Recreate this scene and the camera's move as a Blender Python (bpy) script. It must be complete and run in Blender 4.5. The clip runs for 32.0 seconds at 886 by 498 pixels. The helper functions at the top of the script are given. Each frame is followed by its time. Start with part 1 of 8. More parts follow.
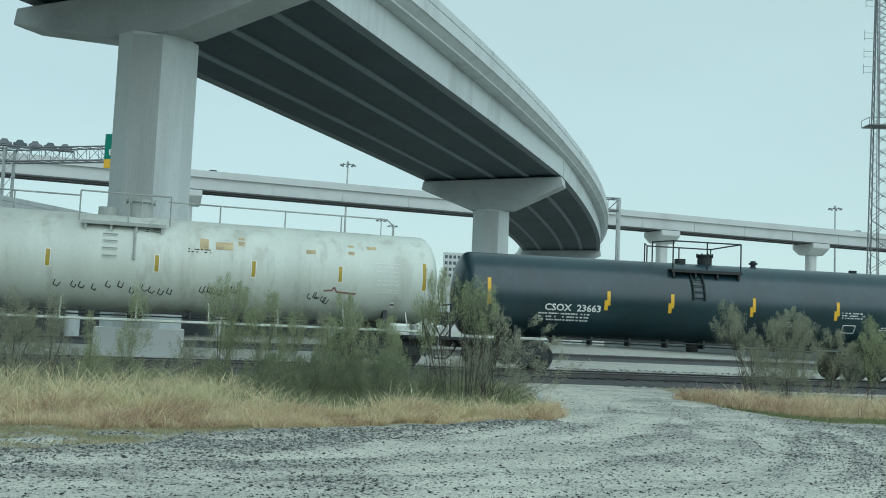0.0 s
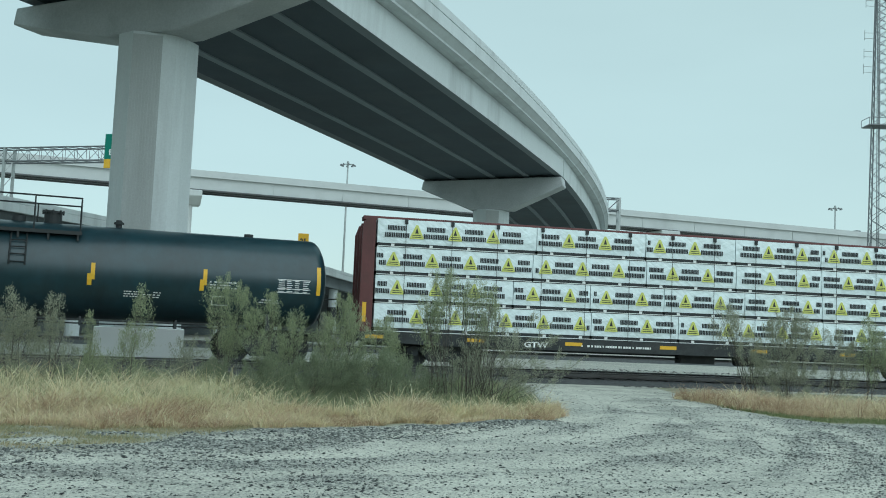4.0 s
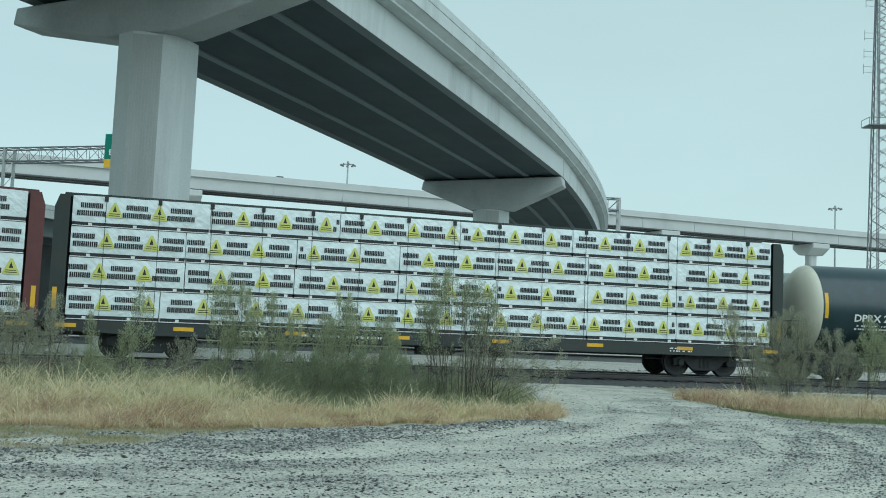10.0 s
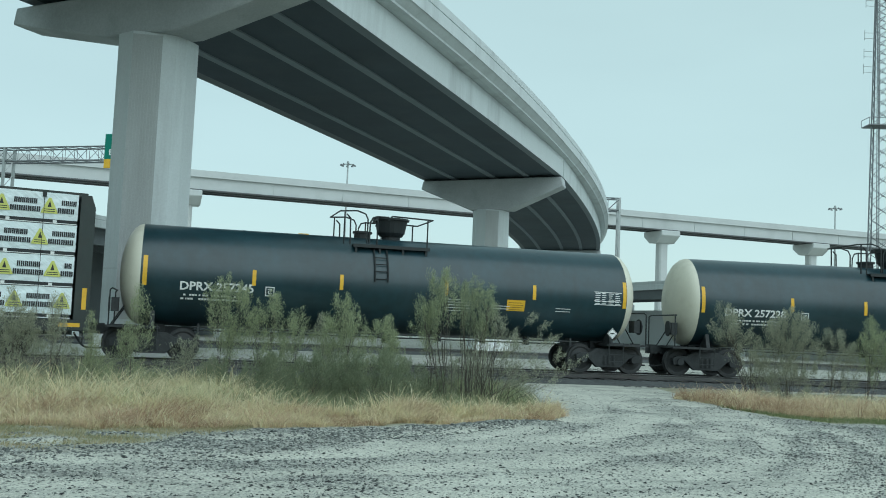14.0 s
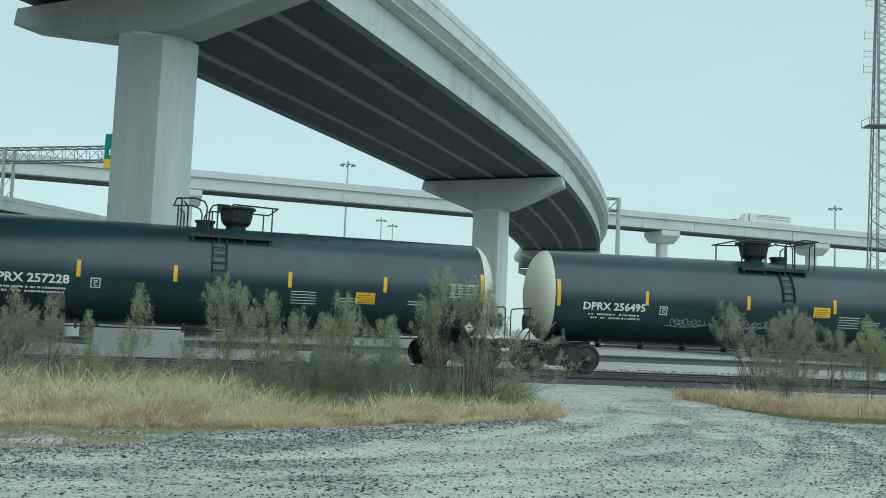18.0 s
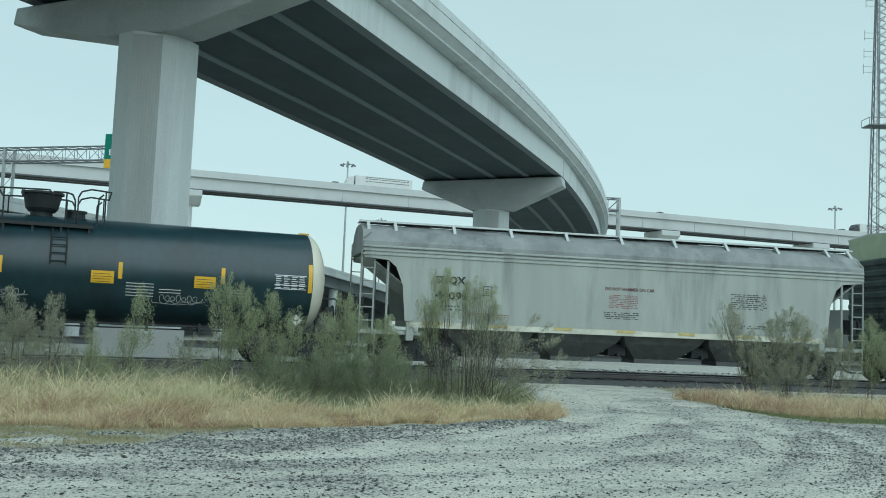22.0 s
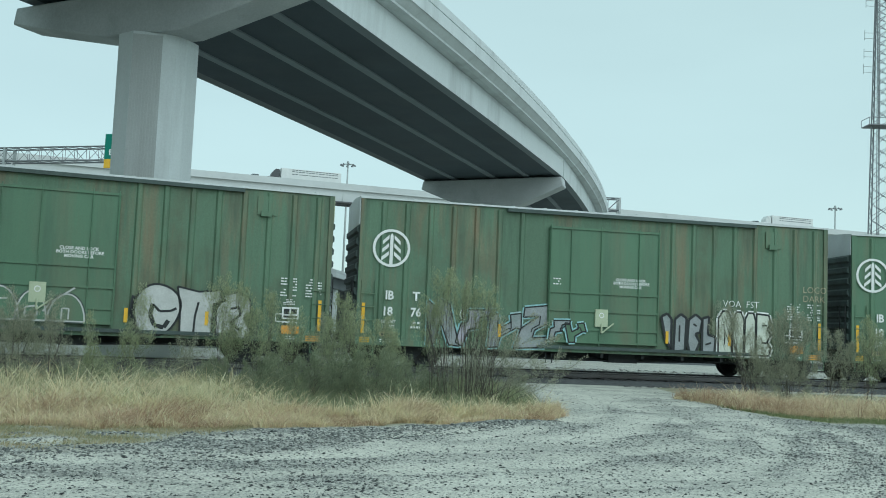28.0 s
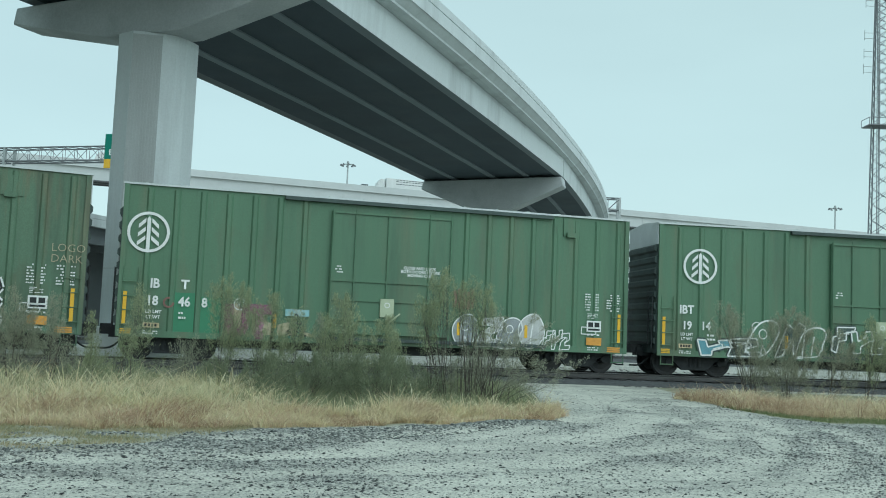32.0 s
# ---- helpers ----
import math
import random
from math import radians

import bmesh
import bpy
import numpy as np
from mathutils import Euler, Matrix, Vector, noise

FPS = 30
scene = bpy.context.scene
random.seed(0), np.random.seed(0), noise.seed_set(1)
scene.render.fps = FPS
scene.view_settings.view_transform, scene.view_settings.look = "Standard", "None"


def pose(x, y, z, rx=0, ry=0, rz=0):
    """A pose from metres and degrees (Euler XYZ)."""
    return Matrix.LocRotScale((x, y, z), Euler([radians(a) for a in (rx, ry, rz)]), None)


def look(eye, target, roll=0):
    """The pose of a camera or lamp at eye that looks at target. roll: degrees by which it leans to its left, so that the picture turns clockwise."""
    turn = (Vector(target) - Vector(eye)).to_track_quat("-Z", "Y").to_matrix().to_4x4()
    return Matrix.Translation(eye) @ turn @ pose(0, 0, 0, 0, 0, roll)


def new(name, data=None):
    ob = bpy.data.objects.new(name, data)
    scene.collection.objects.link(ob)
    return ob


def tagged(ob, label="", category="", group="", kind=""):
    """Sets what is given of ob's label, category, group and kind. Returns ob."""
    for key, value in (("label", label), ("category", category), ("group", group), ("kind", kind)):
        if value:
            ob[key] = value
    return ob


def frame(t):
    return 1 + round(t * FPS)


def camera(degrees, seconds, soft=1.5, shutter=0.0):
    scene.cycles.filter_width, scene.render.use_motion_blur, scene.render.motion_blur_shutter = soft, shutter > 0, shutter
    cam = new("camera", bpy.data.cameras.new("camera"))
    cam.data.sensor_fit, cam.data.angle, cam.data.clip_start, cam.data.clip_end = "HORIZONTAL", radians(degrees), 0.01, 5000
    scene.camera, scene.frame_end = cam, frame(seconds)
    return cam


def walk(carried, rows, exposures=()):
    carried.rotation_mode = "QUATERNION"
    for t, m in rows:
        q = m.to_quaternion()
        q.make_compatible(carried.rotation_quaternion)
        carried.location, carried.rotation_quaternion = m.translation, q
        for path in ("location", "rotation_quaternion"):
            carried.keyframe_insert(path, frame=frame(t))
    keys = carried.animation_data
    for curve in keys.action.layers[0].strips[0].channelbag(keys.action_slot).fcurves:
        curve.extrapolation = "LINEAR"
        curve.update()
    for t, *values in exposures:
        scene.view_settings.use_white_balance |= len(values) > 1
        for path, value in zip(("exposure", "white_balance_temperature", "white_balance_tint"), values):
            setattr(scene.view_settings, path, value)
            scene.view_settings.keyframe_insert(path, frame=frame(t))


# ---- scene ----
# ---- camera: stands still in a parked vehicle ----
cam = camera(49.5146, 32.0, soft=0.95, shutter=0.05)
EYE = (0.0, 0.0, 1.5907)
cam_pose = look(EYE, (0.0, math.cos(0.0808), 1.5907 + math.sin(0.0808)), roll=2.389)
walk(cam, [(0.0, cam_pose), (32.0, cam_pose)], exposures=[(0.0, 0.02, 5600, -2.0), (9.0, 0.0, 5600, -2.0), (14.0, 0.05, 5600, -2.0), (20.0, 0.05, 5600, -2.0), (27.0, 0.1, 5600, -2.0), (32.0, 0.1, 5600, -2.0)])

# ---- light: an overcast sky and a very soft sun ----
world = bpy.data.worlds.new("overcast")
scene.world = world
world.use_nodes = True
wn, wl = world.node_tree.nodes, world.node_tree.links
wn.clear()
w_out = wn.new("ShaderNodeOutputWorld")
w_sky = wn.new("ShaderNodeTexSky")
w_sky.sky_type = "NISHITA"
w_sky.sun_disc = False
w_sky.sun_elevation, w_sky.sun_rotation = radians(44), radians(150)
w_bg1 = wn.new("ShaderNodeBackground")
w_bg1.inputs["Strength"].default_value = 0.02
wl.new(w_sky.outputs["Color"], w_bg1.inputs["Color"])
w_geo = wn.new("ShaderNodeTexCoord")
w_sep = wn.new("ShaderNodeSeparateXYZ")
wl.new(w_geo.outputs["Generated"], w_sep.inputs["Vector"])
w_ramp = wn.new("ShaderNodeValToRGB")
w_ramp.color_ramp.elements[0].position, w_ramp.color_ramp.elements[0].color = 0.0, (0.69, 0.78, 0.705, 1)
w_ramp.color_ramp.elements[1].position, w_ramp.color_ramp.elements[1].color = 0.6, (0.6, 0.70, 0.645, 1)
wl.new(w_sep.outputs["Z"], w_ramp.inputs["Fac"])
w_noise = wn.new("ShaderNodeTexNoise")
w_noise.inputs["Scale"].default_value, w_noise.inputs["Detail"].default_value = 2.2, 4
w_map = wn.new("ShaderNodeMapping")
w_map.inputs["Scale"].default_value = (1, 1, 3.5)
wl.new(w_geo.outputs["Generated"], w_map.inputs["Vector"])
wl.new(w_map.outputs["Vector"], w_noise.inputs["Vector"])
w_cl = wn.new("ShaderNodeMapRange")
w_cl.inputs["To Min"].default_value, w_cl.inputs["To Max"].default_value = 0.9, 1.08
wl.new(w_noise.outputs["Fac"], w_cl.inputs["Value"])
w_mul = wn.new("ShaderNodeVectorMath")
w_mul.operation = "SCALE"
wl.new(w_ramp.outputs["Color"], w_mul.inputs[0])
wl.new(w_cl.outputs["Result"], w_mul.inputs["Scale"])
w_bg2 = wn.new("ShaderNodeBackground")
w_bg2.inputs["Strength"].default_value = 0.84
wl.new(w_mul.outputs["Vector"], w_bg2.inputs["Color"])
w_add = wn.new("ShaderNodeAddShader")
wl.new(w_bg1.outputs[0], w_add.inputs[0])
wl.new(w_bg2.outputs[0], w_add.inputs[1])
wl.new(w_add.outputs[0], w_out.inputs["Surface"])
sun = new("sun", bpy.data.lights.new("sun", "SUN"))
sun.data.energy, sun.data.angle, sun.data.color = 1.5, radians(70), (1.0, 0.97, 0.92)
sun.matrix_world = look((0, 0, 60), (-8.5, 12, 46))


# ---- materials ----
def material(name, colour, rough=0.7, metal=0.0, vary=0.12, scale=3.0, bump=0.0, bump_scale=30.0, stain=None, stain_amount=0.0, stain_scale=0.6,
             streak=False, piece=0.0, spec=0.5, coord="Object"):
    """A node material: base colour with grain at two scales, stains of a second colour, fine relief."""
    m = bpy.data.materials.new(name)
    m.use_nodes = True
    n, l = m.node_tree.nodes, m.node_tree.links
    b = n["Principled BSDF"]
    b.inputs["Roughness"].default_value, b.inputs["Metallic"].default_value = rough, metal
    b.inputs["Specular IOR Level"].default_value = spec
    tc = n.new("ShaderNodeTexCoord")
    src = tc.outputs[coord]
    mp = n.new("ShaderNodeMapping")
    mp.inputs["Scale"].default_value = (1, 1, 0.12) if streak else (1, 1, 1)
    l.new(src, mp.inputs["Vector"])
    big = n.new("ShaderNodeTexNoise")
    big.inputs["Scale"].default_value, big.inputs["Detail"].default_value, big.inputs["Roughness"].default_value = scale, 6, 0.6
    l.new(mp.outputs["Vector"], big.inputs["Vector"])
    fine = n.new("ShaderNodeTexNoise")
    fine.inputs["Scale"].default_value, fine.inputs["Detail"].default_value = bump_scale, 4
    l.new(src, fine.inputs["Vector"])
    val = n.new("ShaderNodeMapRange")
    val.inputs["From Min"].default_value, val.inputs["From Max"].default_value = 0.3, 0.7
    val.inputs["To Min"].default_value, val.inputs["To Max"].default_value = 1 - vary, 1 + vary
    l.new(big.outputs["Fac"], val.inputs["Value"])
    val2 = n.new("ShaderNodeMapRange")
    val2.inputs["From Min"].default_value, val2.inputs["From Max"].default_value = 0.3, 0.7
    val2.inputs["To Min"].default_value, val2.inputs["To Max"].default_value = 1 - vary * 0.7, 1 + vary * 0.7
    l.new(fine.outputs["Fac"], val2.inputs["Value"])
    mul = n.new("ShaderNodeMath")
    mul.operation = "MULTIPLY"
    l.new(val.outputs["Result"], mul.inputs[0])
    l.new(val2.outputs["Result"], mul.inputs[1])
    fac = mul.outputs[0]
    if piece:
        oi = n.new("ShaderNodeObjectInfo")
        pr = n.new("ShaderNodeMapRange")
        pr.inputs["To Min"].default_value, pr.inputs["To Max"].default_value = 1 - piece, 1 + piece
        l.new(oi.outputs["Random"], pr.inputs["Value"])
        m2 = n.new("ShaderNodeMath")
        m2.operation = "MULTIPLY"
        l.new(fac, m2.inputs[0])
        l.new(pr.outputs["Result"], m2.inputs[1])
        fac = m2.outputs[0]
    sc = n.new("ShaderNodeVectorMath")
    sc.operation = "SCALE"
    l.new(fac, sc.inputs["Scale"])
    if stain:
        sn = n.new("ShaderNodeTexNoise")
        sn.inputs["Scale"].default_value, sn.inputs["Detail"].default_value = stain_scale, 7
        sn.inputs["Roughness"].default_value = 0.65
        l.new(mp.outputs["Vector"], sn.inputs["Vector"])
        sr = n.new("ShaderNodeMapRange")
        sr.inputs["From Min"].default_value, sr.inputs["From Max"].default_value = 0.5, 0.72
        sr.inputs["To Max"].default_value = stain_amount
        l.new(sn.outputs["Fac"], sr.inputs["Value"])
        mix = n.new("ShaderNodeMix")
        mix.data_type = "RGBA"
        mix.inputs[6].default_value, mix.inputs[7].default_value = (*colour, 1), (*stain, 1)
        l.new(sr.outputs["Result"], mix.inputs[0])
        l.new(mix.outputs[2], sc.inputs[0])
    else:
        sc.inputs[0].default_value = colour
    l.new(sc.outputs["Vector"], b.inputs["Base Color"])
    if bump:
        bp = n.new("ShaderNodeBump")
        bp.inputs["Strength"].default_value, bp.inputs["Distance"].default_value = bump, 0.02
        l.new(fine.outputs["Fac"], bp.inputs["Height"])
        l.new(bp.outputs["Normal"], b.inputs["Normal"])
    return m


M_CONC = material("concrete", (0.56, 0.6, 0.605), 0.85, vary=0.06, scale=0.5, bump=0.15, bump_scale=14, stain=(0.25, 0.265, 0.265), stain_amount=0.6, stain_scale=0.5, streak=True)
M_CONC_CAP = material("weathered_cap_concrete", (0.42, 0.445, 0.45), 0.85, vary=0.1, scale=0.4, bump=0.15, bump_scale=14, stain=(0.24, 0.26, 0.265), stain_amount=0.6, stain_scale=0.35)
M_CONC_RIB = material("ribbed_concrete", (0.43, 0.455, 0.45), 0.9, vary=0.08, scale=0.6, bump=0.2, bump_scale=20, stain=(0.22, 0.22, 0.21), stain_amount=0.5, streak=True)
# concrete darkened to carry the shade beneath decks in its colour
M_CONC_SHADE = material("shaded_deck_concrete", (0.17, 0.19, 0.2), 0.9, vary=0.12, scale=0.3, stain=(0.1, 0.11, 0.12), stain_amount=0.5, stain_scale=0.25)
# girders below the ramp deck: underside shade is part of this base colour
M_GIRDER_SHADE = material("shaded_girder_concrete", (0.2, 0.235, 0.255), 0.85, vary=0.07, scale=0.4, stain=(0.18, 0.19, 0.19), stain_amount=0.4, stain_scale=0.2)
M_CONC_FAR = material("far_concrete", (0.5, 0.52, 0.52), 0.85, vary=0.05, scale=0.15, stain=(0.33, 0.34, 0.34), stain_amount=0.4, stain_scale=0.1)
M_STEEL = material("galvanised_steel", (0.38, 0.4, 0.4), 0.5, 0.6, vary=0.08, scale=1.5)
M_STEEL_DARK = material("weathered_lattice_steel", (0.16, 0.17, 0.18), 0.6, 0.4, vary=0.1, scale=1.0)
M_RAIL = material("worn_rail_steel", (0.1, 0.1, 0.1), 0.45, 0.6, vary=0.15, scale=2.0, stain=(0.08, 0.055, 0.045), stain_amount=0.5)
M_RAIL_TOP = material("polished_rail_head", (0.62, 0.63, 0.63), 0.3, 0.85, vary=0.06)
M_TIE = material("creosoted_timber", (0.042, 0.043, 0.043), 0.9, vary=0.25, scale=6, bump=0.3, piece=0.25)
M_BALLAST = material("ballast_stone", (0.075, 0.08, 0.083), 0.95, vary=0.3, scale=6, bump=0.6, bump_scale=40, stain=(0.13, 0.13, 0.125), stain_amount=0.5, stain_scale=0.8)
M_BARK = material("dark_bark", (0.1, 0.088, 0.075), 0.9, vary=0.2, scale=8)
M_YELLOW = material("yellow_reflector", (0.68, 0.4, 0.02), 0.45, vary=0.08, scale=5)


# ---- mesh helpers ----
def part(name, bm, mat, parent=None, label="", smooth=False):
    me = bpy.data.meshes.new(name)
    bm.to_mesh(me)
    bm.free()
    if smooth:
        for f in me.polygons:
            f.use_smooth = True
    for m in (mat if isinstance(mat, (list, tuple)) else [mat]):
        me.materials.append(m)
    ob = new(name, me)
    if parent:
        ob.parent = parent
    return tagged(ob, label=label)


def mesh_of(name, verts, faces, mat, parent=None, label="", smooth=False):
    me = bpy.data.meshes.new(name)
    me.from_pydata(verts, [], faces)
    me.materials.append(mat)
    if smooth:
        for f in me.polygons:
            f.use_smooth = True
    ob = new(name, me)
    if parent:
        ob.parent = parent
    return tagged(ob, label=label)


def thing(name, label, category, m=None, group="", kind=""):
    ob = tagged(new(name), label, category, group, kind)
    if m is not None:
        ob.matrix_world = m
    return ob


def box(bm, x0, x1, y0, y1, z0, z1, m=None, bevel=0.0):
    r = bmesh.ops.create_cube(bm, size=1)
    vs = r["verts"]
    for v in vs:
        v.co = Vector(((x0 + x1) / 2 + v.co.x * (x1 - x0), (y0 + y1) / 2 + v.co.y * (y1 - y0), (z0 + z1) / 2 + v.co.z * (z1 - z0)))
    if bevel:
        es = list({e for v in vs for e in v.link_edges})
        r2 = bmesh.ops.bevel(bm, geom=es, offset=bevel, segments=1, affect="EDGES")
        vs = list({v for f in r2["faces"] for v in f.verts} | {v for v in vs if v.is_valid})
    if m is not None:
        bmesh.ops.transform(bm, matrix=m, verts=vs)
    return vs


def tube(bm, a, b, r, n=6, r2=None):
    """A round bar from a to b."""
    a, b = Vector(a), Vector(b)
    d = b - a
    q = d.to_track_quat("Z", "Y").to_matrix().to_4x4()
    bmesh.ops.create_cone(bm, cap_ends=True, segments=n, radius1=r, radius2=r if r2 is None else r2, depth=d.length,
                          matrix=Matrix.Translation((a + b) / 2) @ q)


def pipe(bm, pts, r, n=6):
    for a, b in zip(pts[:-1], pts[1:]):
        tube(bm, a, b, r, n)


def prism(bm, outline, y0, y1, plane="xz"):
    """A closed outline pushed along the third axis from y0 to y1."""
    def at(p, t):
        return {"xz": (p[0], t, p[1]), "yz": (t, p[0], p[1]), "xy": (p[0], p[1], t)}[plane]
    a = [bm.verts.new(at(p, y0)) for p in outline]
    b = [bm.verts.new(at(p, y1)) for p in outline]
    n = len(a)
    fs = [bm.faces.new(a), bm.faces.new(b[::-1])]
    for i in range(n):
        fs.append(bm.faces.new((a[i], b[i], b[(i + 1) % n], a[(i + 1) % n])))
    bmesh.ops.recalc_face_normals(bm, faces=fs)


def sweep(bm, stations, section):
    """A closed section (across, up) carried along stations (x, y, z, heading of the way, 0 is +x)."""
    rings = []
    for x, y, z, h in stations:
        c, s = math.cos(h), math.sin(h)
        rings.append([bm.verts.new((x + s * a, y - c * a, z + u)) for a, u in section])
    n, fs = len(section), []
    for r0, r1 in zip(rings[:-1], rings[1:]):
        for i in range(n):
            fs.append(bm.faces.new((r0[i], r0[(i + 1) % n], r1[(i + 1) % n], r1[i])))
    fs += [bm.faces.new(rings[0]), bm.faces.new(rings[-1][::-1])]
    bmesh.ops.recalc_face_normals(bm, faces=fs)


# ---- the track: an arc with straight ends; u runs along it, from left to right of the parked vehicle ----
RAIL_Z = 0.3
A0, K0, D0, U_END = 0.2538, 0.0092, 31.2475, 32.0


def track(u, w=0.0, far=0.0):
    """Place and heading on the track centre at u; w across it, away from the vehicle."""
    uc = max(-U_END, min(U_END, u))
    th = A0 - K0 * uc
    x, y = (math.sin(A0) - math.sin(th)) / K0, D0 + (math.cos(th) - math.cos(A0)) / K0
    x, y = x + (u - uc) * math.cos(th), y + (u - uc) * math.sin(th)
    return x - (w + far) * math.sin(th), y + (w + far) * math.cos(th), th


def lay_track(name, label, far, u0, u1, ties=True):
    """Rails with a polished head, ties and a ballast bed."""
    rail = [(-0.07, -0.17), (0.07, -0.17), (0.07, -0.155), (0.012, -0.14), (0.012, -0.045), (0.035, -0.03), (0.035, -0.004), (-0.035, -0.004),
            (-0.035, -0.03), (-0.012, -0.045), (-0.012, -0.14), (-0.07, -0.155)]
    us = np.arange(u0, u1 + 0.1, 2.0)
    t = thing(name, label, "railway track", kind="structure")
    for side in (-0.755, 0.755):
        st = [(*track(u, side, far)[:2], RAIL_Z, track(u)[2]) for u in us]
        bm = bmesh.new()
        sweep(bm, st, rail)
        r = part("rail", bm, M_RAIL, t)
        bm = bmesh.new()
        sweep(bm, st, [(-0.03, -0.0035), (0.03, -0.0035), (0.026, 0.0), (-0.026, 0.0)])
        part("rail_head", bm, M_RAIL_TOP, r, "worn bright running surface")
    bm = bmesh.new()
    sweep(bm, [(*track(u, 0, far)[:2], RAIL_Z, track(u)[2]) for u in us], [(-1.55, -0.2), (1.55, -0.2), (2.35, -0.31), (-2.35, -0.31)])
    part("ballast_bed", bm, M_BALLAST, t)
    if ties:
        me = None
        for u in np.arange(-26, 46, 0.55):
            x, y, h = track(u, 0, far)
            m = Matrix.Translation((x, y, 0)) @ Matrix.Rotation(h, 4, "Z")
            if me is None:
                bm = bmesh.new()
                box(bm, -0.115, 0.115, -1.3, 1.3, RAIL_Z - 0.33, RAIL_Z - 0.172, bevel=0.012)
                ob = part("tie", bm, M_TIE, t)
                me = ob.data
            else:
                ob = new("tie", me)
                ob.parent = t
            ob.matrix_basis = m
    return t


lay_track("railway_track", "single railway track with polished rails on dark ballast", 0.0, -120, 200)
lay_track("far_railway_track", "second railway track beyond the first on dark ballast", 24.0, -90, 190, ties=False)

# ---- ground ----
# edges and tyre lines on the ground, as (x, y)
FRONT_L = [(-16.0, 12.6), (-6.0, 13.36), (-5.2, 13.43), (-4.47, 13.5), (-3.77, 13.8), (-3.03, 14.1), (-2.3, 14.55), (-1.5, 15.1), (-0.65, 15.7), (0.27, 16.3), (1.27, 17.0), (1.95, 17.8), (2.36, 18.6)]
FRONT_R = [(5.7, 26.4), (6.2, 24.6), (6.63, 23.3), (6.8, 21.8), (7.2, 20.8), (7.7, 20.3), (8.5, 20.1), (9.3, 20.0), (14.0, 19.6), (18.0, 18.0)]
TURF_L = [(-16.0, 10.6), (-5.0, 11.2), (-4.4, 11.4), (-3.9, 11.8), (-3.55, 12.5), (-3.2, 13.3), (-2.9, 14.2)]
RUBBLE = [(-16.0, 9.0), (-4.2, 9.6), (-3.5, 10.5), (-2.4, 11.1), (-1.3, 12.8), (-0.2, 13.9), (1.2, 15.6), (2.3, 17.6)]
# (y, x) for this one
DARK_R = [(11.0, 4.6), (12.3, 4.95), (14.1, 5.5), (16.6, 6.1), (19.2, 6.6), (21.0, 7.0)]
TYRES = [[(2.6, 29.0), (2.9, 24.0), (2.6, 20.5), (1.9, 18.0), (0.4, 15.2), (-1.4, 13.0), (-3.6, 11.4), (-7.0, 10.0)],
         [(6.6, 17.0), (5.6, 13.4), (4.2, 11.3), (2.4, 9.7), (0.0, 8.3)],
         [(3.3, 29.5), (4.3, 26.5), (5.1, 22.5), (5.5, 18.5), (5.45, 15.6), (4.9, 13.6), (3.7, 11.7), (2.2, 10.3), (0.3, 9.3), (-3.5, 7.6)],
         [(4.6, 29.0), (5.0, 26.0), (5.3, 23.0), (4.9, 19.0), (3.9, 16.2), (2.5, 14.0), (0.8, 12.4), (-1.2, 11.2), (-3.4, 10.0), (-7.0, 8.6)],
         [(4.0, 29.0), (3.9, 24.0), (3.6, 20.0), (2.9, 17.2), (1.6, 15.0), (0.0, 13.6)]]


def front_y(front, x):
    return float(np.interp(x, [p[0] for p in front], [p[1] for p in front]))


def along(line, x):
    return np.interp(x, [p[0] for p in line], [p[1] for p in line])


def from_line(line, x, y):
    """Distance of the points from a line of corners."""
    best = np.full(np.shape(x), 1e9)
    for (x0, y0), (x1, y1) in zip(line[:-1], line[1:]):
        dx, dy = x1 - x0, y1 - y0
        f = np.clip(((x - x0) * dx + (y - y0) * dy) / (dx * dx + dy * dy), 0, 1)
        best = np.minimum(best, np.hypot(x - x0 - f * dx, y - y0 - f * dy))
    return best


def rough(x, y, scale, seed, sy=1.0):
    return np.array([noise.noise(Vector((a * scale, b * scale * sy, seed))) for a, b in zip(np.ravel(x), np.ravel(y))]).reshape(np.shape(x))


def step_up(v, a, b):
    return np.clip((v - a) / (b - a), 0, 1)


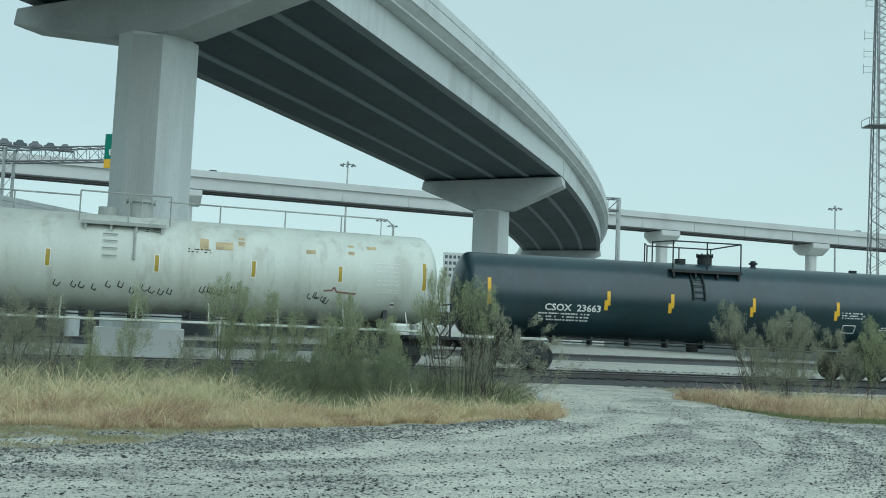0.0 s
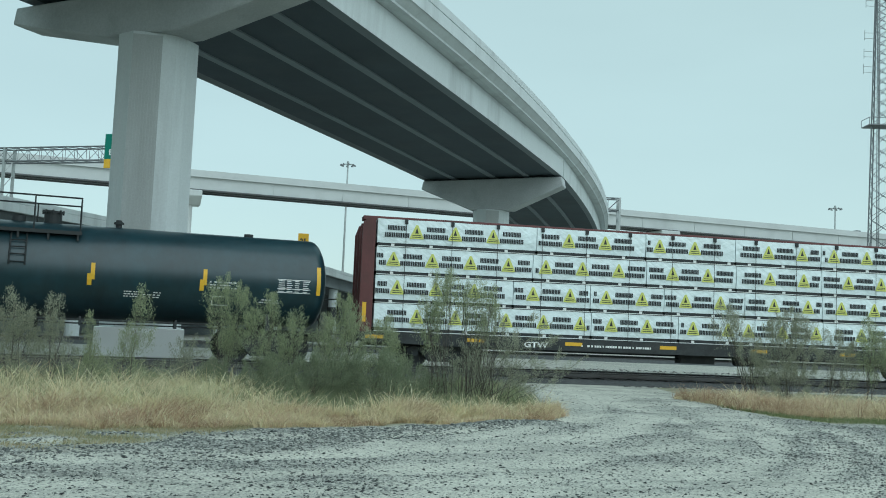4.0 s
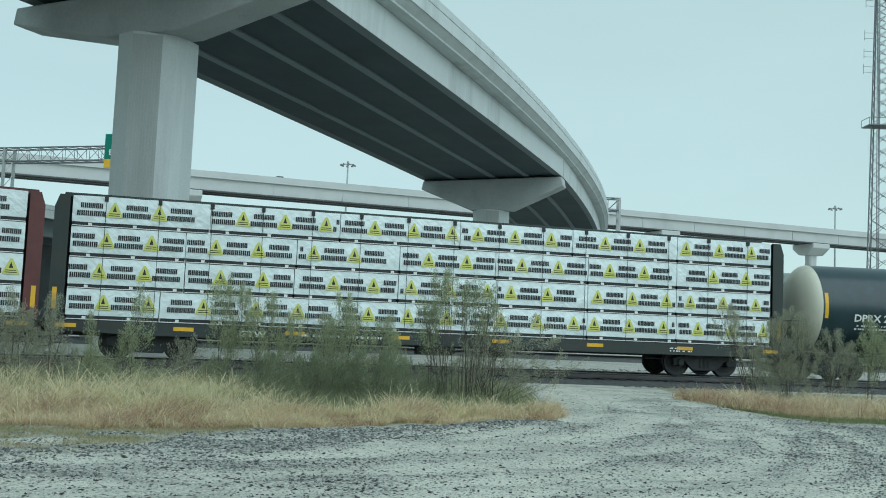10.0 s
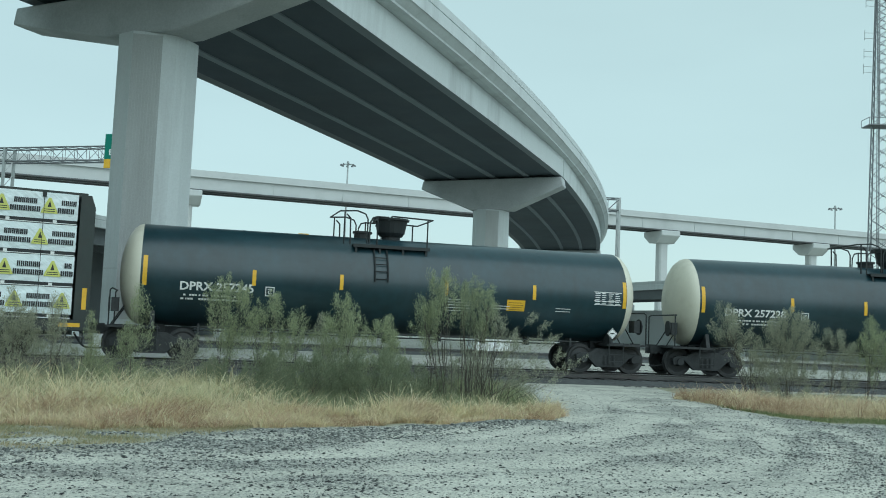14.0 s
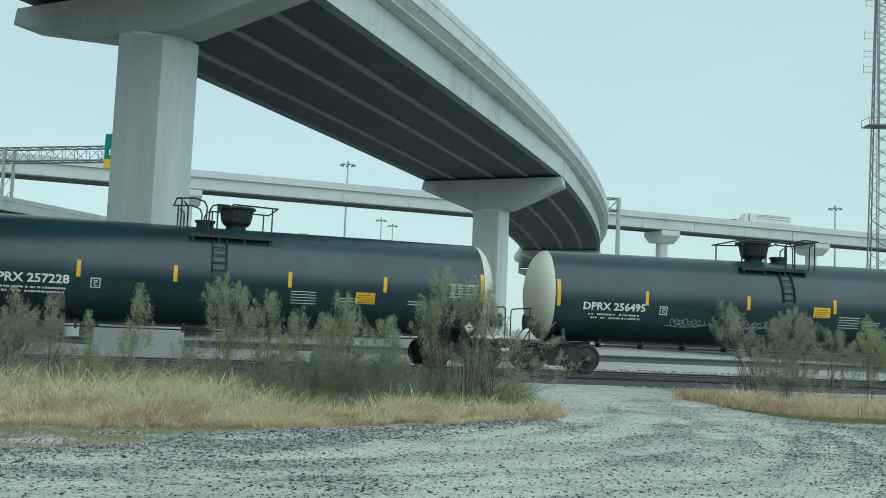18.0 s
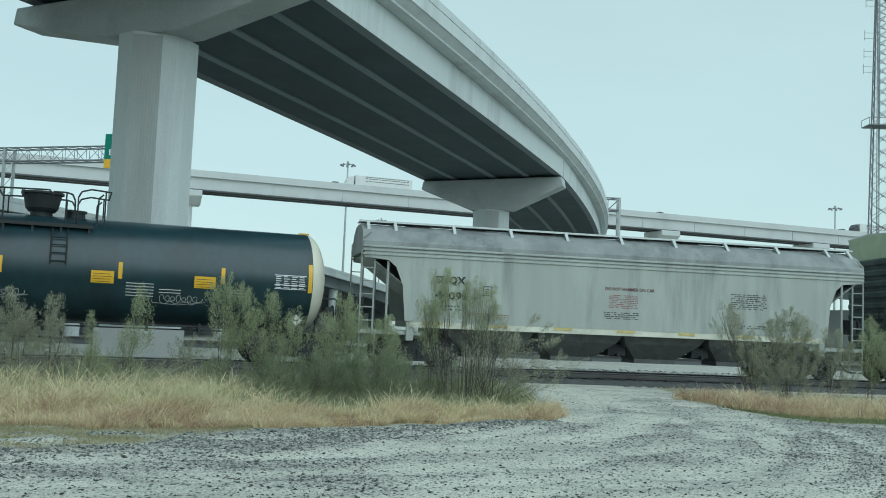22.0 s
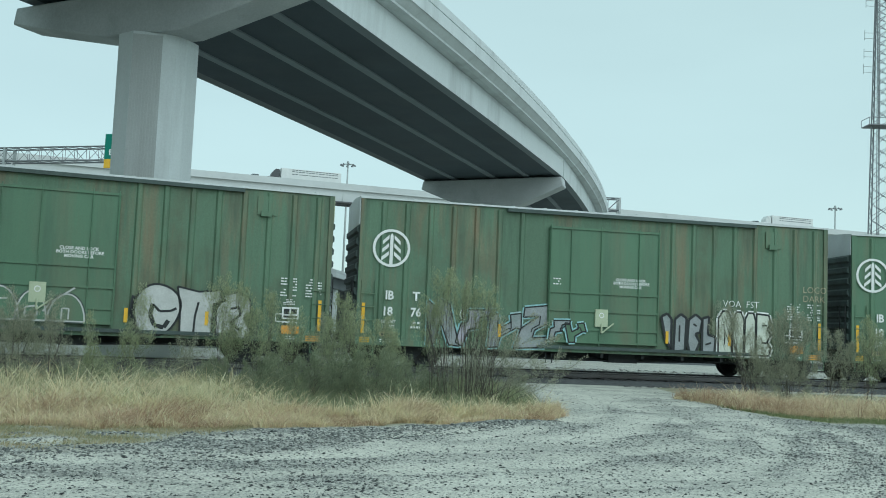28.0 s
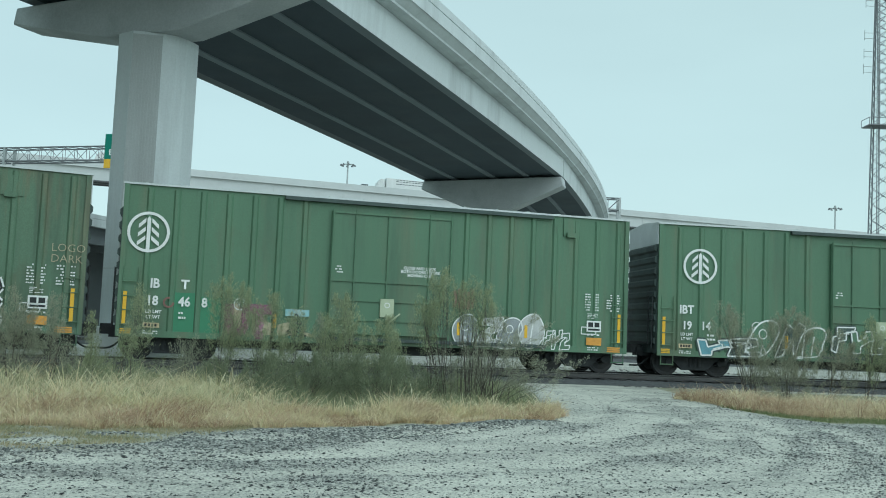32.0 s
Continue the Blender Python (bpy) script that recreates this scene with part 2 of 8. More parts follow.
def ground_fields(x, y):
    """Shares of loose stone, tyre-worn fines and short turf at the points."""
    wob = 0.35 * rough(x, y, 0.8, 3.3) + 0.2 * rough(x, y, 2.3, 8.1)
    fl, tl, rl = along(FRONT_L, x), along(TURF_L, x), along(RUBBLE, x)
    left = x < 2.4
    turf = np.where(left & (x < -2.6), step_up(y + 1.6 * wob, tl - 0.7, tl + 0.9), 0.0) * step_up(rough(x, y, 1.1, 61, 2.2) + 0.5 * rough(x, y, 3.1, 62, 2.0), -0.45, 0.1)
    turf = np.maximum(turf, np.where(left, step_up(y + 0.5 * wob, fl - 0.35, fl + 0.2), 0.0))
    fr = along(FRONT_R, x)
    turf = np.maximum(turf, np.where(x > 6.8, step_up(y + 0.6 * wob, fr - 0.7, fr - 0.1), 0.0))
    turf = np.where(y < 30, turf, 0.0)
    band = np.where(left, step_up(y + wob, rl - 0.3, rl + 0.5), 0.0) * (1 - turf)
    dark = np.where(y < 21, step_up(x + 1.3 * wob, along(DARK_R, y) - 0.4, along(DARK_R, y) + 0.6), 0.0) * (1 - turf)
    worn, berm = np.zeros(np.shape(x)), np.zeros(np.shape(x))
    for line in TYRES:
        d = np.abs(from_line(line, x + 0.5 * wob, y + 0.5 * wob) - 0.8)
        worn = np.maximum(worn, np.exp(-(d / 0.3) ** 2))
        berm = np.maximum(berm, np.exp(-((d - 0.52) / 0.16) ** 2))
    worn = worn * step_up(rough(x, y, 0.7, 12.5), -0.6, 0.0)
    berm = berm * step_up(rough(x, y, 0.8, 15.5), -0.3, 0.3) * (1 - worn)
    drift = rough(x, y, 0.45, 1.5, 1.4) + 0.5 * rough(x, y, 1.5, 4.0, 1.5)
    stony = np.clip(0.24 + 0.38 * drift + 0.5 * berm + 0.55 * band * (0.55 + 0.9 * step_up(drift, -0.25, 0.3)) + 0.6 * dark - 0.5 * worn, 0, 1) * (1 - turf)
    stony = np.where(y > 22, stony * 0.35, stony)
    return stony, worn, turf


def ground_material():
    m = material("pale_wet_gravel", (0.46, 0.455, 0.4), 0.85, vary=0.16, scale=1.1, bump=0.0, bump_scale=34)
    n, l = m.node_tree.nodes, m.node_tree.links
    b = n["Principled BSDF"]
    old = b.inputs["Base Color"].links[0].from_socket
    tc = n.new("ShaderNodeTexCoord")

    def noise_at(scale, detail, stretch, lo, hi, turn=-12):
        mp = n.new("ShaderNodeMapping")
        mp.inputs["Scale"].default_value = stretch
        mp.inputs["Rotation"].default_value = (0, 0, radians(turn))
        l.new(tc.outputs["Object"], mp.inputs["Vector"])
        t = n.new("ShaderNodeTexNoise")
        t.inputs["Scale"].default_value, t.inputs["Detail"].default_value, t.inputs["Roughness"].default_value = scale, detail, 0.62
        l.new(mp.outputs["Vector"], t.inputs["Vector"])
        r = n.new("ShaderNodeMapRange")
        r.inputs["From Min"].default_value, r.inputs["From Max"].default_value = lo, hi
        l.new(t.outputs["Fac"], r.inputs["Value"])
        return r.outputs["Result"]

    def times(p, q):
        k = n.new("ShaderNodeMath")
        k.operation = "MULTIPLY"
        l.new(p, k.inputs[0])
        l.new(q, k.inputs[1])
        return k.outputs[0]

    def over(col, fac, rgb, amount):
        k = n.new("ShaderNodeMath")
        k.operation = "MULTIPLY"
        k.inputs[1].default_value = amount
        l.new(fac, k.inputs[0])
        x = n.new("ShaderNodeMix")
        x.data_type = "RGBA"
        x.inputs[7].default_value = (*rgb, 1)
        l.new(k.outputs[0], x.inputs[0])
        l.new(col, x.inputs[6])
        return x.outputs[2]

    def share(name):
        t = n.new("ShaderNodeAttribute")
        t.attribute_name = name
        return t.outputs["Fac"]

    stony, worn, turf = share("stony"), share("worn"), share("turf")
    col = over(old, noise_at(0.5, 6, (0.35, 1.3, 1), 0.48, 0.66), (0.24, 0.245, 0.225), 0.7)
    col = over(col, noise_at(2.6, 6, (0.4, 1.4, 1), 0.52, 0.7), (0.22, 0.22, 0.2), 0.5)
    col = over(col, stony, (0.21, 0.22, 0.21), 0.68)
    col = over(col, times(worn, noise_at(1.4, 5, (0.6, 1.2, 1), 0.3, 0.55)), (0.6, 0.595, 0.52), 0.75)
    vor = n.new("ShaderNodeTexVoronoi")
    vor.inputs["Scale"].default_value = 15
    l.new(tc.outputs["Object"], vor.inputs["Vector"])
    vr = n.new("ShaderNodeMapRange")
    vr.inputs["From Min"].default_value, vr.inputs["From Max"].default_value = 0.76, 0.88
    l.new(vor.outputs["Color"], vr.inputs["Value"])
    col = over(col, times(vr.outputs["Result"], stony), (0.08, 0.083, 0.083), 0.9)
    v3 = n.new("ShaderNodeTexVoronoi")
    v3.inputs["Scale"].default_value = 40
    l.new(tc.outputs["Object"], v3.inputs["Vector"])
    for lo, hi, rgb, amount in ((0.68, 0.82, (0.15, 0.155, 0.15), 0.62), (0.34, 0.2, (0.68, 0.67, 0.6), 0.55)):
        q = n.new("ShaderNodeMapRange")
        q.inputs["From Min"].default_value, q.inputs["From Max"].default_value = lo, hi
        l.new(v3.outputs["Color"], q.inputs["Value"])
        col = over(col, q.outputs["Result"], rgb, amount)
    # damp fines in shallow hollows, thatch under the turf
    col = over(col, noise_at(0.8, 5, (0.35, 1.5, 1), 0.6, 0.68, 8), (0.16, 0.165, 0.15), 0.6)
    col = over(col, times(turf, noise_at(1.1, 6, (0.7, 1.4, 1), 0.3, 0.5)), (0.2, 0.2, 0.115), 0.9)
    col = over(col, times(turf, noise_at(2.0, 6, (0.5, 1.6, 1), 0.52, 0.64)), (0.36, 0.32, 0.2), 0.7)
    l.new(col, b.inputs["Base Color"])
    v2 = n.new("ShaderNodeTexVoronoi")
    v2.inputs["Scale"].default_value = 30
    l.new(tc.outputs["Object"], v2.inputs["Vector"])
    bp = n.new("ShaderNodeBump")
    bp.inputs["Strength"].default_value, bp.inputs["Distance"].default_value = 0.5, 0.03
    l.new(v2.outputs["Distance"], bp.inputs["Height"])
    l.new(bp.outputs["Normal"], b.inputs["Normal"])
    return m


M_GROUND = ground_material()


def lines(lo, a, b, step, hi, grow=1.35):
    core = list(np.arange(a, b + 1e-6, step))
    d, left = step, [a]
    while left[-1] > lo:
        d *= grow
        left.append(left[-1] - d)
    d, right = step, [core[-1]]
    while right[-1] < hi:
        d *= grow
        right.append(right[-1] + d)
    return left[:0:-1] + core + right[1:]


GX, GY = np.array(lines(-2600, -10, 14, 0.16, 2600)), np.array(lines(-2600, 7, 29, 0.16, 2600))
XX, YY = np.meshgrid(GX, GY)
STONY, WORN, TURF = ground_fields(XX, YY)
# ruts and hummocks; level near and beyond the track
LEVEL = np.clip((27 - YY) / 4, 0, 1) * np.clip((40 - np.abs(XX)) / 10, 0, 1) * np.clip((YY + 20) / 10, 0, 1)
ZZ = LEVEL * (0.05 * rough(XX, YY, 0.35, 3, 1.4) + 0.025 * rough(XX, YY, 1.3, 7, 1.2) + 0.014 * rough(XX, YY, 3.4, 17) - 0.03 * WORN + 0.02 * STONY) - 0.012


def ground_z(x, y):
    i = min(max(int(np.searchsorted(GX, x)) - 1, 0), len(GX) - 2)
    j = min(max(int(np.searchsorted(GY, y)) - 1, 0), len(GY) - 2)
    u, v = (x - GX[i]) / (GX[i + 1] - GX[i]), (y - GY[j]) / (GY[j + 1] - GY[j])
    return float((ZZ[j, i] * (1 - u) + ZZ[j, i + 1] * u) * (1 - v) + (ZZ[j + 1, i] * (1 - u) + ZZ[j + 1, i + 1] * u) * v)


nx = len(GX)
gf = [(j * nx + i, j * nx + i + 1, (j + 1) * nx + i + 1, (j + 1) * nx + i) for j in range(len(GY) - 1) for i in range(nx - 1)]
ground = mesh_of("ground", np.stack((XX, YY, ZZ), -1).reshape(-1, 3).tolist(), gf, M_GROUND, smooth=True)
tagged(ground, "pale wet gravel ground with tyre ruts and dark stones", "ground", kind="structure")
for field, values in (("stony", STONY), ("worn", WORN), ("turf", TURF)):
    ground.data.attributes.new(field, "FLOAT", "POINT").data.foreach_set("value", values.ravel().astype(np.float32))


def island_material(name, colours, rough_to=0.85, translucent=False, patch=None, patch_scale=0.7):
    """A material whose colour differs from piece to piece of one mesh; patch: a colour that whole patches tend to."""
    m = bpy.data.materials.new(name)
    m.use_nodes = True
    n, l = m.node_tree.nodes, m.node_tree.links
    b = n["Principled BSDF"]
    b.inputs["Roughness"].default_value = rough_to
    g = n.new("ShaderNodeNewGeometry")
    r = n.new("ShaderNodeValToRGB")
    e = r.color_ramp.elements
    while len(e) < len(colours):
        e.new(0.5)
    for i, c in enumerate(colours):
        e[i].position, e[i].color = i / (len(colours) - 1), (*c, 1)
    l.new(g.outputs["Random Per Island"], r.inputs["Fac"])
    colour = r.outputs["Color"]
    if patch:
        tc = n.new("ShaderNodeTexCoord")
        t = n.new("ShaderNodeTexNoise")
        t.inputs["Scale"].default_value, t.inputs["Detail"].default_value = patch_scale, 3
        l.new(tc.outputs["Object"], t.inputs["Vector"])
        q = n.new("ShaderNodeMapRange")
        q.inputs["From Min"].default_value, q.inputs["From Max"].default_value, q.inputs["To Max"].default_value = 0.42, 0.62, 0.75
        l.new(t.outputs["Fac"], q.inputs["Value"])
        x = n.new("ShaderNodeMix")
        x.data_type = "RGBA"
        x.inputs[7].default_value = (*patch, 1)
        l.new(q.outputs["Result"], x.inputs[0])
        l.new(colour, x.inputs[6])
        colour = x.outputs[2]
    l.new(colour, b.inputs["Base Color"])
    b.inputs["Specular IOR Level"].default_value = 0.25
    if translucent:
        t = n.new("ShaderNodeBsdfTranslucent")
        l.new(colour, t.inputs["Color"])
        mx = n.new("ShaderNodeMixShader")
        mx.inputs[0].default_value = 0.45
        l.new(b.outputs[0], mx.inputs[1])
        l.new(t.outputs[0], mx.inputs[2])
        l.new(mx.outputs[0], n["Material Output"].inputs["Surface"])
    return m


# stones
def stones(name, label, n, place, size, mat, seed):
    rg = np.random.RandomState(seed)
    vs, fs = [], []
    base = np.array([(1, 0, 0), (-1, 0, 0), (0, 1, 0), (0, -1, 0), (0, 0, 1), (0, 0, -1)], float)
    tri = [(0, 2, 4), (2, 1, 4), (1, 3, 4), (3, 0, 4), (2, 0, 5), (1, 2, 5), (3, 1, 5), (0, 3, 5)]
    while len(vs) < n * 6:
        p = place(rg)
        if p is None:
            continue
        s = size(rg)
        a = rg.rand() * 6.28
        q = base * (s * (0.6 + 0.8 * rg.rand(6, 1))) + rg.randn(6, 3) * s * 0.26
        q[:, 2] *= 0.5
        c, d = math.cos(a), math.sin(a)
        k = len(vs)
        z0 = ground_z(*p) + s * 0.12
        vs += [(p[0] + c * v[0] - d * v[1], p[1] + d * v[0] + c * v[1], z0 + v[2]) for v in q]
        fs += [tuple(k + i for i in t) for t in tri]
    return tagged(mesh_of(name, vs, fs, mat), label, "gravel", kind="stuff")


M_STONES = island_material("loose_stones", [(0.038, 0.045, 0.046), (0.085, 0.092, 0.088), (0.2, 0.21, 0.195), (0.05, 0.056, 0.055), (0.46, 0.47, 0.43), (0.15, 0.157, 0.148), (0.075, 0.08, 0.079), (0.4, 0.41, 0.38), (0.28, 0.29, 0.265), (0.11, 0.116, 0.112)])


def nearest_field(field, x, y):
    i = min(max(int(np.searchsorted(GX, x)), 0), len(GX) - 1)
    j = min(max(int(np.searchsorted(GY, y)), 0), len(GY) - 1)
    return field[j, i]


def road_place(rg):
    y = 7.5 + 20 * rg.rand() ** 1.5
    x = (rg.rand() - 0.5) * (y * 1.0 + 1.5)
    d = nearest_field(STONY, x, y)
    return (x, y) if rg.rand() < 0.12 + d ** 1.3 and nearest_field(TURF, x, y) < 0.4 * rg.rand() + 0.15 else None


def open_place(rg):
    y = 7.5 + 17 * rg.rand() ** 1.3
    x = (rg.rand() - 0.5) * (y * 1.0 + 1.5)
    return (x, y) if rg.rand() < 0.25 + nearest_field(STONY, x, y) and nearest_field(TURF, x, y) < 0.2 else None


stones("loose_gravel", "dark and pale loose stones on the gravel", 60000, road_place, lambda rg: 0.005 + 0.017 * rg.rand() ** 2.6, M_STONES, 1)
stones("dark_stones", "scattered larger dark stones on the pale gravel", 4200, open_place, lambda rg: 0.009 + 0.017 * rg.rand() ** 2.2, island_material("dark_stones", [(0.025, 0.028, 0.03), (0.05, 0.05, 0.05), (0.035, 0.036, 0.037), (0.08, 0.08, 0.078)]), 3)


def edge_place(rg):
    x = -6.5 + 8.8 * rg.rand()
    y = along(RUBBLE, x) + (along(FRONT_L, x) - along(RUBBLE, x)) * (rg.rand() * 0.8 + 0.1)
    return (x, y) if nearest_field(TURF, x, y) < 0.3 and rg.rand() < 0.25 + 0.75 * nearest_field(STONY, x, y) else None


stones("edge_rubble", "dark broken stones along the edge of the grass", 4000, edge_place, lambda rg: 0.01 + 0.026 * rg.rand() ** 2, M_STONES, 2)


def ballast_place(rg):
    u = -28 + 62 * rg.rand()
    w = -1.35 - 1.5 * rg.rand()
    x, y, _ = track(u, w)
    return None if 2.6 < x < 5.6 and w < -1.7 else (x, y)


stones("ballast_stones", "dark ballast stones beside the rails", 7000, ballast_place, lambda r: 0.02 + 0.025 * r.rand(), island_material("ballast_stones", [(0.05, 0.05, 0.05), (0.1, 0.1, 0.1), (0.18, 0.17, 0.16)]), 6)


def far_place(rg):
    u, w = -35 + 75 * rg.rand(), 1.5 + 9 * rg.rand() ** 1.4
    x, y, _ = track(u, w)
    return x, y


stones("ballast_stones", "grey spilled ballast stones behind the railway", 9000, far_place, lambda r: 0.03 + 0.05 * r.rand(), island_material("spilled_ballast", [(0.1, 0.1, 0.1), (0.2, 0.2, 0.19), (0.3, 0.29, 0.27), (0.14, 0.13, 0.13)]), 7)


# grass
def grass(name, label, n, place, height, mat, seed, width=0.0035, lean=1.0, tuft=1, droop=0.5):
    """Arching blades, alone or in tufts whose blades spread from one root."""
    rg = np.random.RandomState(seed)
    vs, fs = [], []
    k = 0
    while k < n:
        p = place(rg)
        if p is None:
            continue
        tall, wind, way = 0.7 + 0.6 * rg.rand(), rg.rand() * 0.7 - 0.2, rg.rand() * 6.28
        for _ in range(tuft):
            a, b = way + rg.randn() * 1.2, rg.rand() * 6.28
            spread = 0.07 * rg.rand() if tuft > 1 else 0.0
            x, y = p[0] + math.cos(b) * spread, p[1] + math.sin(b) * spread
            h = height(x, y, rg) * (tall if tuft > 1 else 1.0)
            out = lean * h * (0.15 + rg.rand())
            dx, dy = math.cos(a) * out + wind * h * 0.6, math.sin(a) * out
            q = width * (0.6 + 0.9 * rg.rand())
            wx, wy = math.cos(b) * q, math.sin(b) * q
            z = ground_z(x, y) - 0.01
            bend = droop * (0.3 + rg.rand())
            i = len(vs)
            for f, w in ((0.0, 1.0), (0.42, 0.9), (0.76, 0.6)):
                g, up = f ** 1.7, h * (f - bend * f ** 3 * 0.6)
                cx, cy = x + dx * g, y + dy * g
                vs += [(cx - wx * w, cy - wy * w, z + up), (cx + wx * w, cy + wy * w, z + up)]
            vs.append((x + dx, y + dy, z + h * (1 - bend * 0.6)))
            fs += [(i, i + 1, i + 3, i + 2), (i + 2, i + 3, i + 5, i + 4), (i + 4, i + 5, i + 6)]
            k += 1
    return tagged(mesh_of(name, vs, fs, mat), label, "grass", kind="stuff")


M_MAT = island_material("matted_dry_grass", [(0.74, 0.63, 0.43), (0.86, 0.76, 0.54), (0.5, 0.4, 0.27), (0.92, 0.84, 0.63), (0.76, 0.64, 0.44), (0.42, 0.33, 0.22)], translucent=True, patch=(0.64, 0.48, 0.34), patch_scale=1.1)
M_RUSSET = island_material("russet_stalks", [(0.44, 0.3, 0.2), (0.56, 0.41, 0.28), (0.3, 0.2, 0.14), (0.62, 0.48, 0.34)], translucent=True)
M_STRAW = island_material("dry_straw", [(0.82, 0.73, 0.48), (0.68, 0.58, 0.37), (0.9, 0.83, 0.6), (0.6, 0.51, 0.32), (0.84, 0.78, 0.54), (0.66, 0.63, 0.38), (0.92, 0.87, 0.66)], translucent=True)
M_PALE_GREEN = island_material("pale_green_grass", [(0.64, 0.62, 0.38), (0.8, 0.75, 0.5), (0.44, 0.46, 0.26), (0.88, 0.83, 0.6), (0.54, 0.55, 0.32)], translucent=True, patch=(0.66, 0.54, 0.37), patch_scale=0.9)
M_TURF = island_material("short_green_turf", [(0.3, 0.3, 0.16), (0.4, 0.37, 0.22), (0.48, 0.43, 0.28), (0.24, 0.26, 0.13)], translucent=True, patch=(0.44, 0.37, 0.24), patch_scale=1.3)
M_LUSH = island_material("green_turf", [(0.18, 0.24, 0.11), (0.25, 0.29, 0.14), (0.36, 0.35, 0.21)], translucent=True)
M_WEED = island_material("green_weeds", [(0.24, 0.29, 0.16), (0.33, 0.36, 0.21), (0.46, 0.45, 0.29), (0.19, 0.24, 0.13), (0.38, 0.38, 0.25)], translucent=True)


def left_edge(x):
    return front_y(FRONT_L, x) + 0.3 * noise.noise(Vector((x * 1.2, 0, 9))) + 0.16 * noise.noise(Vector((x * 3.7, 0, 5)))


def left_mat(rg):
    """The dense low belt next to the gravel."""
    x = -9 + 11.5 * rg.rand()
    deep = 3.4 if x < -3.2 else max(1.25 - 0.1 * max(0, x), 3.4 - 3.6 * (x + 3.2))
    y = left_edge(x) + deep * rg.rand() ** 1.15
    if noise.noise(Vector((x * 1.4, y * 1.2, 21))) < rg.rand() * 0.9 - 0.8:
        return None
    return (x, y) if x < 2.2 or rg.rand() < 0.4 else None


def mat_height(x, y, rg):
    d = max(0.0, y - front_y(FRONT_L, x))
    return (0.12 + (0.17 if x < -2.8 else 0.14) * min(1, d / 1.2)) * (1 + 0.9 * noise.noise(Vector((x * 1.0, y * 1.0, 2))) + 0.5 * noise.noise(Vector((x * 2.7, y * 2.7, 6)))) * (0.5 + 0.7 * rg.rand()) + 0.03


def left_russet(rg):
    """Reddish patches in the belt."""
    p = left_mat(rg)
    return p if p and noise.noise(Vector((p[0] * 0.9, p[1] * 0.9, 77))) > 0.35 * rg.rand() - 0.1 else None


def left_fringe(rg):
    """Long arching blades at the back of the belt."""
    x = -9 + 11.2 * rg.rand()
    y = left_edge(x) + (1.5 + 1.9 * rg.rand() if x < -2.8 else 0.7 + 0.7 * rg.rand() - 0.15 * max(0, x))
    return (x, y) if noise.noise(Vector((x * 1.7, y, 41))) > rg.rand() * 0.8 - 0.5 else None


def left_tall(rg):
    x = -9.5 + 6.9 * rg.rand()
    y = left_edge(x) + 1.6 + 4.2 * rg.rand()
    keep = 1.0 if x < -3.6 else (-2.6 - x)
    return (x, y) if rg.rand() < keep and noise.noise(Vector((x * 1.3, y * 1.1, 31))) > rg.rand() * 0.6 - 0.35 else None


def right_edge(x):
    return front_y(FRONT_R, x) + 0.35 * noise.noise(Vector((x * 1.2, 5, 9))) + 0.2 * noise.noise(Vector((x * 3.7, 5, 5)))


def right_mat(rg):
    x = 5.9 + 10 * rg.rand()
    y = right_edge(x) + (0.25 if x > 7 else 0.0) + 4.2 * rg.rand() ** 1.1
    if noise.noise(Vector((x * 1.5, y * 1.5, 25))) < rg.rand() * 1.0 - 0.7:
        return None
    return (x, y) if y < track(x * 1.02)[1] - 2.2 and x > 6.1 + 0.5 * max(0, y - 25.0) else None


def right_russet(rg):
    """Browner stalks, most of them where the belt begins."""
    p = right_mat(rg)
    return p if p and rg.rand() < (1.0 if p[0] < 8.0 else 0.35) else None


def right_height(x, y, rg):
    d = max(0.0, y - front_y(FRONT_R, x))
    return (0.15 + 0.18 * min(1, d / 1.2)) * min(1, 0.45 + 0.5 * max(0, x - 5.9)) * (1 + 0.7 * noise.noise(Vector((x * 1.1, y, 6))) + 0.5 * noise.noise(Vector((x * 2.6, y * 2.6, 9)))) * (0.5 + 0.7 * rg.rand() + 0.5 * rg.rand() ** 6)


def back_band(rg):
    x = -13 + 15 * rg.rand()
    y = front_y(FRONT_L, x) + (2.2 if x < -2.8 else 1.4) + 8.0 * rg.rand() ** 1.2
    return (x, y) if y < track(x)[1] - 2.3 and (x < 1.6 or y < 24) else None


def turf_left(rg):
    x = -8 + 5.3 * rg.rand()
    t, f = along(TURF_L, x), front_y(FRONT_L, x)
    y = t - 0.5 + (f + 0.7 - t) * rg.rand()
    return (x, y) if nearest_field(TURF, x, y) > 0.15 + 0.7 * rg.rand() else None


def turf_right(rg):
    x = 6.7 + 9 * rg.rand()
    return x, front_y(FRONT_R, x) + 0.35 - 0.8 * rg.rand()


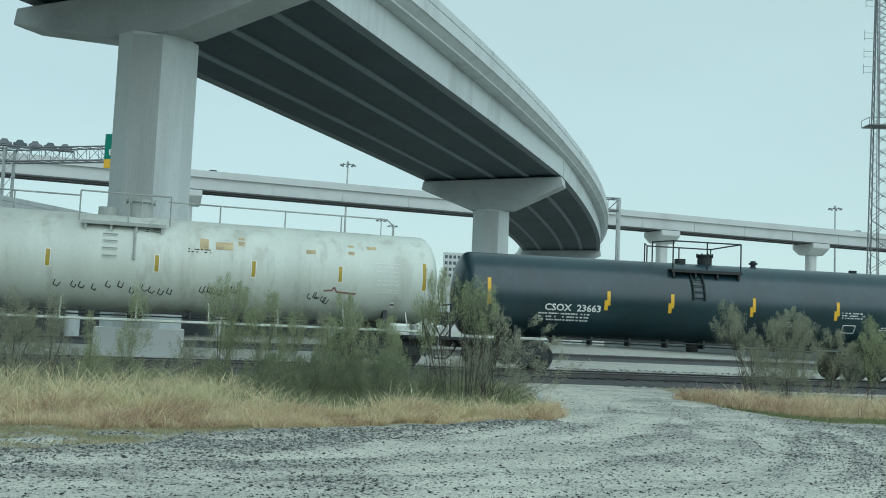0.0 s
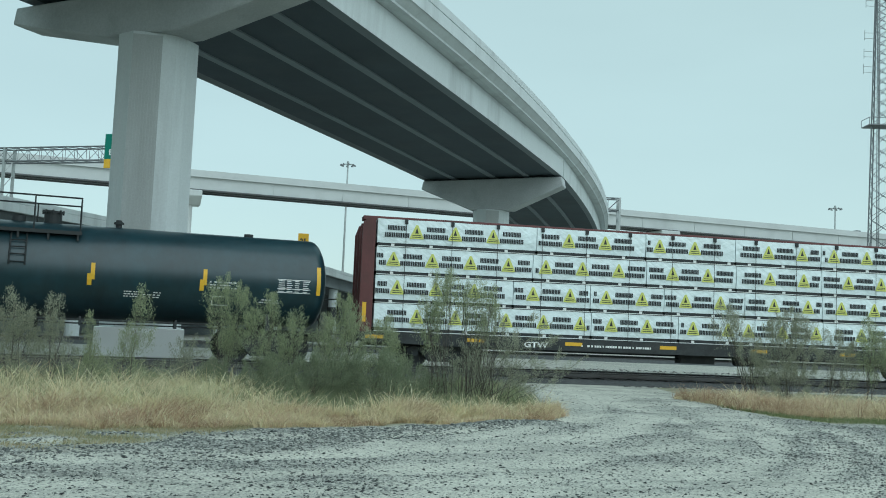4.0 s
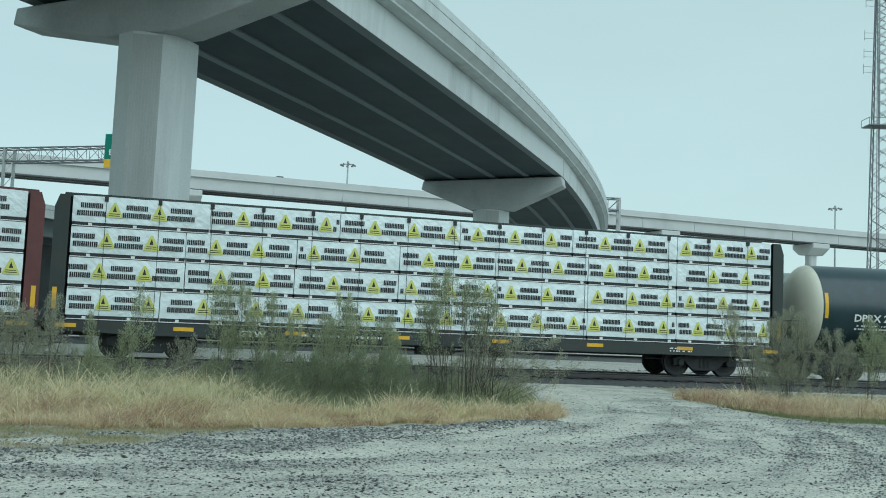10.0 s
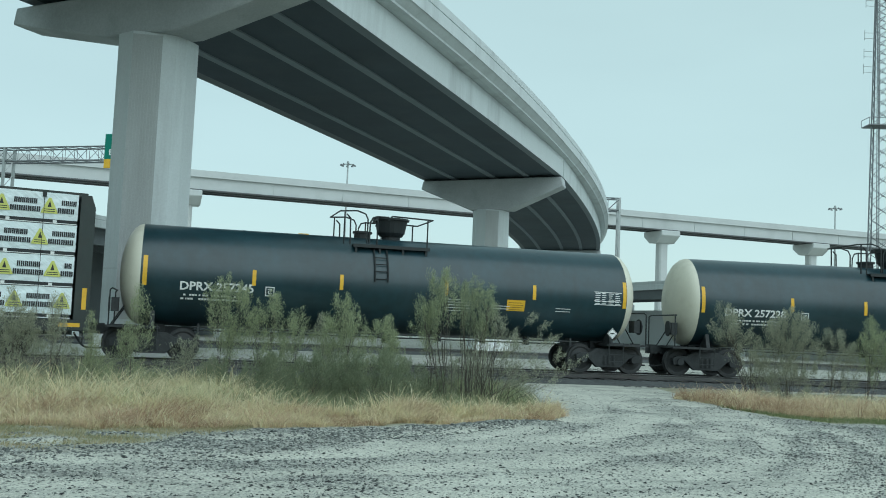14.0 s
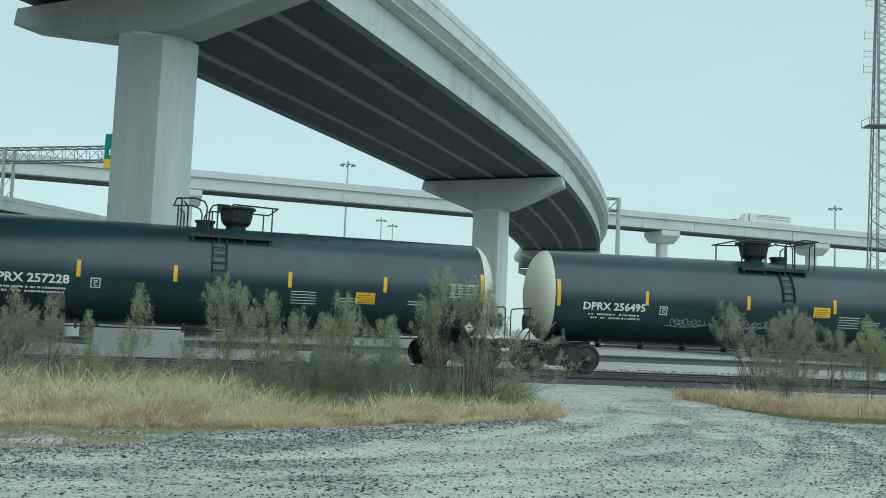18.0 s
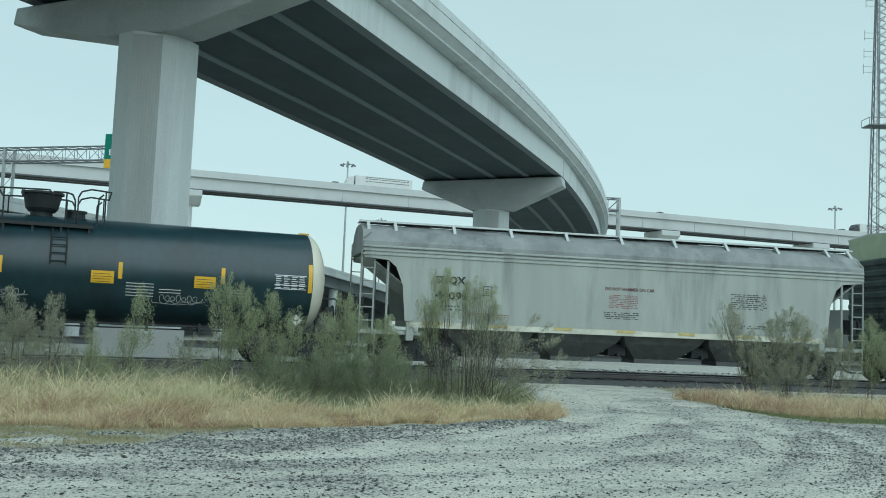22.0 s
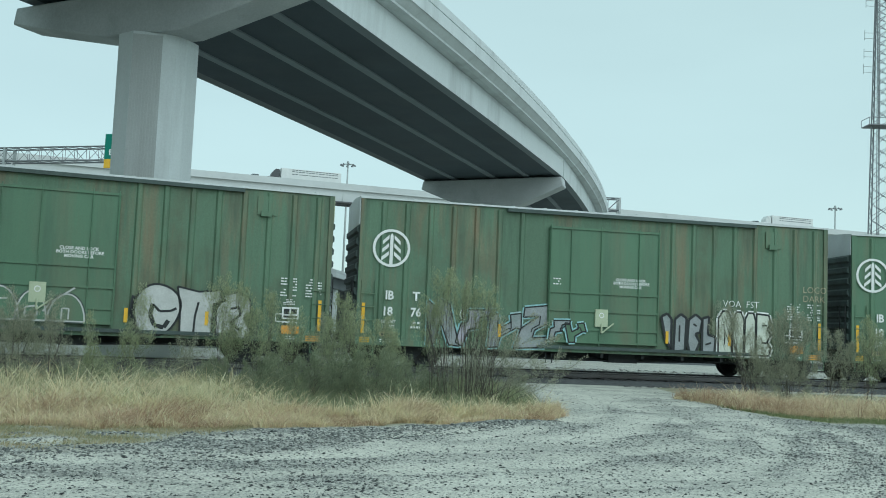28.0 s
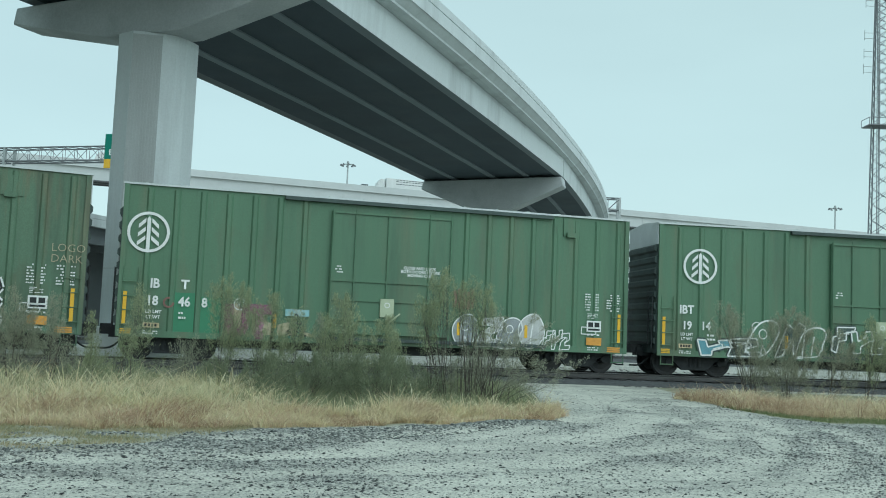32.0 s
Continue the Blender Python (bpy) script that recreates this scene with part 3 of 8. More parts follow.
grass("matted_grass", "matted tan dry grass beside the gravel", 56000, left_mat, mat_height, M_MAT, 11, lean=1.3, tuft=9, width=0.0038, droop=0.8)
grass("dry_grass", "straw-coloured tufts of dry grass beside the gravel", 16000, left_mat, lambda x, y, rg: 1.25 * mat_height(x, y, rg) * (0.6 + 0.9 * rg.rand()), M_STRAW, 21, lean=1.0, tuft=7, width=0.0045, droop=0.9)
grass("russet_grass", "russet dry grass stalks beside the gravel", 15000, left_russet, lambda x, y, rg: 1.05 * mat_height(x, y, rg), M_RUSSET, 16, tuft=8, lean=1.1)
grass("dry_grass", "long arching straw-coloured dry grass", 5200, left_fringe, lambda x, y, rg: (0.26 + 0.26 * rg.rand()) * (1 if x < -2.8 else 0.85) * (1 + 0.9 * noise.noise(Vector((x * 1.3, y, 8)))), M_STRAW, 18, width=0.006, tuft=6, lean=0.9, droop=1.0)
grass("tall_grass", "tall pale green and straw grass under the bushes", 24000, left_tall, lambda x, y, rg: (0.36 + 0.25 * noise.noise(Vector((x, y, 4))) + (0.2 if -5.6 < x < -3.7 else 0.0)) * (0.4 + 0.85 * rg.rand()), M_PALE_GREEN, 19, width=0.0045, tuft=10, lean=0.95, droop=0.9)
grass("dry_grass", "long arching straw-coloured dry grass", 5000, left_tall, lambda x, y, rg: (0.4 + 0.34 * rg.rand()) * (1 + 0.7 * noise.noise(Vector((x * 1.4, y * 1.4, 14)))), M_STRAW, 22, width=0.006, tuft=7, lean=1.0, droop=0.9)
grass("dry_grass", "drooping tan dry grass beside the gravel road", 24000, right_mat, right_height, M_MAT, 12, lean=1.3, tuft=10, width=0.0048, droop=0.9)
grass("dry_grass", "straw-coloured tufts of dry grass beside the gravel", 7000, right_mat, lambda x, y, rg: 1.15 * right_height(x, y, rg), M_STRAW, 23, lean=1.3, tuft=8, width=0.006, droop=0.9)
grass("russet_grass", "russet dry grass stalks beside the gravel", 8000, right_russet, lambda x, y, rg: (0.24 + 0.26 * rg.rand()) * (0.5 + 0.7 * rg.rand()), M_RUSSET, 17, lean=1.1, tuft=8)
grass("weeds", "mixed green and dry weeds under the bushes", 34000, back_band, lambda x, y, rg: (0.16 + 0.34 * rg.rand()) * (1 + 0.6 * noise.noise(Vector((x, y, 3)))), M_WEED, 13, width=0.006, tuft=5, lean=0.7)
grass("turf", "short green turf at the edge of the gravel", 8000, turf_left, lambda x, y, rg: 0.03 + 0.05 * rg.rand(), M_TURF, 14, lean=1.2, width=0.005)
grass("turf", "short lush green turf along the dry grass", 9000, turf_right, lambda x, y, rg: 0.05 + 0.07 * rg.rand(), M_LUSH, 15, lean=0.9, width=0.005)

# bushes: thin dark stems that carry feathery plumes of small leaves
M_LEAF = island_material("olive_green_leaves", [(0.34, 0.38, 0.23), (0.4, 0.44, 0.28), (0.29, 0.34, 0.2), (0.44, 0.46, 0.31), (0.37, 0.41, 0.25)], translucent=True)
M_LEAF2 = island_material("dull_brown_green_leaves", [(0.35, 0.37, 0.27), (0.4, 0.41, 0.31), (0.31, 0.33, 0.24), (0.44, 0.43, 0.34)], translucent=True)
M_LEAF3 = island_material("dark_green_leaves", [(0.24, 0.28, 0.18), (0.29, 0.33, 0.22), (0.2, 0.24, 0.15), (0.33, 0.35, 0.24)], translucent=True)
SWAY = []


def bush(x, y, plumes, seed, stems=10, leaf=None, thick=0.009, base=0.12, label="wind-blown grey-green bush with thin dark stems", full=1.0, arms=()):
    """plumes: (across, lowest, highest, half width) of each feathery clump; arms: (across, up) ends of bare drooping stems."""
    rg = np.random.RandomState(seed)
    t = thing("bush", label, "bush", Matrix.Translation((x, y, ground_z(x, y))), "bushes by the track")
    bv, bf = [], []

    def rod(a, b, r0, r1):
        d = (b - a).normalized()
        s = d.orthogonal().normalized()
        c = d.cross(s)
        k = len(bv)
        for p, r in ((a, r0), (b, r1)):
            for m in range(3):
                w = 2.094 * m
                bv.append(tuple(p + s * (r * math.cos(w)) + c * (r * math.sin(w))))
        bf.extend([(k, k + 1, k + 4, k + 3), (k + 1, k + 2, k + 5, k + 4), (k + 2, k, k + 3, k + 5)])

    def limb(p, end, r0, r1, n=6, sag=0.12):
        """A stem from p to end that first rises and then bends outwards."""
        prev, pts = p, [p]
        for k in range(1, n + 1):
            f = k / n
            q = p.lerp(end, f) + Vector((rg.randn() * 0.012, rg.randn() * 0.012, 0)) * (k < n)
            q.x -= (end.x - p.x) * sag * math.sin(math.pi * f)
            rod(prev, q, r0 + (r1 - r0) * (k - 1) / n, r0 + (r1 - r0) * f)
            pts.append(q)
            prev = q
        return pts

    vs, fs = [], []

    def sprig(a, b, n, wide):
        """Small leaves gathered round one branchlet."""
        d0 = b - a
        for _ in range(n):
            f = rg.rand() ** 0.8
            c = a + d0 * f + Vector(rg.randn(3)) * (wide * (1.15 - 0.8 * f))
            d = (d0.normalized() + Vector(rg.randn(3)) * 0.45).normalized() * (0.03 + 0.04 * rg.rand())
            s = Vector(rg.randn(3)).cross(d)
            s = s.normalized() * (0.0026 + 0.0026 * rg.rand())
            i = len(vs)
            vs.extend([tuple(c - d * 0.5), tuple(c + s), tuple(c + d * 0.5), tuple(c - s)])
            fs.append((i, i + 1, i + 2, i + 3))

    total = sum((p[2] - p[1]) * p[3] for p in plumes)
    for px, z0, z1, w in plumes:
        py = rg.randn() * 0.12
        mine = max(1, int(round(stems * (z1 - z0) * w / total)))
        heart = Vector((px, py, z0 + 0.2 * (z1 - z0)))
        roots = []
        for _ in range(mine):
            a = rg.rand() * 6.28
            p = Vector((math.cos(a) * base * rg.rand() + 0.25 * px, math.sin(a) * base * rg.rand(), -0.03))
            top = heart + Vector((rg.randn() * w * 0.4, rg.randn() * w * 0.4, (z1 - z0) * (0.1 + 0.5 * rg.rand())))
            r = thick * (0.55 + 0.6 * rg.rand())
            roots.append(limb(p, top, r, r * 0.3))
        count = int(12 + 70 * (z1 - z0) * w)
        for _ in range(count):
            path = roots[rg.randint(len(roots))]
            f = rg.rand() ** 0.8
            zb = z0 + (z1 - z0) * f
            reach = 1.5 * w * (0.25 + 0.75 * math.sin(math.pi * (0.12 + 0.8 * f) ** 0.9))
            a = rg.rand() * 6.28
            r = reach * rg.rand() ** 0.45
            b = Vector((px + math.cos(a) * r, py + math.sin(a) * r, zb + 0.12 * (z1 - z0) * rg.rand()))
            s = path[rg.randint(3, 7)]
            a0 = Vector((px + (b.x - px) * 0.62, py + (b.y - py) * 0.62, max(zb - 0.2 - 0.14 * rg.rand(), z0 * 0.8)))
            if s.z < a0.z:
                rod(s, a0, thick * 0.25, thick * 0.14)
            rod(a0, b, thick * 0.14, thick * 0.05)
            sprig(a0, b, int(120 * full * (0.5 + rg.rand())), 0.062)
    for ax, az in arms:
        p = Vector((rg.randn() * base, rg.randn() * base, -0.03))
        pts = limb(p, Vector((ax, rg.randn() * 0.3, az)), thick * 0.8, thick * 0.2, sag=0.25)
        for _ in range(9):
            s = pts[rg.randint(3, 7)]
            e = s + Vector((0.12 * math.copysign(1, ax) + rg.randn() * 0.1, rg.randn() * 0.1, 0.1 + 0.16 * rg.rand()))
            rod(s, e, thick * 0.22, thick * 0.06)
            sprig(s, e, int(110 * full), 0.05)
    mesh_of("branchwork", bv, bf, M_BARK, t)
    mesh_of("foliage", vs, fs, leaf or M_LEAF, t)
    SWAY.append((t, x, y, seed))
    return t


bush(-4.2, 18.9, [(-0.1, 1.25, 2.4, 0.28), (0.22, 1.2, 2.25, 0.24), (0.02, 0.9, 1.5, 0.3)], 105, stems=7)
bush(-3.5, 19.0, [(-0.1, 0.9, 1.95, 0.27), (0.2, 1.1, 2.16, 0.2)], 104, stems=7)
bush(-2.85, 19.1, [(0.0, 0.9, 1.85, 0.3), (-0.2, 0.6, 1.3, 0.3)], 103, stems=6)
bush(-2.35, 19.4, [(0.0, 0.9, 1.75, 0.2), (0.1, 0.3, 1.1, 0.35)], 119, stems=5, leaf=M_LEAF2, full=0.8)
bush(-1.92, 18.8, [(0.0, 1.2, 2.2, 0.32), (-0.22, 0.95, 1.75, 0.28), (0.25, 0.95, 1.8, 0.3), (0.0, 0.3, 1.1, 0.5)], 101, stems=5, thick=0.013)
bush(-1.2, 18.9, [(0.05, 0.9, 1.75, 0.34), (0.3, 0.7, 1.5, 0.22), (-0.05, 0.3, 1.0, 0.4)], 102, stems=6)
bush(0.15, 19.3, [(-0.3, 1.6, 2.7, 0.22), (-0.05, 1.75, 2.85, 0.2), (-0.45, 1.2, 2.2, 0.22)], 106, stems=18, full=0.9, base=0.25)
bush(0.6, 19.5, [(-0.12, 1.7, 2.75, 0.2), (0.15, 1.6, 2.65, 0.2), (0.36, 1.5, 2.5, 0.18)], 107, stems=20, full=0.85, base=0.25, thick=0.01)
bush(1.05, 19.6, [(0.1, 1.0, 2.0, 0.26), (0.42, 0.8, 1.75, 0.24), (-0.3, 0.7, 1.6, 0.35)], 108, stems=22, leaf=M_LEAF2, full=0.55, base=0.3,
     arms=[(1.3, 1.0), (1.15, 1.35), (1.5, 0.75), (0.95, 1.6), (1.25, 0.55), (0.8, 1.75), (1.6, 0.9), (1.4, 0.65), (1.05, 1.15), (1.2, 0.85), (0.9, 1.3), (1.45, 1.05)], label="half-bare brown-green bush with drooping stems")
bush(-8.0, 18.3, [(0.0, 0.9, 2.0, 0.27), (0.15, 0.6, 1.6, 0.3), (-0.3, 0.6, 1.5, 0.35)], 109, stems=10, leaf=M_LEAF2)
bush(-7.3, 18.3, [(0.0, 1.1, 1.95, 0.2), (0.1, 0.8, 1.5, 0.22)], 110, stems=4, leaf=M_LEAF2, full=0.6)
bush(-6.5, 18.2, [(0.0, 0.6, 1.55, 0.13), (0.02, 0.2, 0.85, 0.3)], 111, stems=5, leaf=M_LEAF)
bush(-5.85, 18.4, [(0.08, 1.0, 2.1, 0.19), (-0.05, 0.8, 1.5, 0.15)], 112, stems=3, full=0.7)
bush(-6.1, 18.8, [(-0.2, 0.2, 0.95, 0.45), (0.35, 0.2, 0.85, 0.4)], 113, stems=10, full=0.6)
bush(-5.0, 19.2, [(0.0, 0.2, 1.25, 0.35)], 122, stems=6, leaf=M_LEAF2, full=0.7)
bush(-3.75, 18.7, [(-0.4, 0.0, 0.85, 0.4), (0.3, 0.0, 0.95, 0.45)], 121, stems=14, leaf=M_LEAF3, full=1.5, base=0.4)
bush(-2.5, 18.1, [(-0.4, 0.0, 0.9, 0.5), (0.3, 0.0, 1.0, 0.5)], 123, stems=14, leaf=M_LEAF3, full=1.7, base=0.4)
bush(-1.35, 18.3, [(-0.4, 0.0, 1.0, 0.5), (0.35, 0.0, 1.05, 0.5)], 124, stems=14, leaf=M_LEAF3, full=1.7, base=0.4)
bush(-0.35, 19.4, [(-0.3, 0.0, 1.0, 0.4), (0.3, 0.0, 0.75, 0.35)], 125, stems=12, leaf=M_LEAF3, full=1.3, base=0.4)
bush(0.5, 20.5, [(-0.5, 0.1, 1.2, 0.5), (0.3, 0.1, 1.1, 0.5)], 120, stems=20, leaf=M_LEAF2, full=0.9, base=0.5)
bush(-7.6, 19.4, [(-0.4, 0.1, 1.0, 0.5), (0.5, 0.1, 0.9, 0.5)], 126, stems=12, leaf=M_LEAF2, full=0.9, base=0.4)
bush(-4.9, 20.0, [(-0.3, 0.1, 0.8, 0.5), (0.4, 0.1, 0.8, 0.4)], 127, stems=12, leaf=M_LEAF2, full=0.8, base=0.4)
bush(8.3, 25.2, [(-0.85, 1.6, 2.55, 0.3), (-0.5, 1.2, 2.3, 0.35), (-0.15, 0.7, 1.8, 0.35), (0.2, 0.2, 1.3, 0.4)], 114, stems=14, full=0.75, leaf=M_LEAF2, thick=0.012)
bush(9.15, 25.1, [(0.0, 1.2, 2.5, 0.38), (-0.45, 0.6, 2.1, 0.42), (0.35, 0.7, 2.2, 0.42), (-0.1, 0.1, 1.2, 0.7)], 115, stems=14, full=1.2, leaf=M_LEAF2)
bush(10.1, 24.9, [(0.0, 0.8, 1.95, 0.4), (0.4, 0.4, 1.6, 0.4)], 116, stems=14, leaf=M_LEAF2, full=0.85)
bush(10.9, 24.6, [(0.0, 1.0, 2.25, 0.3), (0.3, 0.7, 1.9, 0.35)], 117, stems=9, full=1.0)
bush(11.6, 24.4, [(0.0, 0.8, 2.1, 0.4), (0.5, 0.6, 1.9, 0.4)], 118, stems=9, leaf=M_LEAF2, full=1.0)


# litter in the grass
M_LITTER = material("white_plastic", (0.75, 0.75, 0.73), 0.4, vary=0.05)
for lx, ly, s in ((-0.35, 16.4, 0.11), (7.55, 22.6, 0.07), (8.1, 21.9, 0.05)):
    bm = bmesh.new()
    bmesh.ops.create_icosphere(bm, subdivisions=2, radius=s)
    rg = random.Random(int(lx * 50) + 70)
    for v in bm.verts:
        v.co *= rg.uniform(0.6, 1.15)
        v.co.z *= 0.6
    tagged(part("litter", bm, M_LITTER), "crumpled white plastic litter in the grass", "litter").location = (lx, ly, ground_z(lx, ly) + s * 0.4)

# ---- the curved ramp on hammerhead piers ----
P1, TH1, KR = (-10.4, 33.6), radians(23.0), 0.00267


def ramp_at(s, across=0.0):
    """Place on the ramp's centre line s metres beyond the first pier; across: to its right."""
    th = TH1 - KR * s
    x, y = P1[0] + (math.cos(th) - math.cos(TH1)) / KR, P1[1] - (math.sin(th) - math.sin(TH1)) / KR
    return x + across * math.cos(th), y - across * math.sin(th), math.pi / 2 - th


def ramp_z(s):
    """Height of the girders' underside."""
    return 13.05 - 0.0024 * min(s, 41.5) if s > 0 else 13.05


BANK = 0.03
PIERS = [-44.0, 0.0, 41.5, 104.0, 146.0]
SAG = 0.38


def ramp_stations(s0, s1, across, dz, step=3.0, chord=0.0):
    """chord: how far straight girders stray from the curve at mid-span."""
    n = max(2, int(abs(s1 - s0) / step) + 1)
    out = []
    for s in np.linspace(s0, s1, n):
        f = (s - s0) / (s1 - s0)
        a = across - chord * 4 * f * (1 - f)
        out.append((*ramp_at(s, a)[:2], ramp_z(s) + dz + BANK * a, ramp_at(s)[2]))
    return out


# near-black blue: the shade under the deck, put into the colour
M_SOFFIT_SHADE = material("soffit_shade", (0.04, 0.06, 0.075), 0.7, vary=0.18, scale=0.25, stain=(0.062, 0.08, 0.09), stain_amount=0.6, stain_scale=0.3)
M_BASEPAINT = material("white_base_paint", (0.9, 0.92, 0.92), 0.6, vary=0.04, scale=0.8, stain=(0.74, 0.75, 0.74), stain_amount=0.25, stain_scale=0.7, streak=True)
ramp = thing("flyover_ramp", "curved grey concrete highway ramp on girders", "bridge", kind="structure")
GIRDERS = (-5.15, -3.0, 0.1, 2.7, 5.06)
EDGE_SEC = [(-0.25, 0), (0.25, 0), (0.25, 1.4), (-0.25, 1.4)]
LEFT_SEC = [(-0.25, 0), (0.25, 0.12), (0.25, 1.4), (-0.25, 1.4)]
GSEC = [(-0.2, 0), (0.2, 0), (0.2, 0.16), (0.1, 0.34), (0.1, 1.1), (0.42, 1.3), (0.42, 1.4), (-0.42, 1.4), (-0.42, 1.3), (-0.1, 1.1), (-0.1, 0.34), (-0.2, 0.16)]
for a, b in zip(PIERS[:-1], PIERS[1:]):
    for g in GIRDERS:
        bm = bmesh.new()
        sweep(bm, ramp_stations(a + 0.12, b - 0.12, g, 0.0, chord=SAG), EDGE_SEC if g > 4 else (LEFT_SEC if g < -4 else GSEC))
        # left and inner girders take concretes with underside shade in their colour
        part("girder", bm, M_CONC if g > 4 else (M_CONC_SHADE if g < -4 else M_GIRDER_SHADE), ramp)
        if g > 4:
            # thin dark strip puts shade on the edge girder's bottom
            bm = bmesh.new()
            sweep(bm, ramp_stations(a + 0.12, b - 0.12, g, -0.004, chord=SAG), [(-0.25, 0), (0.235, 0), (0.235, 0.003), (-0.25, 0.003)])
            part("girder_shade_strip", bm, M_GIRDER_SHADE, ramp, "dark strip that paints shade under the edge girder")
    # added panels close the bays; their dark colour stands in for shade
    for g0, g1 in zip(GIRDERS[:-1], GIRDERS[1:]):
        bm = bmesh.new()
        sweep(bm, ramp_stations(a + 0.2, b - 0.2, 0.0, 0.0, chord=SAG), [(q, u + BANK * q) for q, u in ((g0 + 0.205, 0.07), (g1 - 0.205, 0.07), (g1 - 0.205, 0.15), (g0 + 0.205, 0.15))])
        part("soffit_shade_panel", bm, M_SOFFIT_SHADE, ramp, "added dark panel standing in for shade between girders")
bm = bmesh.new()
sweep(bm, ramp_stations(-60, 150, 0, 0), [(a, u + BANK * a) for a, u in ((-5.92, 1.84), (-5.62, 1.56), (-5.6, 1.47), (-5.3, 1.41), (5.3, 1.41), (5.6, 1.47), (5.62, 1.56), (5.92, 1.84), (5.92, 1.98), (-5.92, 1.98))])
part("deck_slab", bm, M_CONC, ramp)
for side in (-1, 1):
    bm = bmesh.new()
    sec = [(5.97, 1.85), (5.97, 2.43), (5.92, 2.44), (5.92, 2.49), (5.96, 2.5), (5.96, 2.87), (5.88, 2.94), (5.66, 2.94), (5.52, 2.25), (5.42, 1.984), (5.924, 1.984), (5.924, 1.85)]
    sweep(bm, ramp_stations(-60, 150, 0, 0), [(side * a, u + BANK * side * a) for a, u in sec])
    part("parapet", bm, M_CONC, ramp)

# the column's outline, its front face first, ribbed
FACETS = [(-0.9, -0.42), (0.1, -0.56), (0.58, -0.44), (0.96, -0.12), (1.35, 0.5), (1.35, 1.1), (0.9, 1.6), (-0.9, 1.6), (-1.37, 1.1), (-1.37, 0.25)]


def pier(s, wide, deep=2.15):
    """A many-faced column with a ribbed front, and a tapering hammerhead cap."""
    x, y, h = ramp_at(s)
    zt = ramp_z(s) - 0.12
    m = Matrix.Translation((x, y, 0)) @ Matrix.Rotation(h - math.pi / 2, 4, "Z")
    p = thing("bridge_pier", "grey concrete hammerhead pier with a faceted, ribbed column", "bridge pier", m, "ramp piers")
    turn = Matrix.Rotation(radians(17.2) - h + math.pi / 2, 4, "Z") @ Matrix.Translation((0, -0.5, 0))
    zc = zt - deep
    bm = bmesh.new()
    prism(bm, FACETS, -0.6, zc, "xy")
    bmesh.ops.transform(bm, matrix=turn, verts=bm.verts[:])
    col = part("column", bm, M_CONC, p)
    (xa, ya), (xb, yb) = FACETS[0], FACETS[1]
    along_face = Matrix.Rotation(math.atan2(yb - ya, xb - xa), 4, "Z")
    face = turn @ Matrix.Translation(((xa + xb) / 2, (ya + yb) / 2, 0)) @ along_face
    bm = bmesh.new()
    box(bm, -0.5, 0.5, -0.006, 0.02, 1.4, zc - 0.1, face)
    part("ribbed_panel", bm, M_CONC_RIB, col, "darker ribbed concrete panel")
    for k in range(9):
        f = 0.08 + 0.84 * k / 8
        bm = bmesh.new()
        box(bm, -0.03, 0.03, -0.018, 0.012, 1.6, zc - 0.35, turn @ Matrix.Translation((xa + (xb - xa) * f, ya + (yb - ya) * f, 0)) @ along_face)
        part("rib", bm, M_CONC_RIB, col)
    for z in (3.1,):
        bm = bmesh.new()
        prism(bm, [(q * 1.003, (w - 0.5) * 1.003 + 0.5) for q, w in FACETS], z, z + 0.025, "xy")
        bmesh.ops.transform(bm, matrix=turn, verts=bm.verts[:])
        part("pour_joint", bm, M_CONC_RIB, col, "faint joint between concrete pours")
    bm = bmesh.new()
    prism(bm, [(-1.5, -0.66), (1.42, -0.66), (1.44, 0.4), (1.44, 1.1), (1.0, 1.7), (-1.0, 1.7), (-1.5, 1.1)], -0.5, 1.12, "xy")
    bmesh.ops.transform(bm, matrix=turn, verts=bm.verts[:])
    part("painted_base", bm, M_BASEPAINT, col, "white painted column base")
    bm = bmesh.new()
    prism(bm, [(-wide, zt - BANK * wide), (wide, zt + BANK * wide), (wide + 0.12, zt + BANK * wide - 0.7), (1.6, zc - 0.02), (-1.6, zc - 0.02), (-wide - 0.12, zt - BANK * wide - 0.62)], -1.02, 0.42, "xz")
    bmesh.ops.bevel(bm, geom=bm.edges[:], offset=0.05, segments=1, affect="EDGES")
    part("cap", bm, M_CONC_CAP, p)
    for g in GIRDERS:
        for e in (-0.4, 0.4):
            bm = bmesh.new()
            box(bm, g - 0.22, g + 0.22, e - 0.2, e + 0.2, zt - 0.002 + BANK * g, zt + 0.121 + BANK * g)
            part("bearing_pad", bm, M_STEEL_DARK, p)
    return p


for s in PIERS:
    pier(s, 5.92 if s < 10 else 5.35, 1.6 if s < 10 else 2.3)

# ---- train: materials ----
M_BLACK = material("black_tank_paint", (0.014, 0.037, 0.047), 0.3, spec=0.5, vary=0.2, scale=0.5, bump=0.04, bump_scale=4, stain=(0.024, 0.046, 0.058), stain_amount=0.6, stain_scale=0.7, streak=True)
M_DARK = material("grimy_underframe", (0.028, 0.032, 0.034), 0.75, vary=0.3, scale=3, bump=0.2, stain=(0.042, 0.042, 0.04), stain_amount=0.5, stain_scale=1.5)
M_WHEEL = material("wheel_steel", (0.038, 0.041, 0.043), 0.6, 0.4, vary=0.25, scale=4, stain=(0.055, 0.047, 0.042), stain_amount=0.5, stain_scale=3)
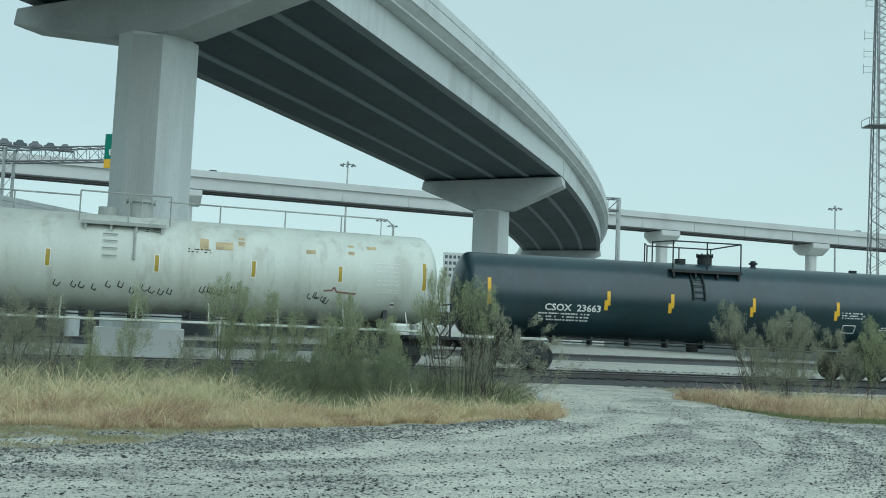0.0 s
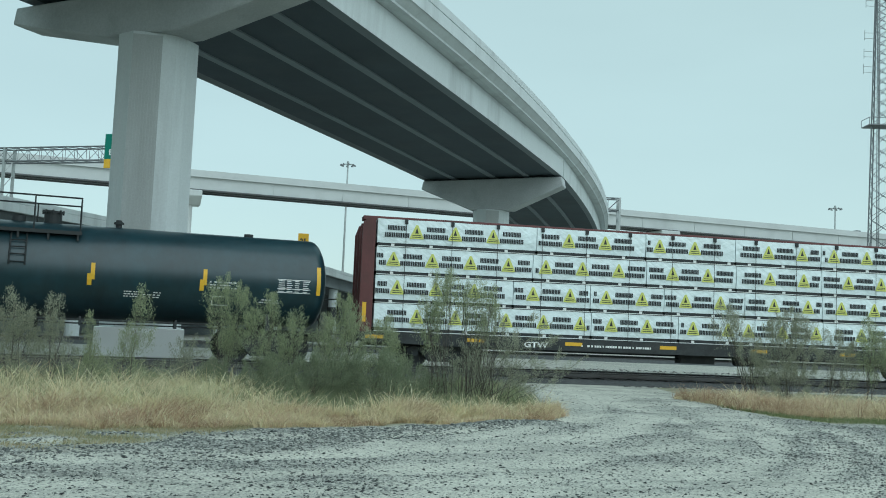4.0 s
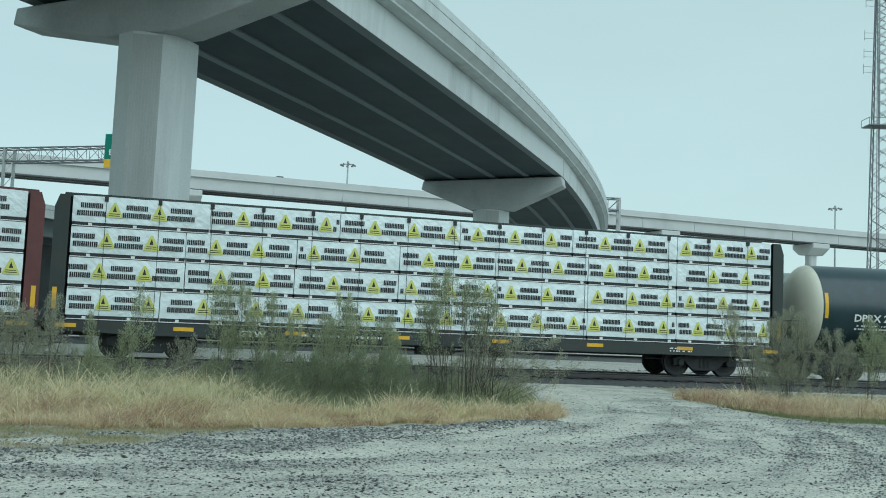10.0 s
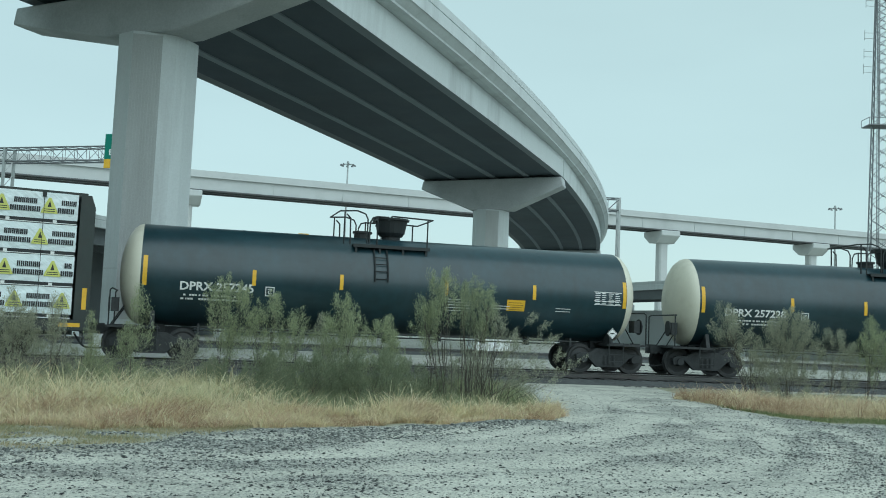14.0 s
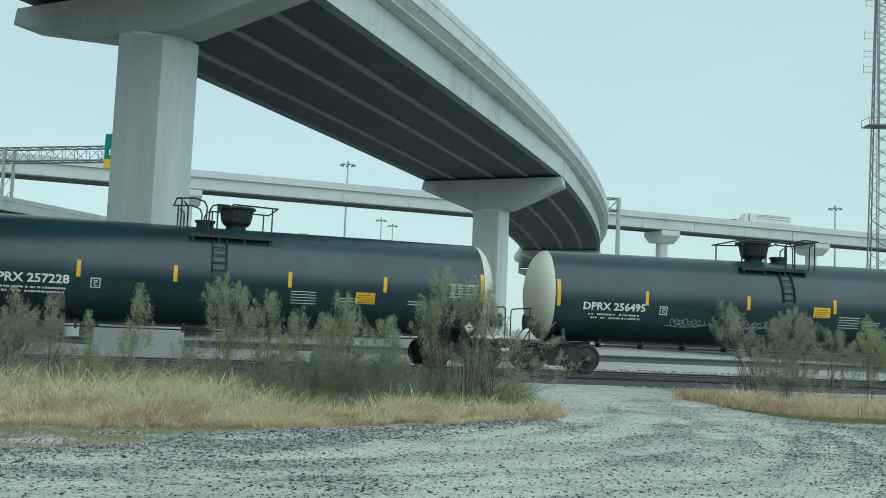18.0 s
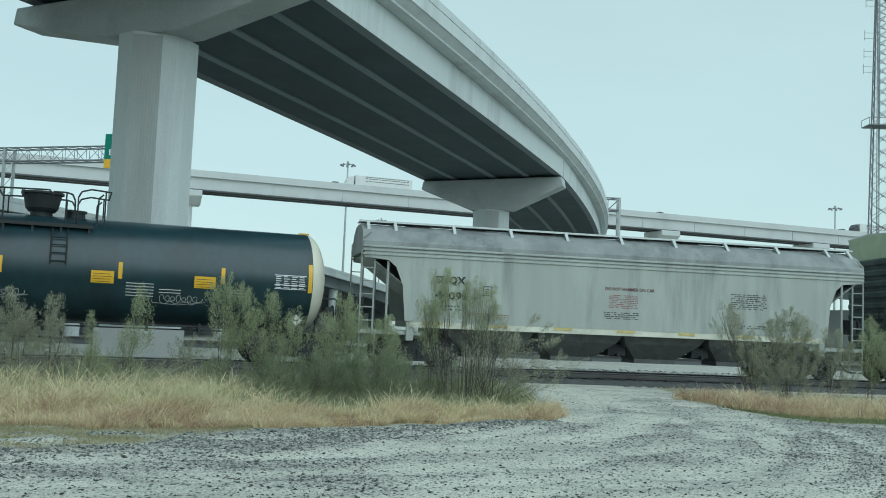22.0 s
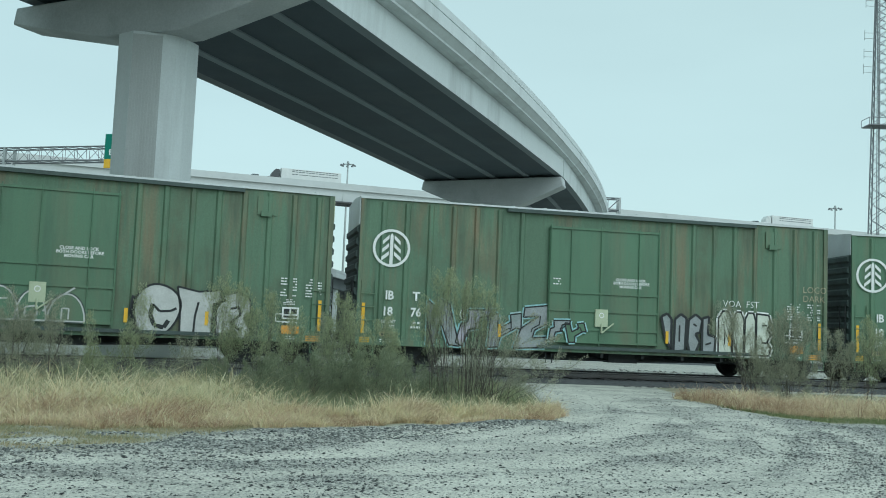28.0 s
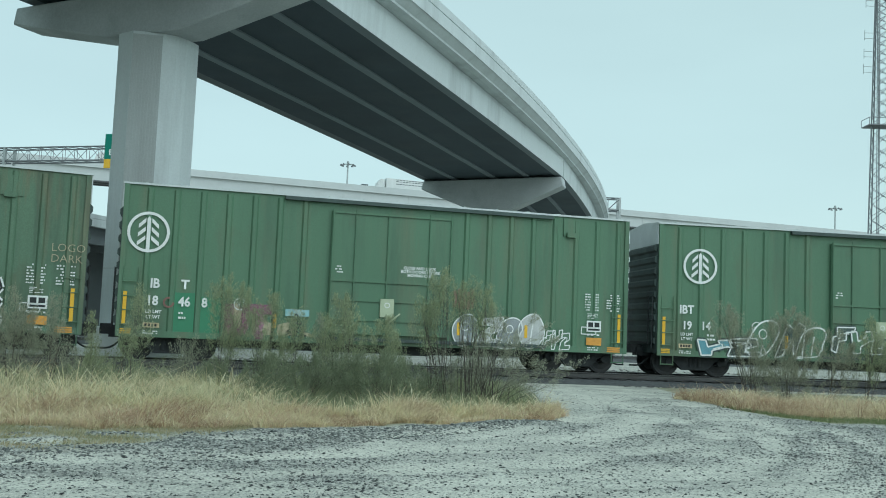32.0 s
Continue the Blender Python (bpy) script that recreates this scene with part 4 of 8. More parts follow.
M_WTANK = material("stained_white_tank_paint", (0.56, 0.6, 0.55), 0.45, vary=0.1, scale=0.8, stain=(0.42, 0.43, 0.38), stain_amount=0.7, stain_scale=0.9, streak=True)
M_CREAM = material("cream_tank_head", (0.6, 0.585, 0.49), 0.5, vary=0.06, scale=0.8, stain=(0.42, 0.39, 0.3), stain_amount=0.6, stain_scale=0.9)
M_RUST = material("rust_patch", (0.44, 0.36, 0.22), 0.8, vary=0.3, scale=3)
M_WHITE = material("white_stencil_paint", (0.72, 0.73, 0.72), 0.6, vary=0.06, scale=6)
M_INK = material("black_stencil_paint", (0.014, 0.018, 0.02), 0.6, vary=0.1, scale=6)
M_RED = material("red_stencil_paint", (0.24, 0.11, 0.1), 0.6, vary=0.1, scale=6)
M_GREYHOP = material("grey_hopper_paint", (0.35, 0.375, 0.352), 0.55, vary=0.12, scale=0.9, bump=0.05, stain=(0.15, 0.16, 0.155), stain_amount=0.95, stain_scale=0.95, streak=True)
M_SILLCREAM = material("cream_sill_paint", (0.58, 0.58, 0.5), 0.6, vary=0.12, scale=1.5, stain=(0.4, 0.38, 0.3), stain_amount=0.7, stain_scale=1.2)
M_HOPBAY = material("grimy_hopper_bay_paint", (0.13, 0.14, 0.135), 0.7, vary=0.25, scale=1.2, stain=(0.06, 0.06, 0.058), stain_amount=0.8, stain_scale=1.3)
M_HOPROOF = material("weathered_hopper_roof", (0.23, 0.245, 0.245), 0.6, vary=0.25, scale=1.1, stain=(0.1, 0.107, 0.11), stain_amount=0.9, stain_scale=0.9, streak=True)
M_BOXG = material("faded_green_paint", (0.1, 0.172, 0.108), 0.6, vary=0.16, scale=1.1, bump=0.06, stain=(0.2, 0.135, 0.08), stain_amount=1.0, stain_scale=1.05, streak=True)
M_BOXG2 = material("fresh_green_paint", (0.09, 0.175, 0.105), 0.55, vary=0.1, scale=0.8, bump=0.05, stain=(0.12, 0.145, 0.09), stain_amount=0.75, stain_scale=1.6, streak=True)
M_ENDG = material("dark_green_end_paint", (0.055, 0.08, 0.074), 0.65, vary=0.2, scale=1.0, stain=(0.015, 0.017, 0.017), stain_amount=0.7, stain_scale=0.6)


def grimed(m, colour, amount, scale, stretch, lo=0.5, hi=0.68):
    """Lays patches or runs of a second colour over a paint."""
    n, l = m.node_tree.nodes, m.node_tree.links
    b = n["Principled BSDF"]
    old = b.inputs["Base Color"].links[0].from_socket
    tc, mp, t, r, x = n.new("ShaderNodeTexCoord"), n.new("ShaderNodeMapping"), n.new("ShaderNodeTexNoise"), n.new("ShaderNodeMapRange"), n.new("ShaderNodeMix")
    mp.inputs["Scale"].default_value = stretch
    t.inputs["Scale"].default_value, t.inputs["Detail"].default_value, t.inputs["Roughness"].default_value = scale, 7, 0.62
    r.inputs["From Min"].default_value, r.inputs["From Max"].default_value, r.inputs["To Max"].default_value = lo, hi, amount
    x.data_type = "RGBA"
    x.inputs[7].default_value = (*colour, 1)
    l.new(tc.outputs["Object"], mp.inputs["Vector"])
    l.new(mp.outputs["Vector"], t.inputs["Vector"])
    l.new(t.outputs["Fac"], r.inputs["Value"])
    l.new(r.outputs["Result"], x.inputs[0])
    l.new(old, x.inputs[6])
    l.new(x.outputs[2], b.inputs["Base Color"])


grimed(M_BOXG, (0.09, 0.085, 0.05), 0.7, 0.5, (1, 1, 0.7))
grimed(M_BOXG, (0.045, 0.075, 0.05), 0.75, 2.2, (1, 1, 0.1), 0.48, 0.7)
grimed(M_BOXG, (0.12, 0.23, 0.15), 0.5, 1.6, (1, 1, 0.16), 0.55, 0.75)
grimed(M_BOXG2, (0.055, 0.1, 0.065), 0.6, 2.0, (1, 1, 0.1), 0.5, 0.72)
grimed(M_BOXG2, (0.1, 0.11, 0.07), 0.45, 0.6, (1, 1, 0.6), 0.52, 0.7)
grimed(M_BLACK, (0.034, 0.058, 0.07), 0.6, 1.3, (0.25, 1, 1), 0.52, 0.72)
grimed(M_BLACK, (0.012, 0.02, 0.024), 0.6, 0.8, (1, 1, 0.3), 0.5, 0.7)
grimed(M_WTANK, (0.34, 0.35, 0.31), 0.7, 1.8, (1, 1, 0.12), 0.54, 0.74)
grimed(M_GREYHOP, (0.42, 0.47, 0.45), 0.6, 0.9, (1, 1, 0.25), 0.5, 0.7)
M_GALV = material("galvanised_roof", (0.5, 0.53, 0.53), 0.45, 0.3, vary=0.08, scale=1.5)
M_PALEG = material("pale_green_panel", (0.42, 0.47, 0.33), 0.6, vary=0.1, scale=1.5)
M_MAROON = material("maroon_paint", (0.1, 0.03, 0.03), 0.6, vary=0.2, scale=1.0, stain=(0.05, 0.025, 0.02), stain_amount=0.6, stain_scale=0.9)
M_DKGREEN = material("dark_frame_paint", (0.025, 0.035, 0.033), 0.6, vary=0.2, scale=1.0, stain=(0.05, 0.04, 0.03), stain_amount=0.5, stain_scale=0.9)
M_WRAP = material("white_lumber_wrap", (0.7, 0.78, 0.8), 0.38, vary=0.07, scale=2.5, bump=0.9, bump_scale=4.5, stain=(0.62, 0.67, 0.68), stain_amount=0.5, stain_scale=2.0)


def creased(m):
    """Adds long slanting creases to a stretched plastic wrap."""
    n, l = m.node_tree.nodes, m.node_tree.links
    b = n["Principled BSDF"]
    tc = n.new("ShaderNodeTexCoord")
    old = b.inputs["Normal"].links[0].from_socket
    for turn, seed in ((38, 0.0), (-24, 7.0)):
        mp = n.new("ShaderNodeMapping")
        mp.vector_type = "TEXTURE"
        mp.inputs["Location"].default_value = (seed, 0, seed)
        mp.inputs["Rotation"].default_value = (0, radians(turn), 0)
        mp.inputs["Scale"].default_value = (1.4, 1, 0.22)
        l.new(tc.outputs["Object"], mp.inputs["Vector"])
        t = n.new("ShaderNodeTexNoise")
        t.inputs["Scale"].default_value, t.inputs["Detail"].default_value = 1.6, 3
        l.new(mp.outputs["Vector"], t.inputs["Vector"])
        bp = n.new("ShaderNodeBump")
        bp.inputs["Strength"].default_value, bp.inputs["Distance"].default_value = 0.4, 0.08
        l.new(t.outputs["Fac"], bp.inputs["Height"])
        l.new(old, bp.inputs["Normal"])
        old = bp.outputs["Normal"]
    l.new(old, b.inputs["Normal"])


creased(M_WRAP)
M_TRI = material("yellow_print", (0.56, 0.58, 0.14), 0.45, vary=0.06, scale=5)
M_PRINT = material("dark_print", (0.014, 0.018, 0.022), 0.5, vary=0.1, scale=6)
M_SILVER = material("silver_spray_paint", (0.46, 0.47, 0.46), 0.45, vary=0.12, scale=2.5, stain=(0.32, 0.33, 0.34), stain_amount=0.6, stain_scale=1.5)
M_SPRAYB = material("blue_spray_paint", (0.13, 0.3, 0.36), 0.5, vary=0.2, scale=2.5)
M_SPRAYP = material("purple_spray_paint", (0.2, 0.08, 0.13), 0.5, vary=0.2, scale=2.5)
M_YELFADE = material("faded_yellow_reflector", (0.5, 0.42, 0.17), 0.5, vary=0.2, scale=5)
M_OLIVE = material("dull_olive_reflector", (0.36, 0.27, 0.03), 0.5, vary=0.15, scale=5)
M_LILAC = material("lilac_spray_paint", (0.36, 0.34, 0.4), 0.5, vary=0.25, scale=1.8, stain=(0.2, 0.36, 0.4), stain_amount=0.8, stain_scale=1.2)
M_CYAN = material("pale_cyan_spray_paint", (0.26, 0.45, 0.47), 0.5, vary=0.2, scale=2.0, stain=(0.4, 0.42, 0.42), stain_amount=0.7, stain_scale=1.5)
M_ORANGE = material("orange_stencil_paint", (0.62, 0.3, 0.05), 0.6, vary=0.2, scale=4)
M_SPRAYR = material("faded_red_spray_paint", (0.2, 0.11, 0.09), 0.6, vary=0.25, scale=2.5)
M_PATCH = material("bright_green_patch_paint", (0.05, 0.2, 0.105), 0.5, vary=0.08, scale=1.5)
M_GREYSPRAY = material("grey_lilac_spray_paint", (0.25, 0.27, 0.28), 0.5, vary=0.2, scale=1.8, stain=(0.16, 0.22, 0.2), stain_amount=0.7, stain_scale=1.4)
M_PALESPRAY = material("pale_cream_spray_paint", (0.55, 0.58, 0.5), 0.5, vary=0.1, scale=2.0, stain=(0.4, 0.46, 0.42), stain_amount=0.5, stain_scale=1.5)
M_TAN = material("tan_overspray", (0.4, 0.35, 0.24), 0.6, vary=0.2, scale=2)


# ---- train: markings ----
def on_skin(me, skin):
    """Lays a flat marking, drawn in x and z, on a flat side at y = skin or on a round shell (radius, height of its axis)."""
    for v in me.vertices:
        if isinstance(skin, tuple):
            r, zc = skin
            v.co.y -= math.sqrt(max(0.05, (r + 0.006) ** 2 - (v.co.z - zc) ** 2))
        else:
            v.co.y += skin - 0.006


def letters(name, words, x, z, size, mat, skin, parent, bold=0.022, align="LEFT", stretch=1.0, dy=0.0):
    """Stencilled words; z is the foot of the letters and size their height."""
    cu = bpy.data.curves.new("words", "FONT")
    cu.body, cu.size, cu.offset, cu.align_x, cu.resolution_u = words, size * 1.42, bold * size * 2, align, 2
    ob = new("words", cu)
    me = bpy.data.meshes.new_from_object(ob.evaluated_get(bpy.context.evaluated_depsgraph_get()))
    bpy.data.objects.remove(ob)
    me.name = name
    for v in me.vertices:
        v.co = Vector((x + v.co.x * stretch, dy, z + v.co.y))
    on_skin(me, skin)
    me.materials.clear()
    me.materials.append(mat)
    o = new(name, me)
    o.parent = parent
    return o


def bars(name, rects, mat, skin, parent, label="", dy=0.0):
    """Rectangles (x0, x1, z0, z1) as one marking."""
    vs, fs = [], []
    for x0, x1, z0, z1 in rects:
        k = len(vs)
        n = max(1, int((z1 - z0) / 0.15))
        for j in range(n + 1):
            zz = z0 + (z1 - z0) * j / n
            vs += [(x0, dy, zz), (x1, dy, zz)]
        fs += [(k + 2 * j, k + 2 * j + 1, k + 2 * j + 3, k + 2 * j + 2) for j in range(n)]
    o = mesh_of(name, vs, fs, mat, parent, label)
    on_skin(o.data, skin)
    return o


def poly(name, shapes, mat, skin, parent, label="", dy=0.0):
    bm = bmesh.new()
    for s in shapes:
        bm.faces.new([bm.verts.new((x, dy, z)) for x, z in s])
    o = part(name, bm, mat, parent, label)
    on_skin(o.data, skin)
    return o


def small_print(name, x0, x1, z0, z1, rows, mat, skin, parent, rng, fill=0.8):
    """Unreadable lines of small writing as bars."""
    rects, h = [], (z1 - z0) / rows
    for r in range(rows):
        x = x0
        while x < x1 - 0.02:
            w = min(rng.uniform(0.03, 0.09), x1 - x)
            if rng.random() < fill:
                rects.append((x, x + w, z0 + h * (r + 0.28), z0 + h * (r + 0.74)))
            x += w + rng.choice((0.012, 0.016, 0.02, 0.05))
    return tagged(bars(name, rects, mat, skin, parent), "rows of small stencilled writing", kind="stuff")


def ring(cx, cz, r0, r1, n=28):
    return [[(cx + r * math.cos(a), cz + r * math.sin(a)) for r, a in ((r0, 2 * math.pi * i / n), (r1, 2 * math.pi * i / n),
             (r1, 2 * math.pi * (i + 1) / n), (r0, 2 * math.pi * (i + 1) / n))] for i in range(n)]


def stroke(pts, w):
    """Quads along a line."""
    out = []
    for (x0, z0), (x1, z1) in zip(pts[:-1], pts[1:]):
        d = math.hypot(x1 - x0, z1 - z0) or 1
        nx, nz = -(z1 - z0) / d * w / 2, (x1 - x0) / d * w / 2
        out.append([(x0 + nx, z0 + nz), (x0 - nx, z0 - nz), (x1 - nx, z1 - nz), (x1 + nx, z1 + nz)])
    return out


def spray(shapes, lines, fill, line, skin, parent, lift=0.0):
    for i, f in enumerate(shapes):
        poly("graffiti_fill", [f], fill[i % len(fill)], skin, parent, dy=-0.0015 * (i % 3) - 0.0005 - lift)
    poly("graffiti_outline", lines, line, skin, parent, "sprayed graffiti contour", dy=-0.007 - lift)


def arch(cx, w, z0, z1, slant, rng):
    """One round-topped balloon letter: straight stems, a domed top and a soft foot."""
    pts, h = [], z1 - z0
    top = min(0.5 * w, 0.4 * h)
    for k in range(6):
        pts.append((-0.5 * w + rng.uniform(-0.03, 0.03), (h - top) * k / 5))
    for k in range(1, 10):
        a = math.pi - math.pi * k / 10
        pts.append((0.5 * w * math.cos(a), h - top + top * math.sin(a)))
    for k in range(6):
        pts.append((0.5 * w + rng.uniform(-0.03, 0.03) - 0.05 * w * k / 5, (h - top) * (1 - k / 5)))
    pts.append((0.0, -0.05 * h))
    return [(cx + x + slant * z, z0 + z) for x, z in pts]


def graffiti(x0, x1, z0, z1, n, fill, line, skin, parent, seed, width=0.06, slant=0.12, halo=None, plain=False):
    """Painted balloon letters that lean on one another, with contours and inner strokes; no readable word."""
    rng = random.Random(seed)
    w = (x1 - x0) / n
    shapes, lines = [], []
    for i in range(n):
        cx = x0 + w * (i + 0.5)
        h1 = z1 - rng.uniform(0, 0.22) * (z1 - z0)
        sl = slant + rng.uniform(-0.1, 0.08)
        out = arch(cx - sl * (h1 - z0) / 2, w * rng.uniform(1.0, 1.2), z0 + rng.uniform(0, 0.1), h1, sl, rng)
        if plain:
            pass
        elif (i + seed) % 3 == 1:
            rw, rh = w * rng.uniform(0.52, 0.62), (h1 - z0) * 0.5
            out = [(cx + rw * math.cos(a) * (1 + 0.14 * math.sin(2 * a + seed)) + sl * rh * math.sin(a), z0 + rh + rh * math.sin(a)) for a in [4.6 + 2 * math.pi * k / 20 for k in range(20)]]
        elif (i + seed) % 3 == 2:
            q = WILD[seed % 4]
            out = [(cx + w * 1.15 * (a - 0.5) + sl * b * (h1 - z0), z0 + b * (h1 - z0)) for a, b in q]
        shapes.append(out)
        lines += stroke(out[:-1], width * rng.uniform(0.8, 1.2))
        lines += stroke(out[-2:] + out[:1], width * 0.7)
        kind = rng.randrange(3)
        hm = h1 - z0
        if kind == 0:
            lines += stroke([(cx - w * 0.05, z0 + hm * 0.1), (cx, z0 + hm * 0.45), (cx + w * 0.06, z0 + hm * 0.7)], width * 0.8)
        elif kind == 1:
            loop = [(cx + w * 0.16 * math.cos(a), z0 + hm * 0.62 + hm * 0.13 * math.sin(a)) for a in [math.pi * 2 * k / 10 for k in range(11)]]
            lines += stroke(loop, width * 0.7) + stroke([(cx - w * 0.1, z0), (cx - w * 0.02, z0 + hm * 0.32), (cx + w * 0.16, z0 + hm * 0.1)], width * 0.8)
        else:
            lines += stroke([(cx - w * 0.3, z0 + hm * 0.5), (cx + w * 0.12, z0 + hm * 0.47), (cx + w * 0.2, z0 + hm * 0.25), (cx - w * 0.22, z0 + hm * 0.22)], width * 0.8)
    if halo:
        poly("graffiti_halo", [q for o in shapes for q in stroke(o + o[:1], width * 2.4)], halo, skin, parent, dy=-0.0002)
    spray(shapes, lines, fill if isinstance(fill, list) else [fill], line, skin, parent)


def mural(x0, x1, z0, z1, shapes, inner, fill, line, halo, skin, parent, width=0.06):
    """Painted forms given in the unit square: filled shapes, strokes (points, width) inside them and a halo round them."""
    def to(p):
        return x0 + (x1 - x0) * p[0], z0 + (z1 - z0) * p[1]
    forms = [[to(p) for p in f] for f in shapes]
    lines = [q for f in forms for q in stroke(f + f[:1], width)] + [q for pts, w in inner for q in stroke([to(p) for p in pts], w)]
    if halo:
        poly("graffiti_halo", [q for f in forms for q in stroke(f + f[:1], width * 2.6)], halo, skin, parent, dy=-0.0002)
    spray(forms, lines, fill, line, skin, parent)


# outlines of angular painted letters, in a unit square
WILD = [[(0.0, 0.1), (0.22, 0.0), (0.3, 0.45), (0.62, 0.5), (0.6, 0.8), (0.95, 0.82), (1.0, 1.0), (0.2, 0.98), (0.24, 0.66), (0.05, 0.6)],
        [(0.1, 0.0), (0.4, 0.02), (0.42, 0.3), (0.85, 0.55), (1.0, 0.52), (0.92, 0.95), (0.6, 0.9), (0.66, 0.7), (0.3, 0.5), (0.24, 0.9), (0.0, 0.92)],
        [(0.0, 0.0), (0.95, 0.04), (1.0, 0.28), (0.5, 0.25), (0.52, 0.42), (0.9, 0.6), (0.85, 1.0), (0.08, 0.92), (0.1, 0.7), (0.55, 0.74), (0.1, 0.45)],
        [(0.05, 0.0), (0.3, 0.05), (0.5, 0.55), (0.7, 0.02), (1.0, 0.0), (0.82, 0.9), (0.55, 1.0), (0.45, 0.8), (0.2, 0.96)]]


def wild(x0, x1, z0, z1, n, fill, line, edge, skin, parent, seed, width=0.045):
    """Angular interlocking painted letters with a dark contour and a pale outer edge."""
    rng = random.Random(seed)
    w = (x1 - x0) / n
    shapes, lines, outer = [], [], []
    for i in range(n):
        q = WILD[(i + seed) % 4]
        h = (z1 - z0) * rng.uniform(0.8, 1.0)
        sl = rng.uniform(-0.12, 0.2)
        out = [(x0 + w * (i - 0.06) + 1.15 * w * a + sl * b * h, z0 + b * h) for a, b in q]
        shapes.append(out)
        lines += stroke(out + out[:1], width)
        outer += stroke(out + out[:1], width * 3)
        k = rng.randrange(len(out) - 3)
        mid = [((a + x0 + w * (i + 0.5)) / 2, (b + z0 + h * 0.5) / 2) for a, b in out[k:k + 4]]
        lines += stroke(mid, width * 0.8)
    poly("graffiti_halo", outer, edge, skin, parent, dy=-0.0001)
    spray(shapes, lines, fill, line, skin, parent)


# ---- train: trucks, couplers ----
SPIN = []
WHEEL_R = 0.457


def wheelset_mesh():
    bm = bmesh.new()
    for s in (-1, 1):
        prof = [(0.1, 0.03), (0.14, 0.07), (0.34, 0.045), (0.39, 0.068), (0.457, 0.068), (0.455, -0.03), (0.487, -0.05), (0.482, -0.075), (0.39, -0.07), (0.34, -0.02), (0.14, -0.05), (0.1, -0.07)]
        rings = []
        for r, o in prof:
            rings.append([bm.verts.new((r * math.cos(2 * math.pi * i / 28), s * (0.755 + o), r * math.sin(2 * math.pi * i / 28))) for i in range(28)])
        for r0, r1 in zip(rings[:-1], rings[1:]):
            for i in range(28):
                bm.faces.new((r0[i], r0[(i + 1) % 28], r1[(i + 1) % 28], r1[i]))
        for k in range(4):
            a = k * math.pi / 2
            box(bm, 0.2, 0.28, s * 0.80 - 0.006, s * 0.80 + 0.006, -0.03, 0.03, Matrix.Rotation(a, 4, "Y"))
    tube(bm, (0, -1.1, 0), (0, 1.1, 0), 0.09, 12)
    bmesh.ops.recalc_face_normals(bm, faces=bm.faces[:])
    me = bpy.data.meshes.new("wheelset")
    bm.to_mesh(me)
    bm.free()
    me.materials.append(M_WHEEL)
    return me


def frame_mesh():
    bm = bmesh.new()
    prism(bm, [(-1.12, 0.36), (-1.14, 0.58), (-0.98, 0.66), (-0.68, 0.66), (-0.42, 0.8), (0.42, 0.8), (0.68, 0.66), (0.98, 0.66), (1.14, 0.58), (1.12, 0.36),
               (0.98, 0.36), (0.94, 0.5), (0.74, 0.5), (0.42, 0.2), (-0.42, 0.2), (-0.74, 0.5), (-0.94, 0.5), (-0.98, 0.36)], -0.08, 0.08, "xz")
    bmesh.ops.bevel(bm, geom=bm.edges[:], offset=0.012, segments=1, affect="EDGES")
    for x in (-0.16, 0, 0.16):
        tube(bm, (x, -0.05, 0.3), (x, -0.05, 0.58), 0.065, 10)
    for x in (-0.889, 0.889):
        tube(bm, (x, -0.14, 0.457), (x, 0.08, 0.457), 0.11, 12)
    me = bpy.data.meshes.new("side_frame")
    bm.to_mesh(me)
    bm.free()
    me.materials.append(M_DARK)
    return me


WHEELSET, SIDE_FRAME = wheelset_mesh(), frame_mesh()


def truck(car, x):
    bm = bmesh.new()
    box(bm, -0.2, 0.2, -1.0, 1.0, 0.5, 0.72, bevel=0.02)
    tube(bm, (0, 0, 0.7), (0, 0, 0.86), 0.25, 14)
    for s in (-1, 1):
        box(bm, s * 0.45 - 0.05, s * 0.45 + 0.05, -0.85, 0.85, 0.36, 0.44)
    t = part("truck", bm, M_DARK, car, "grimy black cast-steel rail truck")
    t.location = (x, 0, 0)
    for s in (-1, 1):
        o = new("side_frame", SIDE_FRAME)
        o.parent, o.matrix_basis = t, Matrix.Translation((0, s * 1.0, 0)) @ Matrix.Rotation(0 if s < 0 else math.pi, 4, "Z")
    for dx in (-0.889, 0.889):
        o = new("wheelset", WHEELSET)
        o.parent, o.location = t, (dx, 0, WHEEL_R)
        SPIN.append((o, dx))
    return t


def coupler(car, s, x_body, x_pull):
    bm = bmesh.new()
    box(bm, min(s * (x_body - 0.9), s * (x_pull - 0.3)), max(s * (x_body - 0.9), s * (x_pull - 0.3)), -0.12, 0.12, 0.72, 0.95)
    prism(bm, [(s * (x_pull - 0.34), -0.14), (s * (x_pull - 0.34), 0.14), (s * (x_pull - 0.02), 0.17), (s * (x_pull + 0.0), 0.03), (s * (x_pull - 0.16), -0.02), (s * (x_pull - 0.1), -0.14)], 0.68, 0.99, "xy")
    c = part("coupler", bm, M_DARK, car)
    bm = bmesh.new()
    pts = [(s * (x_body - 0.25 + (x_pull - x_body + 0.25) * k / 7), -0.32, 0.7 - 0.42 * math.sin(math.pi * 0.5 * min(1, k / 5))) for k in range(8)]
    pipe(bm, pts, 0.028, 8)
    part("air_hose", bm, M_INK, c, "black rubber air hose")


